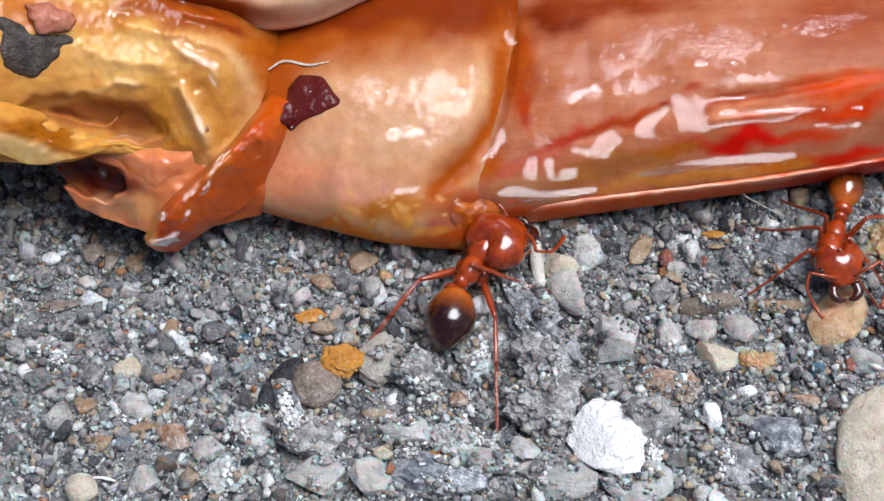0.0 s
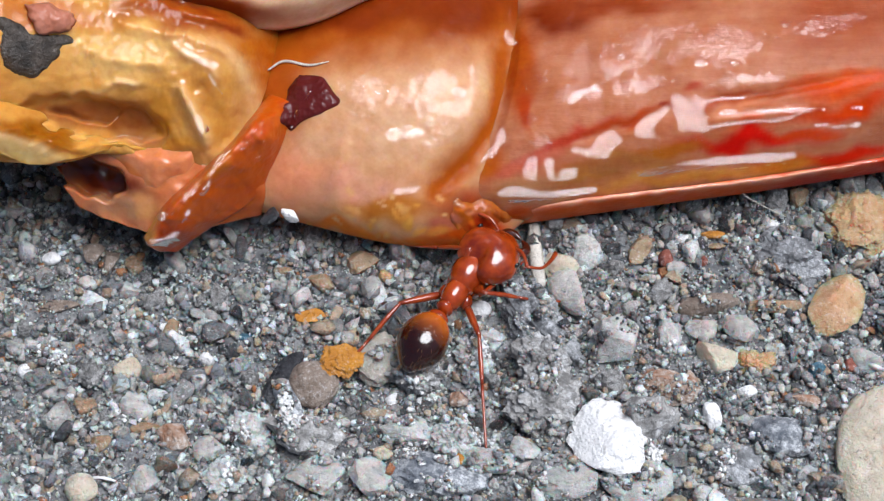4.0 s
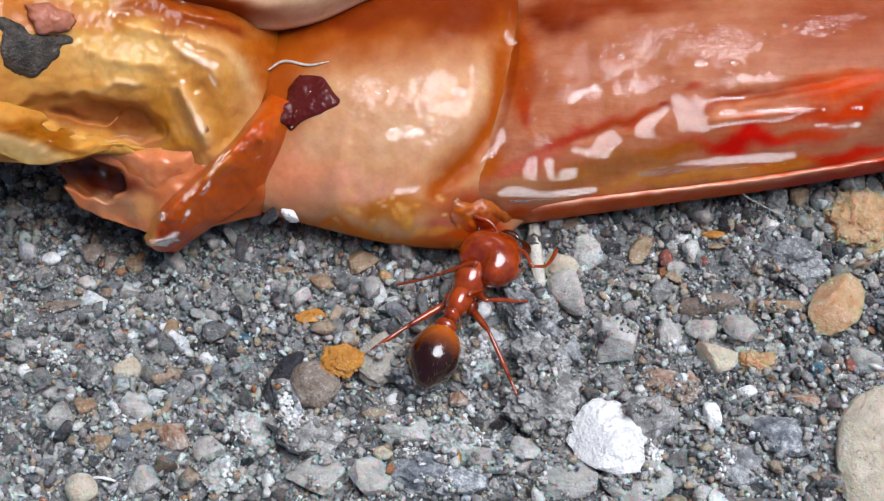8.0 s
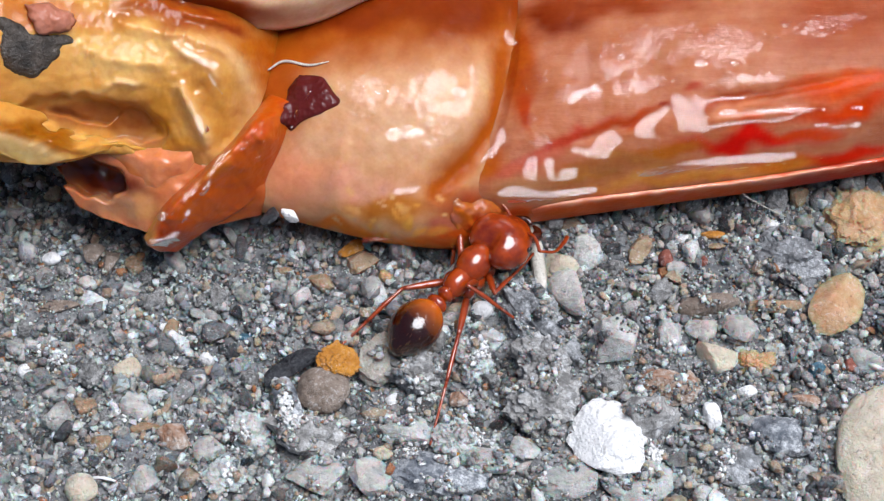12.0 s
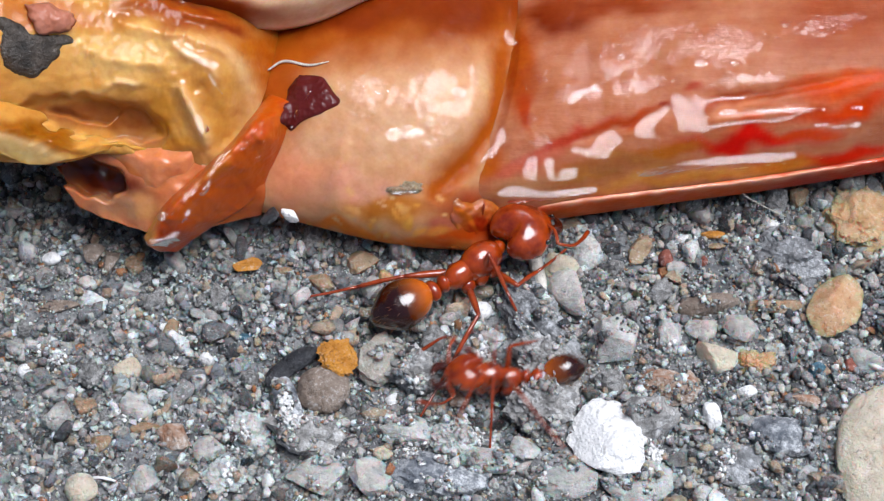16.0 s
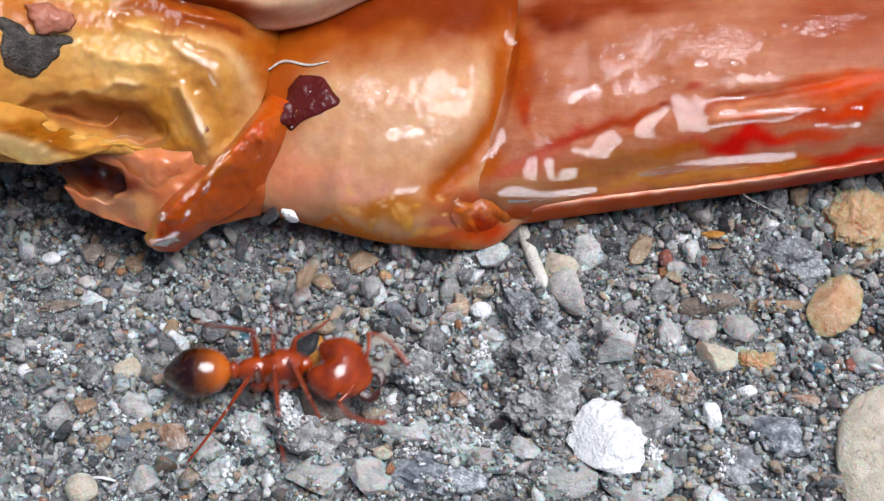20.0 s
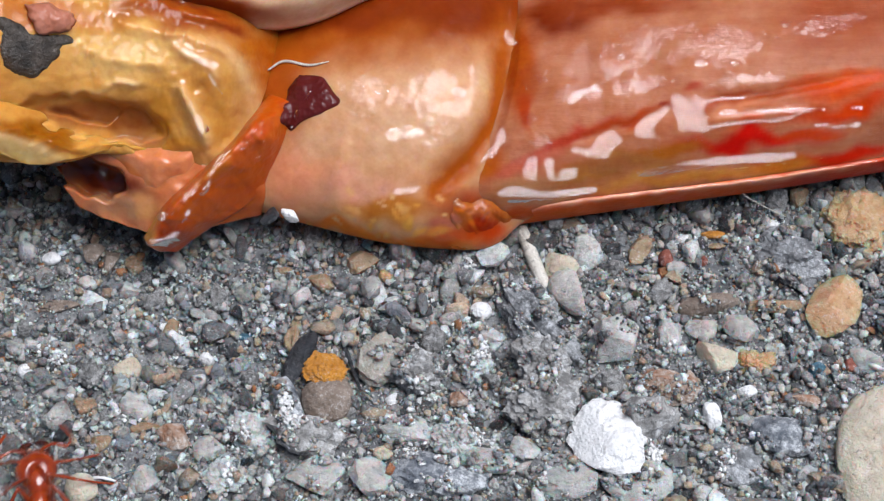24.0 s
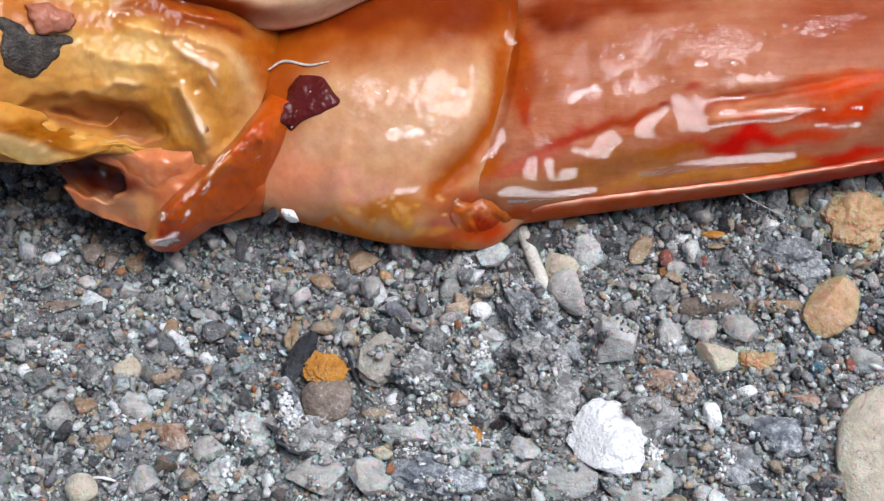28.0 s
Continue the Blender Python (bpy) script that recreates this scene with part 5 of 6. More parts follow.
def ant(k, label, slim=1.0):
    """An ant, k times the size of the large worker: root under its waist, head towards +x."""
    root = new("ant")
    tagged(root, label, "ant", "ants at the shrimp")

    def lump(name, material, shapes, parent, at=None, text=""):
        vs, fs = joined(*shapes)
        return part(name, mesh_of(name, [Vector(v) * k for v in vs], fs, material), parent, text, at)

    thorax = lump("mesosoma", M_ANT, [ellipsoid(0.58, 0.42, 0.45, (1.18, 0, 1.02)), ellipsoid(0.50, 0.31, 0.36, (0.56, 0, 0.94)), ellipsoid(0.3, 0.35, 0.34, (0.86, 0, 0.94), 3), ellipsoid(0.25, 0.2, 0.2, (1.65, 0, 1.05), 3)], root)
    lump("petiole", M_ANT, [ellipsoid(0.16, 0.22, 0.28, (0.04, 0, 1.0), 3), ellipsoid(0.24, 0.1, 0.1, (0.18, 0, 0.86), 3)], root)
    lump("postpetiole", M_ANT, [ellipsoid(0.19, 0.28, 0.26, (-0.28, 0, 1.0), 3), ellipsoid(0.2, 0.12, 0.12, (-0.36, 0, 0.92), 3)], root)
    for x, s in itertools.product((1.35, 0.98, 0.58), (1, -1)):
        lump("coxa", M_ANT, [ellipsoid(0.2, 0.15, 0.24, (x, 0.3 * s, 0.72), 3)], root)
    head = lump("head", M_ANT, [ellipsoid(0.8 * slim, 0.82 * slim ** 1.5, 0.56 * slim, (0, 0, 0), 4, head_shape)], root)
    for s in (1, -1):
        lump("mandible", M_JAW, [tube([(0.58, 0.3 * s, -0.1), (0.85, 0.34 * s, -0.14), (1.0, 0.2 * s, -0.16), (1.02, 0.02 * s, -0.16)], [0.13, 0.14, 0.1, 0.03], 10, 12)], head, None, "dark hooked jaw")
        lump("eye", M_EYE, [ellipsoid(0.09, 0.05, 0.08, (0.24 * slim, 0.71 * s * slim ** 1.5, 0.2 * slim), 3)], head, None, "small black eye")
        lump("antenna", M_ANTLEG, [tube([(0.5, 0.22 * s, 0.2), (0.46, 0.6 * s, 0.42), (0.3, 0.98 * s, 0.4)], [0.045, 0.04, 0.05], 8, 10),
                                   tube([(0.3, 0.98 * s, 0.4), (0.7, 1.1 * s, 0.2), (1.15, 0.95 * s, 0.0), (1.45, 0.8 * s, -0.1)], [0.035, 0.04, 0.055, 0.06], 8, 14)], head)
    gaster = lump("gaster", M_GASTER, [ellipsoid(0.82 * slim, 0.61 * slim ** 1.4, 0.58 * slim, (0, 0, 0), 4, gaster_shape)], root, None, "glossy dark gaster, amber towards the waist")
    rng = random.Random(5)
    hairs = []
    for _ in range(70):
        w, x = rng.uniform(0, 2 * math.pi), rng.uniform(-0.98, 0.3)
        r = math.sqrt(1 - x * x)
        v = Vector((x, r * math.cos(w), r * math.sin(w)))
        p = gaster_shape(v, Vector((v.x * 0.82 * slim, v.y * 0.61 * slim ** 1.4, v.z * 0.58 * slim)))
        d = (v + Vector((-0.7, 0, 0))).normalized()
        hairs.append(tube([p, p + d * 0.1, p + d * 0.17], [0.005, 0.004, 0.001], 3, 2))
    lump("hairs", M_HAIR, hairs, gaster, None, "sparse golden hairs")
    legs = []
    for side, x, femur, rest in LEGS:
        leg = lump("leg", M_ANTLEG, [tube([(0, 0, 0), (0.14, 0, 0.02), (0.3, 0, 0.02), (femur * 0.6, 0, 0.01), (femur, 0, 0)], [0.11, 0.06, 0.095, 0.09, 0.05], 9, 14)], root)
        shin = rest * 0.42
        tibia = lump("tibia", M_ANTLEG, [tube([(-0.03, 0, 0), (shin * 0.5, 0, 0.0), (shin, 0, -0.05)], [0.045, 0.06, 0.045], 8, 10),
                                         tube([(shin, 0, -0.05), (shin + 0.5 * (rest - shin), 0, -0.07), (rest * 0.96, 0, -0.02), (rest, 0, -0.05)], [0.042, 0.035, 0.032, 0.015], 7, 12)], leg)
        legs.append((leg, tibia))
    return root, head, gaster, legs, k


def limb_pose(origin, along, up):
    x = along.normalized()
    y = up.cross(x)
    y = y.normalized() if y.length > 1e-6 else Vector((0, 1, 0))
    z = x.cross(y)
    return Matrix((x, y, z)).transposed().to_4x4(), origin


def leg_poses(i, k, knee, foot):
    """Femur pose in the ant's space and tibia pose in the femur's, from a knee hint and a foot."""
    side, x, femur, rest = LEGS[i]
    s = 1 if side == "L" else -1
    c = Vector((x, 0.26 * s, 0.64)) * k
    femur, rest = femur * k, rest * k
    d = foot - c
    dist = max(rest - femur + 0.08, min(femur + rest - 0.02, d.length))
    foot = c + d.normalized() * dist
    axis = (foot - c).normalized()
    hint = knee - c
    side_way = hint - axis * hint.dot(axis)
    if side_way.length < 1e-4:
        side_way = Vector((0, 0, 1)) - axis * axis.z
    side_way.normalize()
    cosine = (femur ** 2 + dist ** 2 - rest ** 2) / (2 * femur * dist)
    cosine = max(-1, min(1, cosine))
    bend = c + (axis * cosine + side_way * math.sqrt(1 - cosine ** 2)) * femur
    m1, _ = limb_pose(c, bend - c, Vector((0, 0, 1)))
    m1 = Matrix.Translation(c * MM) @ m1
    m2, _ = limb_pose(bend, foot - bend, Vector((0, 0, 1)))
    m2 = Matrix.Translation(bend * MM) @ m2
    return m1, m1.inverted() @ m2


HOME = [((1.75, 0.75, 1.5), (2.3, 1.75, 0.1)), ((1.0, 0.95, 1.55), (1.0, 2.15, 0.1)), ((0.1, 0.95, 1.6), (-1.1, 2.0, 0.1)),
        ((1.75, -0.75, 1.5), (2.3, -1.75, 0.1)), ((1.0, -0.95, 1.55), (1.0, -2.15, 0.1)), ((0.1, -0.95, 1.6), (-1.1, -2.0, 0.1))]


def stance(keys, t, waist, turn, head, head_turn, gaster, gaster_turn, feet=None, head_z=1.2, gaster_z=0.98, head_dip=8, gaster_dip=6):
    """One moment of an ant: waist, head and gaster on the plan in millimetres, their headings, and knees and feet where they are known."""
    keys.append((t, waist[0], waist[1], turn, head, head_turn, gaster, gaster_turn, feet, head_z, gaster_z, head_dip, gaster_dip))


def move(made, keys):
    root, head, gaster, legs, k = made
    body, heads, tails = [], [], []
    limbs = [([], []) for _ in legs]
    stride = 0.0
    for n, row in enumerate(keys):
        t, wx, wy, turn, hd, ht, gs, gt, feet, hz, gz, hdip, gdip = row
        m = place(wx, wy, 0, 0, 0, turn)
        inv = place(wx, wy, 0, 0, 0, turn).inverted()
        body.append((t, m))
        heads.append((t, inv @ place(hd[0], hd[1], hz * k, 0, hdip, ht)))
        tails.append((t, inv @ place(gs[0], gs[1], gz * k, 0, -gdip, gt)))
        if n:
            stride += math.hypot(wx - keys[n - 1][1], wy - keys[n - 1][2])
        for i in range(6):
            if feet and feet[i]:
                kn, ft = [(inv @ (Vector(p) * MM)) / MM for p in feet[i]]
            else:
                phase = stride / (1.7 * k) + (0.5 if i in (0, 2, 4) else 0.0)
                f = phase % 1.0
                swing = (1 - 4 * f if f < 0.5 else -1 + 4 * (f - 0.5)) * 0.5
                lift = 0.0 if f < 0.5 else 0.3 * math.sin((f - 0.5) * 2 * math.pi)
                kn = Vector(HOME[i][0]) * k + Vector((swing * 0.3 * k, 0, 0))
                ft = Vector(HOME[i][1]) * k + Vector((swing * 0.85 * k, 0, lift * k))
            a, b = leg_poses(i, k, kn, ft)
            limbs[i][0].append((t, a))
            limbs[i][1].append((t, b))
    walk(root, body)
    walk(head, heads)
    walk(gaster, tails)
    for (leg, tibia), (a, b) in zip(legs, limbs):
        walk(leg, a)
        walk(tibia, b)


def between(a, b, f):
    """A moment between two stances."""
    def lerp(p, q):
        return tuple(x + (y - x) * f for x, y in zip(p, q)) if isinstance(p, tuple) else p + (q - p) * f

    def turned(p, q):
        return p + ((q - p + 180) % 360 - 180) * f
    row = [lerp(x, y) for x, y in zip(a[:3], b[:3])]
    row += [turned(a[3], b[3]), lerp(a[4], b[4]), turned(a[5], b[5]), lerp(a[6], b[6]), turned(a[7], b[7])]
    row += [None] + [lerp(x, y) for x, y in zip(a[9:], b[9:])]
    return tuple(row)


def stepped(keys, step=0.1):
    """Adds moments between stances that are walked, so that the legs keep stepping."""
    out = []
    for a, b in zip(keys, keys[1:]):
        out.append(a)
        far = math.hypot(b[1] - a[1], b[2] - a[2])
        n = int(round((b[0] - a[0]) / step))
        if b[8] is None and n > 1 and far > 0.5 and b[0] - a[0] < 1.5:
            out += [between(a, b, i / n) for i in range(1, n)]
    return out + keys[-1:]


forager = ant(1.0, "large red-brown fire ant with a big head gnawing the shrimp")
runner = ant(0.8, "smaller red-brown ant hurrying across the grit", 0.82)
carrier = ant(0.9, "red-brown ant beside the shell dragging a crumb", 0.88)


def motions():
    keys = []
    stance(keys, 0.0, (0.42, -1.57), 56.8, (1.37, -0.45), 39.1, (0.19, -2.53), 76.4, [((0.39, 0.24, 0.90), (1.06, 0.29, 1.95)), ((-0.10, 0.24, 0.90), (-1.66, 0.20, 1.89)), ((-0.87, -1.78, 0.90), (-2.31, -3.50, 0.25)), ((1.92, -1.14, 0.90), (2.17, -0.09, 0.25)), ((1.65, -1.33, 0.90), (2.76, -1.36, 0.25)), ((1.42, -3.02, 0.90), (1.29, -5.15, 0.25))])
    stance(keys, 0.5, (0.08, -2.07), 56.3, (1.24, -0.72), 38.7, (-0.56, -2.94), 53.7, [((0.36, -0.01, 0.90), (-0.33, 0.00, 1.77)), ((-0.05, -0.66, 0.90), (-0.47, 0.16, 1.28)), ((-1.68, -1.85, 0.90), (-3.04, -2.65, 0.25)), ((1.92, -1.14, 0.90), (2.10, -0.25, 0.25)), ((1.30, -1.62, 0.90), (2.83, -1.55, 0.25)), ((0.81, -3.10, 0.90), (0.60, -5.52, 0.25))])
    stance(keys, 1.0, (0.01, -2.15), 57.2, (1.21, -0.80), 34.4, (-0.72, -3.03), 50.4, [((0.22, -0.34, 0.90), (-0.47, 0.04, 1.20)), ((-0.12, -0.98, 0.90), (-0.26, 0.00, 1.77)), ((-1.81, -1.78, 0.90), (-3.37, -2.81, 0.25)), ((1.92, -1.30, 0.90), (2.05, -0.42, 0.25)), ((1.17, -1.70, 0.90), (2.82, -1.63, 0.25)), ((0.61, -3.10, 0.90), (0.08, -5.67, 0.25))])
    stance(keys, 1.5, (-0.08, -2.23), 54.6, (1.17, -0.80), 38.7, (-0.83, -3.07), 48.3, [((0.22, -0.25, 0.90), (-0.40, 0.22, 1.31)), ((0.01, -0.50, 0.90), (-0.46, 0.06, 1.81)), ((-1.96, -1.30, 0.90), (-3.34, -1.71, 0.25)), ((1.92, -1.30, 0.90), (2.05, -0.42, 0.25)), ((1.14, -1.70, 0.90), (2.94, -1.58, 0.25)), ((0.61, -3.05, 0.90), (0.21, -5.67, 0.25))])
    stance(keys, 2.0, (-0.12, -2.18), 50.8, (1.14, -0.82), 41.0, (-0.79, -3.07), 53.1, [((0.25, -0.17, 0.90), (-0.22, 0.27, 1.93)), ((0.01, -0.50, 0.90), (-0.53, 0.10, 1.83)), ((-1.97, -0.95, 0.90), (-3.38, -0.74, 0.25)), ((1.92, -1.30, 0.90), (2.05, -0.42, 0.25)), ((1.10, -1.70, 0.90), (2.96, -1.55, 0.25)), ((0.61, -3.02, 0.90), (0.28, -5.67, 0.25))])
    stance(keys, 2.5, (-0.08, -2.23), 53.8, (1.15, -0.84), 39.3, (-0.69, -3.07), 53.8, [((0.28, -0.21, 0.90), (-0.19, 0.06, 1.81)), ((-0.03, -0.58, 0.90), (-0.81, 0.04, 1.20)), ((-1.41, -1.78, 0.90), (-3.04, -2.65, 0.25)), ((1.92, -1.30, 0.90), (2.05, -0.42, 0.25)), ((1.03, -1.70, 0.90), (3.00, -1.60, 0.25)), ((0.67, -3.02, 0.90), (0.29, -5.71, 0.25))])
    stance(keys, 3.0, (-0.01, -2.23), 56.5, (1.15, -0.85), 38.4, (-0.59, -3.10), 56.6, [((0.29, -0.25, 0.90), (-0.19, 0.22, 1.31)), ((-0.05, -0.69, 0.90), (-1.04, -0.19, 1.06)), ((-1.27, -2.21, 0.90), (-2.67, -3.81, 0.25)), ((1.92, -1.30, 0.90), (2.05, -0.42, 0.25)), ((0.96, -1.70, 0.90), (3.03, -1.63, 0.25)), ((0.72, -2.99, 0.90), (0.31, -5.74, 0.25))])
    stance(keys, 4.5, (0.05, -2.34), 60.5, (1.15, -0.92), 37.5, (-0.43, -3.25), 62.3, [((0.29, -0.30, 0.90), (-0.22, -0.03, 1.75)), ((-0.05, -0.90, 0.90), (-1.17, 0.07, 0.25)), ((-1.20, -2.32, 0.90), (-2.99, -4.03, 0.25)), ((1.92, -1.30, 0.90), (2.03, -0.50, 0.25)), ((0.96, -1.78, 0.90), (2.99, -1.61, 0.25)), ((0.88, -3.05, 0.90), (1.39, -5.67, 0.25))])
    stance(keys, 6.0, (0.15, -2.46), 64.8, (1.18, -0.99), 37.2, (-0.25, -3.40), 67.0, [((0.29, -0.34, 0.90), (-0.26, 0.00, 1.77)), ((-0.05, -1.11, 0.90), (-1.20, -0.12, 0.25)), ((-1.13, -2.43, 0.90), (-3.26, -4.18, 0.25)), ((1.92, -1.30, 0.90), (1.95, -0.74, 0.25)), ((0.96, -1.85, 0.90), (2.96, -1.58, 0.25)), ((1.01, -3.10, 0.90), (2.31, -5.59, 0.25))])
    stance(keys, 7.0, (0.17, -2.46), 65.4, (1.18, -0.97), 39.0, (-0.21, -3.46), 68.9, [((0.29, -0.34, 0.90), (-0.26, 0.00, 1.77)), ((-0.05, -1.14, 0.90), (-1.20, -0.25, 0.25)), ((-0.93, -2.46, 0.90), (-3.23, -4.15, 0.25)), ((1.92, -1.30, 0.90), (1.95, -0.74, 0.25)), ((1.00, -1.85, 0.90), (2.96, -1.58, 0.25)), ((1.07, -3.08, 0.90), (2.29, -5.52, 0.25))])
    stance(keys, 8.0, (0.21, -2.49), 65.3, (1.20, -0.95), 43.8, (-0.19, -3.55), 69.3, [((0.29, -0.34, 0.90), (-0.22, 0.00, 1.77)), ((0.01, -1.30, 0.90), (-1.16, -1.15, 0.25)), ((-0.66, -2.50, 0.90), (-3.19, -4.11, 0.25)), ((1.92, -1.30, 0.90), (1.95, -0.74, 0.25)), ((1.16, -1.90, 0.90), (2.96, -1.58, 0.25)), ((1.12, -3.02, 0.90), (2.25, -5.37, 0.25))])
    stance(keys, 8.5, (0.21, -2.38), 62.4, (1.22, -0.93), 43.6, (-0.19, -3.34), 67.3, [((0.29, -0.34, 0.90), (-0.22, 0.16, 1.28)), ((-0.33, -1.30, 0.90), (-1.30, -0.74, 0.25)), ((-0.86, -2.56, 0.90), (-3.00, -3.88, 0.25)), ((1.92, -1.30, 0.90), (1.95, -0.91, 0.25)), ((1.09, -1.93, 0.90), (2.41, -1.87, 0.25)), ((0.88, -3.10, 0.90), (1.54, -4.78, 0.25))])
    stance(keys, 9.0, (-0.79, -2.54), 52.5, (0.69, -0.92), 36.1, (-1.35, -3.55), 61.0, [((-0.57, -1.11, 0.90), (-0.52, -0.02, 1.17)), ((-1.07, -1.30, 0.90), (-1.32, 0.40, 2.02)), ((-2.33, -2.87, 0.90), (-3.44, -3.50, 0.25)), ((1.17, -1.46, 0.90), (1.67, -1.07, 0.25)), ((0.82, -1.96, 0.90), (1.38, -2.02, 0.25)), ((0.01, -3.78, 0.90), (0.15, -5.23, 0.25))])
    stance(keys, 9.5, (-0.70, -2.65), 57.8, (0.61, -0.85), 45.6, (-1.09, -3.61), 68.0, [((-0.57, -0.98, 0.90), (-0.50, 0.07, 0.25)), ((-1.28, -1.30, 0.90), (-1.65, -0.42, 0.25)), ((-1.99, -3.02, 0.90), (-3.13, -4.03, 0.25)), ((1.17, -1.46, 0.90), (1.67, -0.91, 0.25)), ((0.86, -2.09, 0.90), (1.98, -2.49, 0.25)), ((0.05, -3.63, 0.90), (0.08, -5.15, 0.25))])
    stance(keys, 10.0, (-0.56, -2.77), 64.1, (0.55, -0.80), 53.3, (-0.95, -3.67), 66.6, [((-0.60, -0.98, 0.90), (-0.54, -0.17, 0.25)), ((-1.44, -1.38, 0.90), (-1.81, -1.42, 0.25)), ((-1.65, -3.17, 0.90), (-2.85, -4.48, 0.25)), ((1.06, -1.54, 0.90), (1.64, -0.50, 0.25)), ((0.82, -2.17, 0.90), (2.52, -2.73, 0.25)), ((0.08, -3.40, 0.90), (0.08, -5.08, 0.25))])
    stance(keys, 10.5, (-0.21, -3.08), 76.0, (0.26, -0.97), 80.1, (-0.65, -3.98), 64.2, [((-0.57, -1.30, 0.90), (-0.68, -0.25, 0.25)), ((-1.14, -1.93, 0.90), (-1.91, -1.63, 0.25)), ((-1.58, -3.63, 0.90), (-2.88, -5.67, 0.25)), ((1.06, -1.70, 0.90), (1.63, -0.66, 0.25)), ((0.86, -2.25, 0.90), (2.52, -2.68, 0.25)), ((0.54, -4.08, 0.90), (0.54, -5.45, 0.25))])
    stance(keys, 11.0, (0.01, -3.23), 77.8, (0.58, -1.18), 66.8, (-0.49, -4.16), 61.6, [((-0.53, -1.35, 0.90), (-0.68, -0.17, 0.25)), ((-0.96, -2.17, 0.90), (-1.97, -1.71, 0.25)), ((-1.51, -3.86, 0.90), (-2.79, -6.36, 0.25)), ((1.00, -1.78, 0.90), (1.67, -0.74, 0.25)), ((0.89, -2.32, 0.90), (2.52, -2.65, 0.25)), ((0.67, -4.31, 0.90), (0.68, -5.55, 0.25))])
    stance(keys, 11.5, (0.01, -2.89), 69.9, (0.75, -1.04), 65.1, (-0.34, -3.76), 67.7, [((-0.46, -1.14, 0.90), (-0.54, 0.07, 0.25)), ((-0.80, -1.93, 0.90), (-1.99, -1.07, 0.25)), ((-1.52, -3.33, 0.90), (-2.82, -5.37, 0.25)), ((1.16, -1.78, 0.90), (1.81, -0.74, 0.25)), ((1.02, -2.25, 0.90), (2.52, -2.65, 0.25)), ((0.54, -3.78, 0.90), (0.34, -5.67, 0.25))])
    stance(keys, 12.0, (0.05, -1.91), 50.7, (1.45, -0.45), 38.9, (-0.66, -2.79), 51.0, [((0.36, -0.34, 0.90), (0.38, 0.06, 1.81)), ((-0.12, -0.50, 0.90), (-1.95, -0.30, 0.99)), ((-1.41, -1.78, 0.90), (-3.01, -3.42, 0.25)), ((1.64, -1.46, 0.90), (2.31, -0.17, 0.25)), ((1.43, -2.17, 0.90), (2.52, -2.65, 0.25)), ((0.35, -3.25, 0.90), (-0.37, -5.89, 0.25))])
    stance(keys, 12.5, (0.08, -1.91), 50.7, (1.43, -0.43), 42.5, (-0.66, -2.76), 48.9, [((0.36, -0.34, 0.90), (0.38, 0.04, 1.79)), ((-0.12, -0.58, 0.90), (-1.70, -0.30, 0.99)), ((-1.41, -1.70, 0.90), (-3.23, -2.96, 0.25)), ((1.64, -1.46, 0.90), (2.34, -0.17, 0.25)), ((1.43, -2.09, 0.90), (2.45, -2.68, 0.25)), ((0.37, -3.17, 0.90), (-0.25, -5.67, 0.25))])
    stance(keys, 13.5, (0.04, -1.65), 39.2, (1.73, -0.22), 41.9, (-0.75, -2.37), 42.4, [((0.29, -0.01, 0.90), (-0.19, 0.29, 1.95)), ((0.49, -0.34, 0.90), (-0.33, -0.02, 1.17)), ((-1.34, -1.46, 0.90), (-3.73, -2.18, 0.25)), ((1.99, -1.30, 0.90), (2.80, -0.09, 0.25)), ((1.46, -1.93, 0.90), (2.28, -2.71, 0.25)), ((0.55, -2.71, 0.90), (-0.18, -5.08, 0.25))])
    stance(keys, 14.5, (0.01, -1.39), 35.6, (1.97, -0.01), 34.6, (-0.84, -2.04), 37.4, [((0.22, 0.32, 0.90), (-0.60, 0.52, 2.09)), ((0.91, -0.17, 0.90), (0.90, 0.04, 1.79)), ((-1.28, -1.22, 0.90), (-4.24, -1.63, 0.25)), ((2.19, -1.30, 0.90), (3.01, 0.04, 0.25)), ((1.50, -1.78, 0.90), (2.18, -2.78, 0.25)), ((0.62, -2.32, 0.90), (0.01, -4.03, 0.25))])
    stance(keys, 15.0, (-0.05, -1.55), 35.1, (1.93, -0.18), 33.8, (-0.92, -2.15), 34.9, [((0.22, 0.32, 0.90), (-0.65, 0.57, 2.12)), ((0.91, -0.17, 0.90), (0.92, 0.06, 1.81)), ((-1.28, -1.22, 0.90), (-4.17, -1.63, 0.25)), ((2.26, -1.30, 0.90), (3.01, 0.07, 0.25)), ((1.57, -1.78, 0.90), (2.18, -2.81, 0.25)), ((0.62, -2.40, 0.90), (-0.05, -4.18, 0.25))])
    stance(keys, 16.0, (0.00, -1.60), 36.9, (1.94, -0.18), 34.7, (-0.98, -2.15), 29.4, [((0.06, 0.35, 0.90), (-0.71, 0.54, 2.11)), ((0.94, -0.09, 0.90), (1.01, 0.15, 1.86)), ((-1.28, -1.22, 0.90), (-4.10, -1.63, 0.25)), ((2.12, -1.30, 0.90), (3.08, -0.09, 0.25)), ((1.50, -1.78, 0.90), (2.18, -2.74, 0.25)), ((0.65, -2.34, 0.90), (-0.52, -4.78, 0.25))])
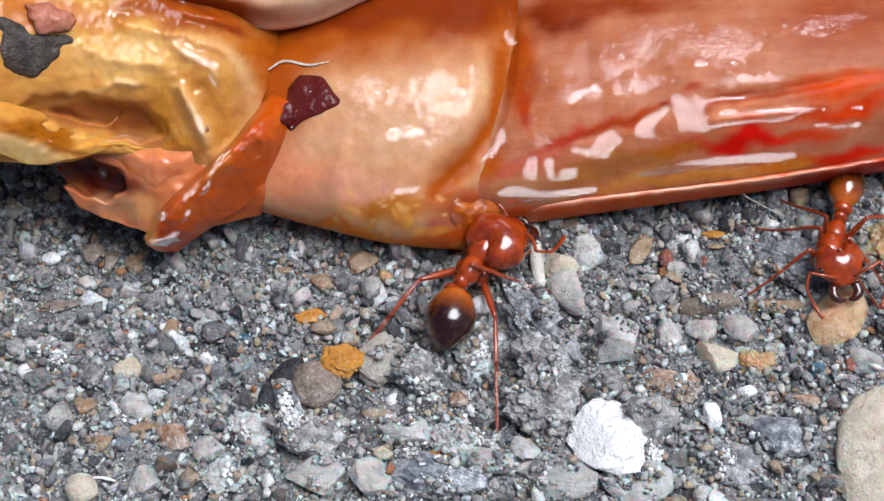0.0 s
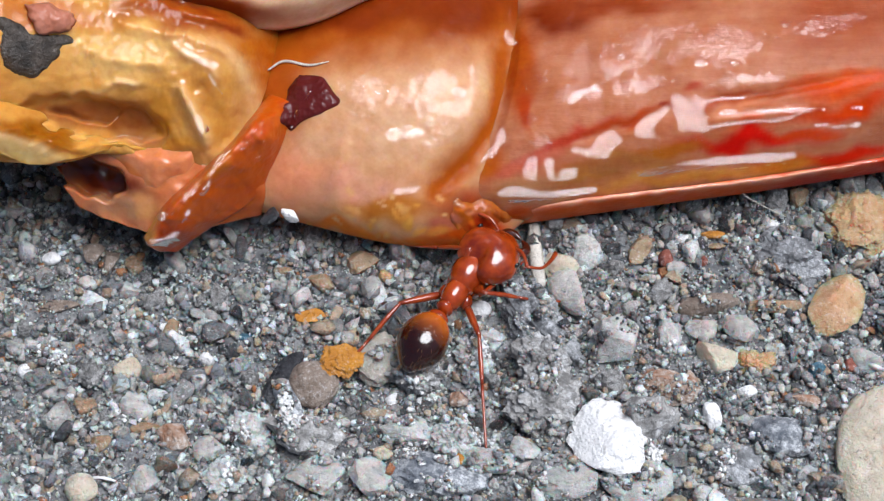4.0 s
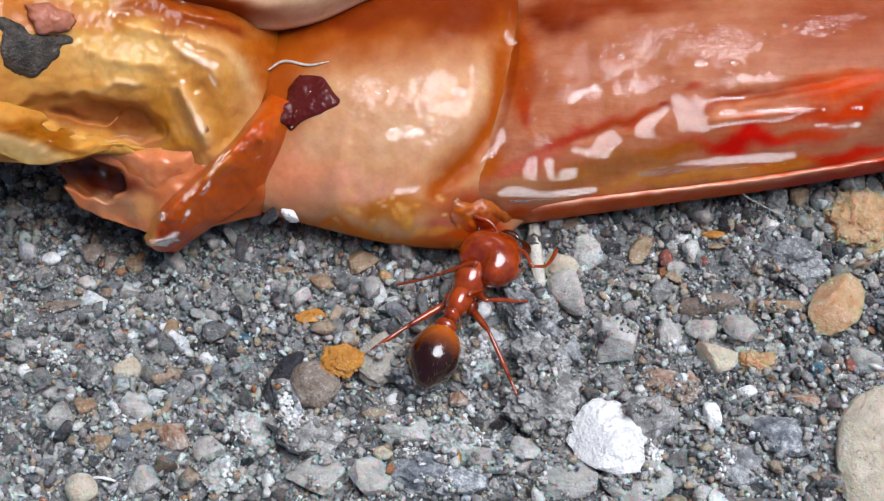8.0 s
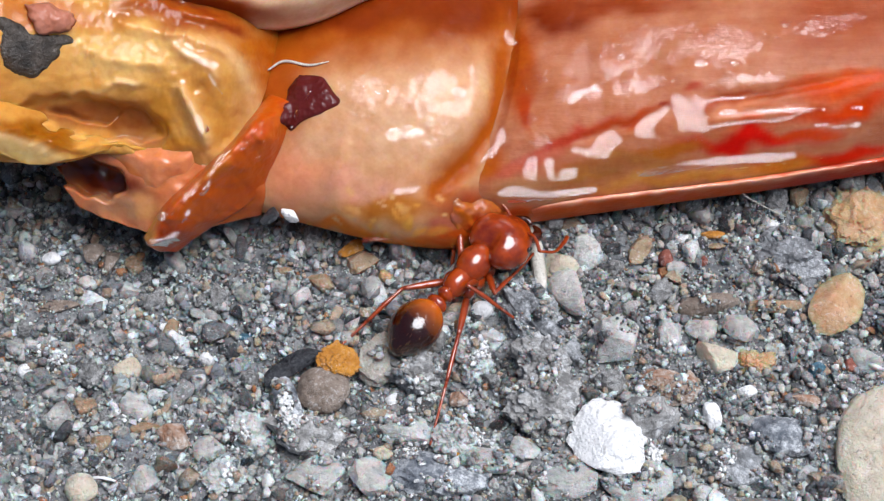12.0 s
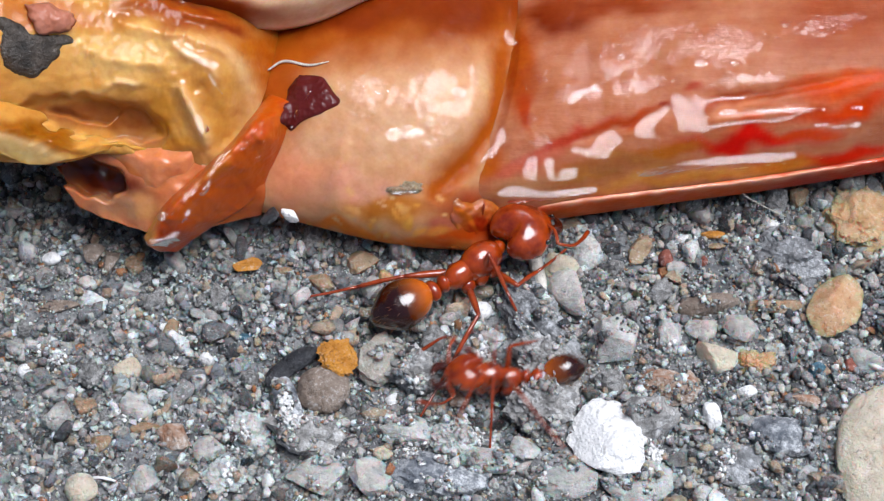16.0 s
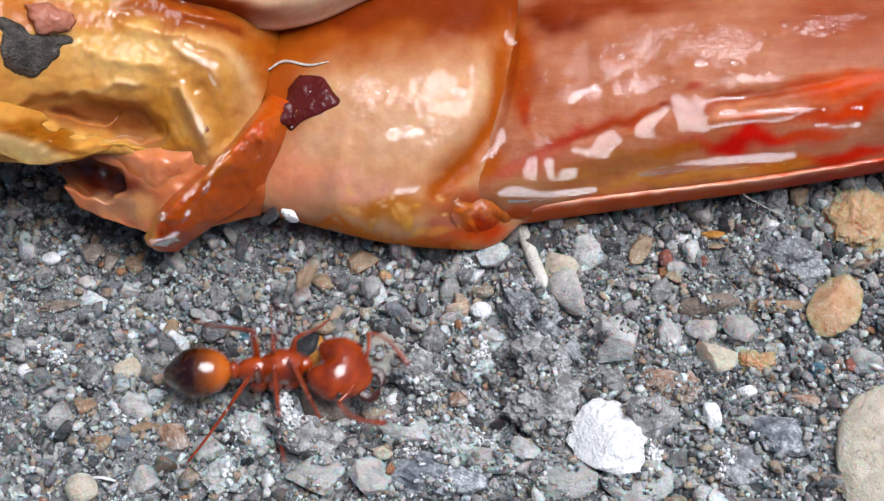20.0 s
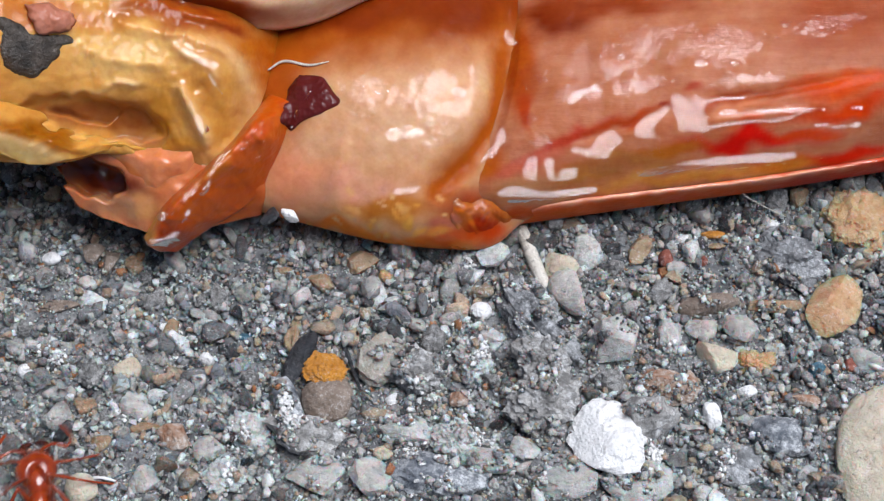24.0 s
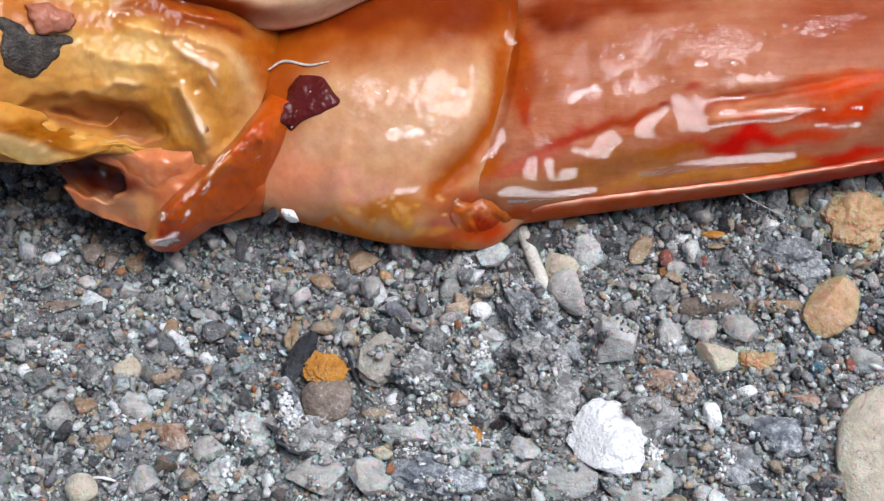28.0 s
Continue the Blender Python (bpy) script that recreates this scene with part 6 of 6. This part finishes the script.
    stance(keys, 17.0, (-0.03, -1.60), 35.8, (1.97, -0.18), 34.7, (-0.98, -2.15), 30.1, [((0.01, 0.32, 0.90), (-0.73, 0.52, 2.09)), ((0.98, -0.04, 0.90), (1.03, 0.15, 1.86)), ((-1.28, -1.22, 0.90), (-4.03, -1.63, 0.25)), ((2.05, -1.30, 0.90), (3.12, -0.09, 0.25)), ((1.44, -1.78, 0.90), (2.18, -2.73, 0.25)), ((0.66, -2.32, 0.90), (-0.65, -4.86, 0.25))])
    stance(keys, 18.0, (0.01, -1.52), 35.0, (1.88, -0.13), 40.3, (-0.84, -2.11), 34.6, [((0.01, 0.32, 0.90), (-0.71, 0.50, 2.08)), ((0.94, -0.04, 0.90), (1.01, 0.15, 1.86)), ((-1.28, -1.22, 0.90), (-3.96, -1.63, 0.25)), ((2.05, -1.30, 0.90), (3.08, -0.09, 0.25)), ((1.44, -1.78, 0.90), (2.18, -2.73, 0.25)), ((0.66, -2.32, 0.90), (-0.61, -4.86, 0.25))])
    stance(keys, 18.5, (-0.01, -1.52), 31.3, (2.02, -0.30), 30.2, (-0.94, -1.98), 26.3, [((0.01, 0.24, 0.90), (-0.67, 0.40, 2.02)), ((0.91, -0.17, 0.90), (0.97, 0.06, 1.81)), ((-1.28, -1.22, 0.90), (-3.89, -1.63, 0.25)), ((2.05, -1.30, 0.90), (3.08, -0.17, 0.25)), ((1.44, -1.78, 0.90), (2.18, -2.73, 0.25)), ((0.62, -2.32, 0.90), (-0.58, -4.78, 0.25))])
    stance(keys, 18.8, (-0.53, -1.55), 28.2, (1.49, -0.39), 33.7, (-1.51, -1.98), 23.6, None)
    stance(keys, 19.0, (-1.27, -1.60), 21.2, (0.89, -0.64), 30.2, (-2.28, -1.98), 20.8, None)
    stance(keys, 19.3, (-1.94, -2.07), 13.2, (0.35, -1.66), 3.8, (-3.01, -2.22), 7.7, None)
    stance(keys, 19.5, (-2.47, -2.35), 2.3, (-0.09, -2.33), -3.0, (-3.66, -2.32), -1.3, None)
    stance(keys, 19.8, (-3.91, -3.23), -3.6, (-1.46, -3.39), -4.3, (-4.97, -3.34), 6.0, None)
    stance(keys, 20.0, (-4.91, -3.94), 4.8, (-2.39, -4.03), -19.3, (-5.73, -3.98), 2.4, None)
    stance(keys, 20.25, (-5.04, -4.43), -24.7, (-3.11, -5.53), -39.1, (-5.79, -4.13), -22.6, None)
    stance(keys, 20.5, (-5.03, -5.13), -57.5, (-4.18, -6.77), -70.4, (-5.73, -4.42), -45.3, None)
    stance(keys, 20.8, (-5.90, -5.39), -86.0, (-5.85, -7.25), -92.3, (-6.29, -4.50), -66.5, None)
    stance(keys, 21.0, (-6.51, -5.64), -108.7, (-7.15, -7.56), -108.4, (-6.59, -4.75), -84.9, None)
    stance(keys, 21.3, (-7.03, -6.75), -109.8, (-7.63, -8.62), -104.7, (-6.97, -5.89), -93.9, None)
    stance(keys, 21.5, (-7.35, -7.45), -102.8, (-7.76, -9.40), -100.3, (-7.34, -6.53), -90.6, None)
    stance(keys, 22.0, (-7.64, -9.22), -101.9, (-8.02, -11.19), -99.4, (-7.48, -8.27), -99.8, None)
    stance(keys, 22.4, (-7.78, -10.41), -102.0, (-8.16, -12.33), -99.4, (-7.62, -9.48), -99.8, None)
    stance(keys, 28.0, (-7.78, -10.41), -102.0, (-8.16, -12.33), -99.4, (-7.62, -9.48), -99.8, None)
    move(forager, stepped(keys))
    keys = []
    stance(keys, 0.0, (12.84, -8.19), 151.0, (11.67, -7.59), 156.2, (13.44, -8.46), 155.9, None)
    stance(keys, 13.3, (12.84, -8.19), 151.0, (11.67, -7.59), 156.2, (13.44, -8.46), 155.9, None)
    stance(keys, 13.9, (9.98, -6.66), 146.7, (8.80, -5.91), 149.4, (10.70, -7.07), 150.1, None)
    stance(keys, 14.5, (7.28, -4.99), 146.7, (6.06, -4.19), 146.5, (7.97, -5.43), 147.8, None)
    stance(keys, 15.0, (5.40, -3.57), 139.1, (4.18, -2.64), 149.1, (6.07, -3.99), 148.1, None)
    stance(keys, 15.5, (2.55, -3.27), 166.4, (1.39, -3.06), 174.2, (3.54, -3.57), 163.4, None)
    stance(keys, 16.0, (2.00, -4.00), 178.4, (0.57, -3.97), 179.2, (2.89, -3.79), 192.9, None)
    stance(keys, 16.25, (0.73, -5.36), 167.7, (-0.77, -5.10), 173.8, (1.58, -5.50), 170.8, None)
    stance(keys, 16.5, (-0.89, -6.44), 162.4, (-2.31, -6.06), 168.6, (0.08, -6.79), 160.2, None)
    stance(keys, 17.0, (-4.84, -7.22), -178.7, (-6.22, -7.28), -175.3, (-3.83, -6.93), -164.0, None)
    stance(keys, 17.5, (-7.65, -8.05), -169.1, (-8.99, -8.31), -169.6, (-6.77, -7.91), -170.6, None)
    stance(keys, 18.2, (-10.41, -9.27), -158.1, (-11.58, -9.82), -150.4, (-9.57, -9.00), -161.9, None)
    stance(keys, 22.0, (-10.41, -9.27), 144.4, (-11.21, -8.45), 120.5, (-9.98, -9.80), 129.5, None)
    stance(keys, 23.2, (-8.67, -8.60), 84.3, (-8.51, -7.45), 79.0, (-8.72, -9.40), 86.6, None)
    stance(keys, 23.6, (-8.53, -8.05), 92.9, (-8.55, -6.87), 88.6, (-8.58, -8.86), 86.5, None)
    stance(keys, 24.0, (-9.06, -7.64), 99.5, (-9.27, -6.48), 102.2, (-8.99, -8.53), 94.1, None)
    stance(keys, 24.2, (-7.10, -6.94), 52.5, (-6.22, -5.83), 50.2, (-7.69, -7.56), 46.6, None)
    stance(keys, 24.5, (-3.73, -4.70), 54.7, (-2.81, -3.47), 50.0, (-4.29, -5.47), 54.2, None)
    stance(keys, 25.0, (-2.40, -4.21), 50.9, (-1.42, -3.12), 42.3, (-3.05, -4.84), 44.6, None)
    stance(keys, 25.3, (0.47, -4.48), 19.3, (1.81, -4.13), 7.3, (-0.32, -4.76), 20.1, None)
    stance(keys, 25.5, (3.30, -4.70), 12.3, (4.81, -4.43), 6.2, (2.37, -5.03), 19.6, None)
    stance(keys, 25.8, (6.85, -5.58), -15.0, (8.29, -5.97), -15.4, (5.95, -5.43), -9.7, None)
    stance(keys, 26.0, (8.80, -6.23), -16.1, (10.16, -6.62), -15.4, (7.97, -6.11), -8.4, None)
    stance(keys, 26.4, (12.90, -7.78), -32.2, (14.03, -8.53), -36.3, (12.19, -7.42), -26.6, None)
    stance(keys, 28.0, (12.90, -7.78), -32.2, (14.03, -8.53), -36.3, (12.19, -7.42), -26.6, None)
    move(runner, stepped(keys))
    keys = []
    stance(keys, 0.0, (9.78, 0.40), -110.3, (9.58, -1.03), -79.3, (10.02, 1.33), -104.3, None)
    stance(keys, 0.5, (10.35, 0.57), -104.7, (10.14, -0.97), -87.2, (10.57, 1.50), -103.0, None)
    stance(keys, 1.0, (10.99, 0.73), -103.8, (10.71, -1.00), -91.4, (11.02, 1.58), -92.0, None)
    stance(keys, 1.5, (11.45, 0.48), -101.0, (11.23, -1.16), -91.8, (11.57, 1.50), -97.0, None)
    stance(keys, 2.2, (12.93, 0.15), -90.5, (13.04, -1.44), -78.7, (12.78, 1.08), -80.7, None)
    stance(keys, 28.0, (12.93, 0.15), -90.5, (13.04, -1.44), -78.7, (12.78, 1.08), -80.7, None)
    move(carrier, stepped(keys))
    walk(brown_stone, [(0, place(-3.00, -3.88, 0.20, 0, 0, 0)), (1, place(-3.09, -3.88, 0.20, 0, 0, 4)), (8, place(-3.05, -3.88, 0.20, 0, 0, 6)), (8.8, place(-3.05, -3.88, 0.20, 0, 0, 6)), (9.2, place(-2.82, -4.01, 0.20, 0, 0, 12)), (19, place(-2.82, -4.04, 0.20, 0, 0, 12)), (20, place(-2.72, -4.28, 0.20, 0, 0, 30)), (20.6, place(-2.69, -4.34, 0.20, 0, 0, 40)), (21, place(-2.72, -4.28, 0.20, 0, 0, 30)), (28, place(-2.72, -4.28, 0.20, 0, 0, 30))])
    walk(orange_flake, [(0, place(-2.38, -3.41, 0.50, 0, 0, 10)), (8.6, place(-2.38, -3.41, 0.50, 0, 0, 10)), (9.1, place(-2.40, -3.48, 0.50, 0, 0, 0)), (12, place(-2.46, -3.41, 0.50, 0, 0, -30)), (13.5, place(-2.49, -3.32, 0.50, 0, 0, -60)), (19, place(-2.49, -3.32, 0.50, 0, 0, -60)), (19.6, place(-2.60, -3.41, 0.50, 0, 0, -50)), (20.4, place(-2.79, -3.64, 0.50, 0, 0, -10)), (28, place(-2.77, -3.65, 0.50, 0, 0, -10))])
    walk(orange_chip, [(0, place(-3.20, -1.97, 0.15, 0, 0, -5)), (8.8, place(-3.20, -1.97, 0.15, 0, 0, -5)), (9.8, place(-2.32, -1.62, 0.15, 0, 0, 8)), (11, place(-2.11, -1.65, 0.15, 0, 0, 0)), (12, place(-2.22, -0.03, 0.15, 0, 0, 20)), (12.6, place(-3.53, -4.13, 0.15, 0, 0, 40)), (14.5, place(-4.78, -0.52, 0.15, 0, 0, 0)), (19, place(-4.78, -0.52, 0.15, 0, 0, 0)), (19.8, place(-3.69, -1.84, 0.15, 0, 0, -5)), (20.3, place(-1.93, -4.13, 0.15, 0, 0, 20)), (20.8, place(0.21, -5.47, 0.15, 0, 0, 0)), (28, place(0.28, -5.54, 0.15, 0, 0, 0))])
    walk(amber_chip, [(0, place(-0.05, -5.66, 0.15, 0, 0, 0)), (1, place(0.28, -5.79, 0.15, 0, 0, 10)), (3, place(0.39, -5.84, 0.15, 0, 0, 20)), (6, place(0.41, -5.88, 0.15, 0, 0, 25)), (9, place(0.41, -5.62, 0.15, 0, 0, 20)), (12, place(0.21, -5.54, 0.15, 0, 0, 0)), (28, place(0.61, -5.18, 0.15, 0, 0, 0))])
    walk(shard, [(0, place(-3.93, -3.91, 0.30, 0, 0, -40)), (1, place(-3.87, -3.83, 0.30, 0, 0, -35)), (8.5, place(-3.87, -3.79, 0.30, 0, 0, -35)), (9.2, place(-3.81, -3.60, 0.30, 0, 0, -60)), (19, place(-3.62, -3.37, 0.30, 0, 0, -50)), (20.4, place(-3.49, -3.30, 0.30, 0, 0, -30)), (28, place(-3.49, -3.30, 0.30, 0, 0, -30))])
    walk(white_pebble, [(0, place(0.97, -1.68, 0.20, 0, 0, 0)), (3, place(0.93, -1.82, 0.20, 0, 0, 8)), (8, place(0.93, -1.85, 0.20, 0, 0, 8)), (9, place(1.04, -1.68, 0.20, 0, 0, 15)), (11, place(1.15, -1.76, 0.20, 0, 0, 20)), (12, place(0.97, -1.84, 0.20, 0, 0, 5)), (28, place(0.94, -1.87, 0.20, 0, 0, 0))])
    walk(amber_pebble, [(0, place(9.64, -2.02, 0.25, 0, 0, -50)), (1.2, place(9.61, -2.02, 0.25, 0, 0, -48)), (2.6, place(9.65, -1.68, 0.25, 0, 0, -42)), (12, place(9.65, -1.64, 0.25, 0, 0, -40)), (14.5, place(9.61, -1.68, 0.25, 0, 0, -40)), (20, place(9.61, -1.68, 0.25, 0, 0, -40)), (28, place(9.53, -1.71, 0.25, 0, 0, -40))])
    walk(rim_pebble, [(0, place(11.38, -0.06, 0.20, 0, 0, 30)), (1.0, place(11.24, -0.06, 0.20, 0, 0, 30)), (2.5, place(10.40, 0.60, 0.20, 0, 0, 0)), (17, place(10.38, 0.74, 0.20, 0, 0, 0)), (28, place(10.27, 0.69, 0.20, 0, 0, 0))])
    walk(straw, [(0, place(2.28, 0.70, 0.15, 0, 0, 0)), (11.5, place(2.28, 0.70, 0.15, 0, 0, 0)), (12.5, place(2.33, 0.55, 0.15, 0, 0, 2)), (14.5, place(2.16, 0.55, 0.15, 0, 0, 6)), (18.6, place(2.16, 0.55, 0.15, 0, 0, 6)), (19.4, place(1.98, 0.57, 0.15, 0, 0, 14)), (28, place(1.99, 0.54, 0.15, 0, 0, 14))])
    walk(stick, [(0, place(-2.76, -2.25, 0.15, 0, 0, 0)), (8.8, place(-2.76, -2.25, 0.15, 0, 0, 0)), (12, place(-2.78, -2.23, 0.15, 0, 0, 2)), (19, place(-2.85, -2.23, 0.15, 0, 0, 2)), (19.8, place(-2.78, -2.20, 0.15, 0, 0, -25)), (20.3, place(-2.48, -2.44, 0.15, 0, 0, -78)), (28, place(-2.48, -2.44, 0.15, 0, 0, -78))])
    walk(white_flake, [(0, place(-12.81, 0.46, 2.18, 40, 0, 0)), (2.1, place(-12.81, 0.46, 2.18, 40, 0, 0)), (2.45, place(-3.66, -0.04, 1.68, 40, 0, 60)), (28, place(-3.66, -0.04, 1.68, 40, 0, 60))])
    walk(black_crumb, [(0, place(-13.24, 0.29, 1.95, 40, 0, 0)), (2.1, place(-13.24, 0.29, 1.95, 40, 0, 0)), (2.45, place(-4.14, -0.22, 1.93, 40, 0, 40)), (28, place(-4.14, -0.22, 1.93, 40, 0, 40))])
    walk(chewed_bit, [(0, place(1.05, 0.47, 1.12, 32, 0, 0)), (14.0, place(1.05, 0.47, 1.12, 32, 0, 0)), (14.6, place(-0.32, 0.24, 2.51, 32, 0, 20)), (15.2, place(-0.97, 0.33, 2.57, 32, 0, 5)), (16, place(-0.97, 0.27, 2.41, 32, 0, -2)), (18.6, place(-0.97, 0.26, 2.40, 32, 0, -2)), (18.9, place(-2.48, 0.15, 2.28, 32, 0, 10)), (19.6, place(-2.69, 0.15, 2.28, 32, 0, 15)), (19.9, place(-3.05, -0.46, 1.36, 32, 0, 40)), (20.2, place(-3.58, -2.65, 0.25, 0, 0, 80)), (28, place(-3.58, -2.65, 0.25, 0, 0, 80))])


# ---- pebbles and sand, the nearest as pieces of the ground ----
def free(x, y, r):
    return all(math.hypot(x - bx, y - by) > 0.8 * (r + br) for bx, by, br in BIG)


def sprinkle_pebbles():
    shapes = []
    for s in range(14):
        rng = random.Random(100 + s)
        crumbly = s % 3 == 0
        vs, fs = rock_shape(3 if crumbly else 2, 1, rng.uniform(0.65, 1.0), rng.uniform(0.5, 0.85), 300 + s, 0.5 if crumbly else 0.29, 3 if crumbly else 10)
        shapes.append(mesh_of("pebble", vs, fs, M_CLUMP if s % 6 == 0 else M_PEBBLE))
        shapes[-1].set_sharp_from_angle(angle=radians(30))
    rng = random.Random(77)
    made = 0
    while made < 290:
        x, y = rng.uniform(-11.5, 11.5), rng.uniform(-7.6, 3.2)
        r = (0.17 + 0.34 * rng.random() ** 2.0) * (1 + 0.035 * x)
        if not free(x, y, r) or math.hypot((x + 1.3) / 2.9, (y + 1.55) / 1.15) < 1 or math.hypot((x + 7) / 3.6, (y + 2.9) / 1.3) < rng.random():
            continue
        BIG.append((x, y, r))
        ob = new("pebble", shapes[rng.randrange(14)])
        ob.parent = ground
        ob.matrix_basis = place(x, y, ground_height(x, y) + r * 0.5, rng.uniform(0, 360), rng.uniform(0, 360), rng.uniform(0, 360)) @ Matrix.Diagonal((r, r, r, 1))
        made += 1


def bed(x, y):
    """The height of the ground or of the crumbs on it."""
    hit = HEAP.ray_cast(Vector((x, y, 9)), Vector((0, 0, -1)))
    return max(ground_height(x, y), hit[0].z if hit[0] and noise.noise((x * 1.8, y * 1.8, 2.0)) > 0.08 else -9)


def sand(name, count, lo, hi, power, level, box, seed, label, sink, patchy=-9):
    rng = np.random.default_rng(seed)
    vs = np.array([tuple(v) for v in BALLS[level][0]])
    fs = np.array(BALLS[level][1])
    if isinstance(box, list):
        pick = rng.integers(0, len(box), count)
        xy = np.array([box[i][:2] for i in pick]) + rng.normal(size=(count, 2)) * np.array([[box[i][2] * 0.45] for i in pick])
    else:
        xy = rng.uniform((box[0], box[1]), (box[2], box[3]), (count, 2))
    r = lo + (hi - lo) * rng.random(count) ** power
    thick = np.array([noise.noise((x * 0.8, y * 0.8, seed)) + 0.6 * noise.noise((x * 2.1, y * 2.1, seed)) for x, y in xy]) > patchy
    xy, r = xy[thick], r[thick]
    if level > 1:
        keep = np.array([free(x, y, q) for (x, y), q in zip(xy, r)])
        xy, r = xy[keep], r[keep]
    count = len(r)
    z = np.array([bed(x, y) for x, y in xy]) + r * rng.uniform(sink - 0.3, sink + 0.7, count)
    p = vs[None] * (1 + rng.uniform(-0.16, 0.16, (count, len(vs), 1)))
    for _ in range(9):
        way = rng.normal(size=(count, 1, 3))
        way /= np.linalg.norm(way, axis=2, keepdims=True)
        over = (p * way).sum(axis=2, keepdims=True) - rng.uniform(0.3, 0.6, (count, 1, 1))
        p = p - way * np.maximum(over, 0)
    p *= 1.4
    p = p * rng.uniform(0.65, 1.2, (count, 1, 3))
    q = rng.normal(size=(count, 4))
    q /= np.linalg.norm(q, axis=1, keepdims=True)
    w, a, b, c = q.T
    rot = np.array([[1 - 2 * (b * b + c * c), 2 * (a * b - c * w), 2 * (a * c + b * w)],
                    [2 * (a * b + c * w), 1 - 2 * (a * a + c * c), 2 * (b * c - a * w)],
                    [2 * (a * c - b * w), 2 * (b * c + a * w), 1 - 2 * (a * a + b * b)]]).transpose(2, 0, 1)
    p = np.einsum("nij,nkj->nki", rot, p) * r[:, None, None]
    p += np.column_stack([xy, z])[:, None, :]
    p *= MM
    me = bpy.data.meshes.new(name)
    n, m = count * len(vs), count * len(fs)
    me.vertices.add(n)
    me.vertices.foreach_set("co", p.reshape(-1))
    me.loops.add(m * 3)
    me.loops.foreach_set("vertex_index", (fs[None] + np.arange(count)[:, None, None] * len(vs)).reshape(-1))
    me.polygons.add(m)
    me.polygons.foreach_set("loop_start", np.arange(m) * 3)
    me.update(calc_edges=True)
    me.materials.append(M_WHITE if isinstance(box, list) else M_GRAIN)
    tagged(part(name, me), label, "sand", "", "stuff")


sprinkle_pebbles()
HEAP = BVHTree.FromPolygons(*joined(*RUBBLE))
sand("coarse_sand", 6800, 0.11, 0.34, 1.8, 2, (-13, -9, 13, 6), 5, "coarse grey, tan and white sand grains on the concrete", 0.35, -0.18)
sand("dust", 36000, 0.022, 0.06, 1.2, 1, (-12.5, -8.5, 12.5, 4), 9, "pale grey dust and crumbs over the grit", 0.6)
CRUSTS = [(-4.67, -5.18, 0.55), (-5.13, -6.42, 0.50), (-0.45, -4.06, 0.55), (0.82, -3.14, 0.50), (-0.58, -5.25, 0.50), (2.88, -4.06, 0.30), (-0.31, -6.13, 0.70), (0.08, -1.82, 0.70), (-3.48, -5.11, 0.40), (-3.77, -4.59, 0.30), (0.64, -0.37, 0.30), (5.51, -2.52, 0.35), (-6.57, -2.52, 0.40), (-9.24, -2.99, 0.50), (-7.36, -4.51, 0.40), (3.73, 0.54, 0.35), (-1.88, -5.98, 0.40), (1.00, -5.40, 0.40), (4.93, -5.69, 0.30), (2.55, -6.42, 0.40), (6.75, -5.98, 0.40), (6.81, -3.30, 0.30)]
sand("white_crust", 2600, 0.022, 0.085, 1.8, 1, CRUSTS, 17, "clusters of white mineral crumbs on the grit", 0.7)
sand("fine_sand", 26000, 0.045, 0.15, 1.6, 1, (-13, -9, 13, 6), 6, "fine grey and white sand grains on the concrete", 0.4, -0.3)

motions()
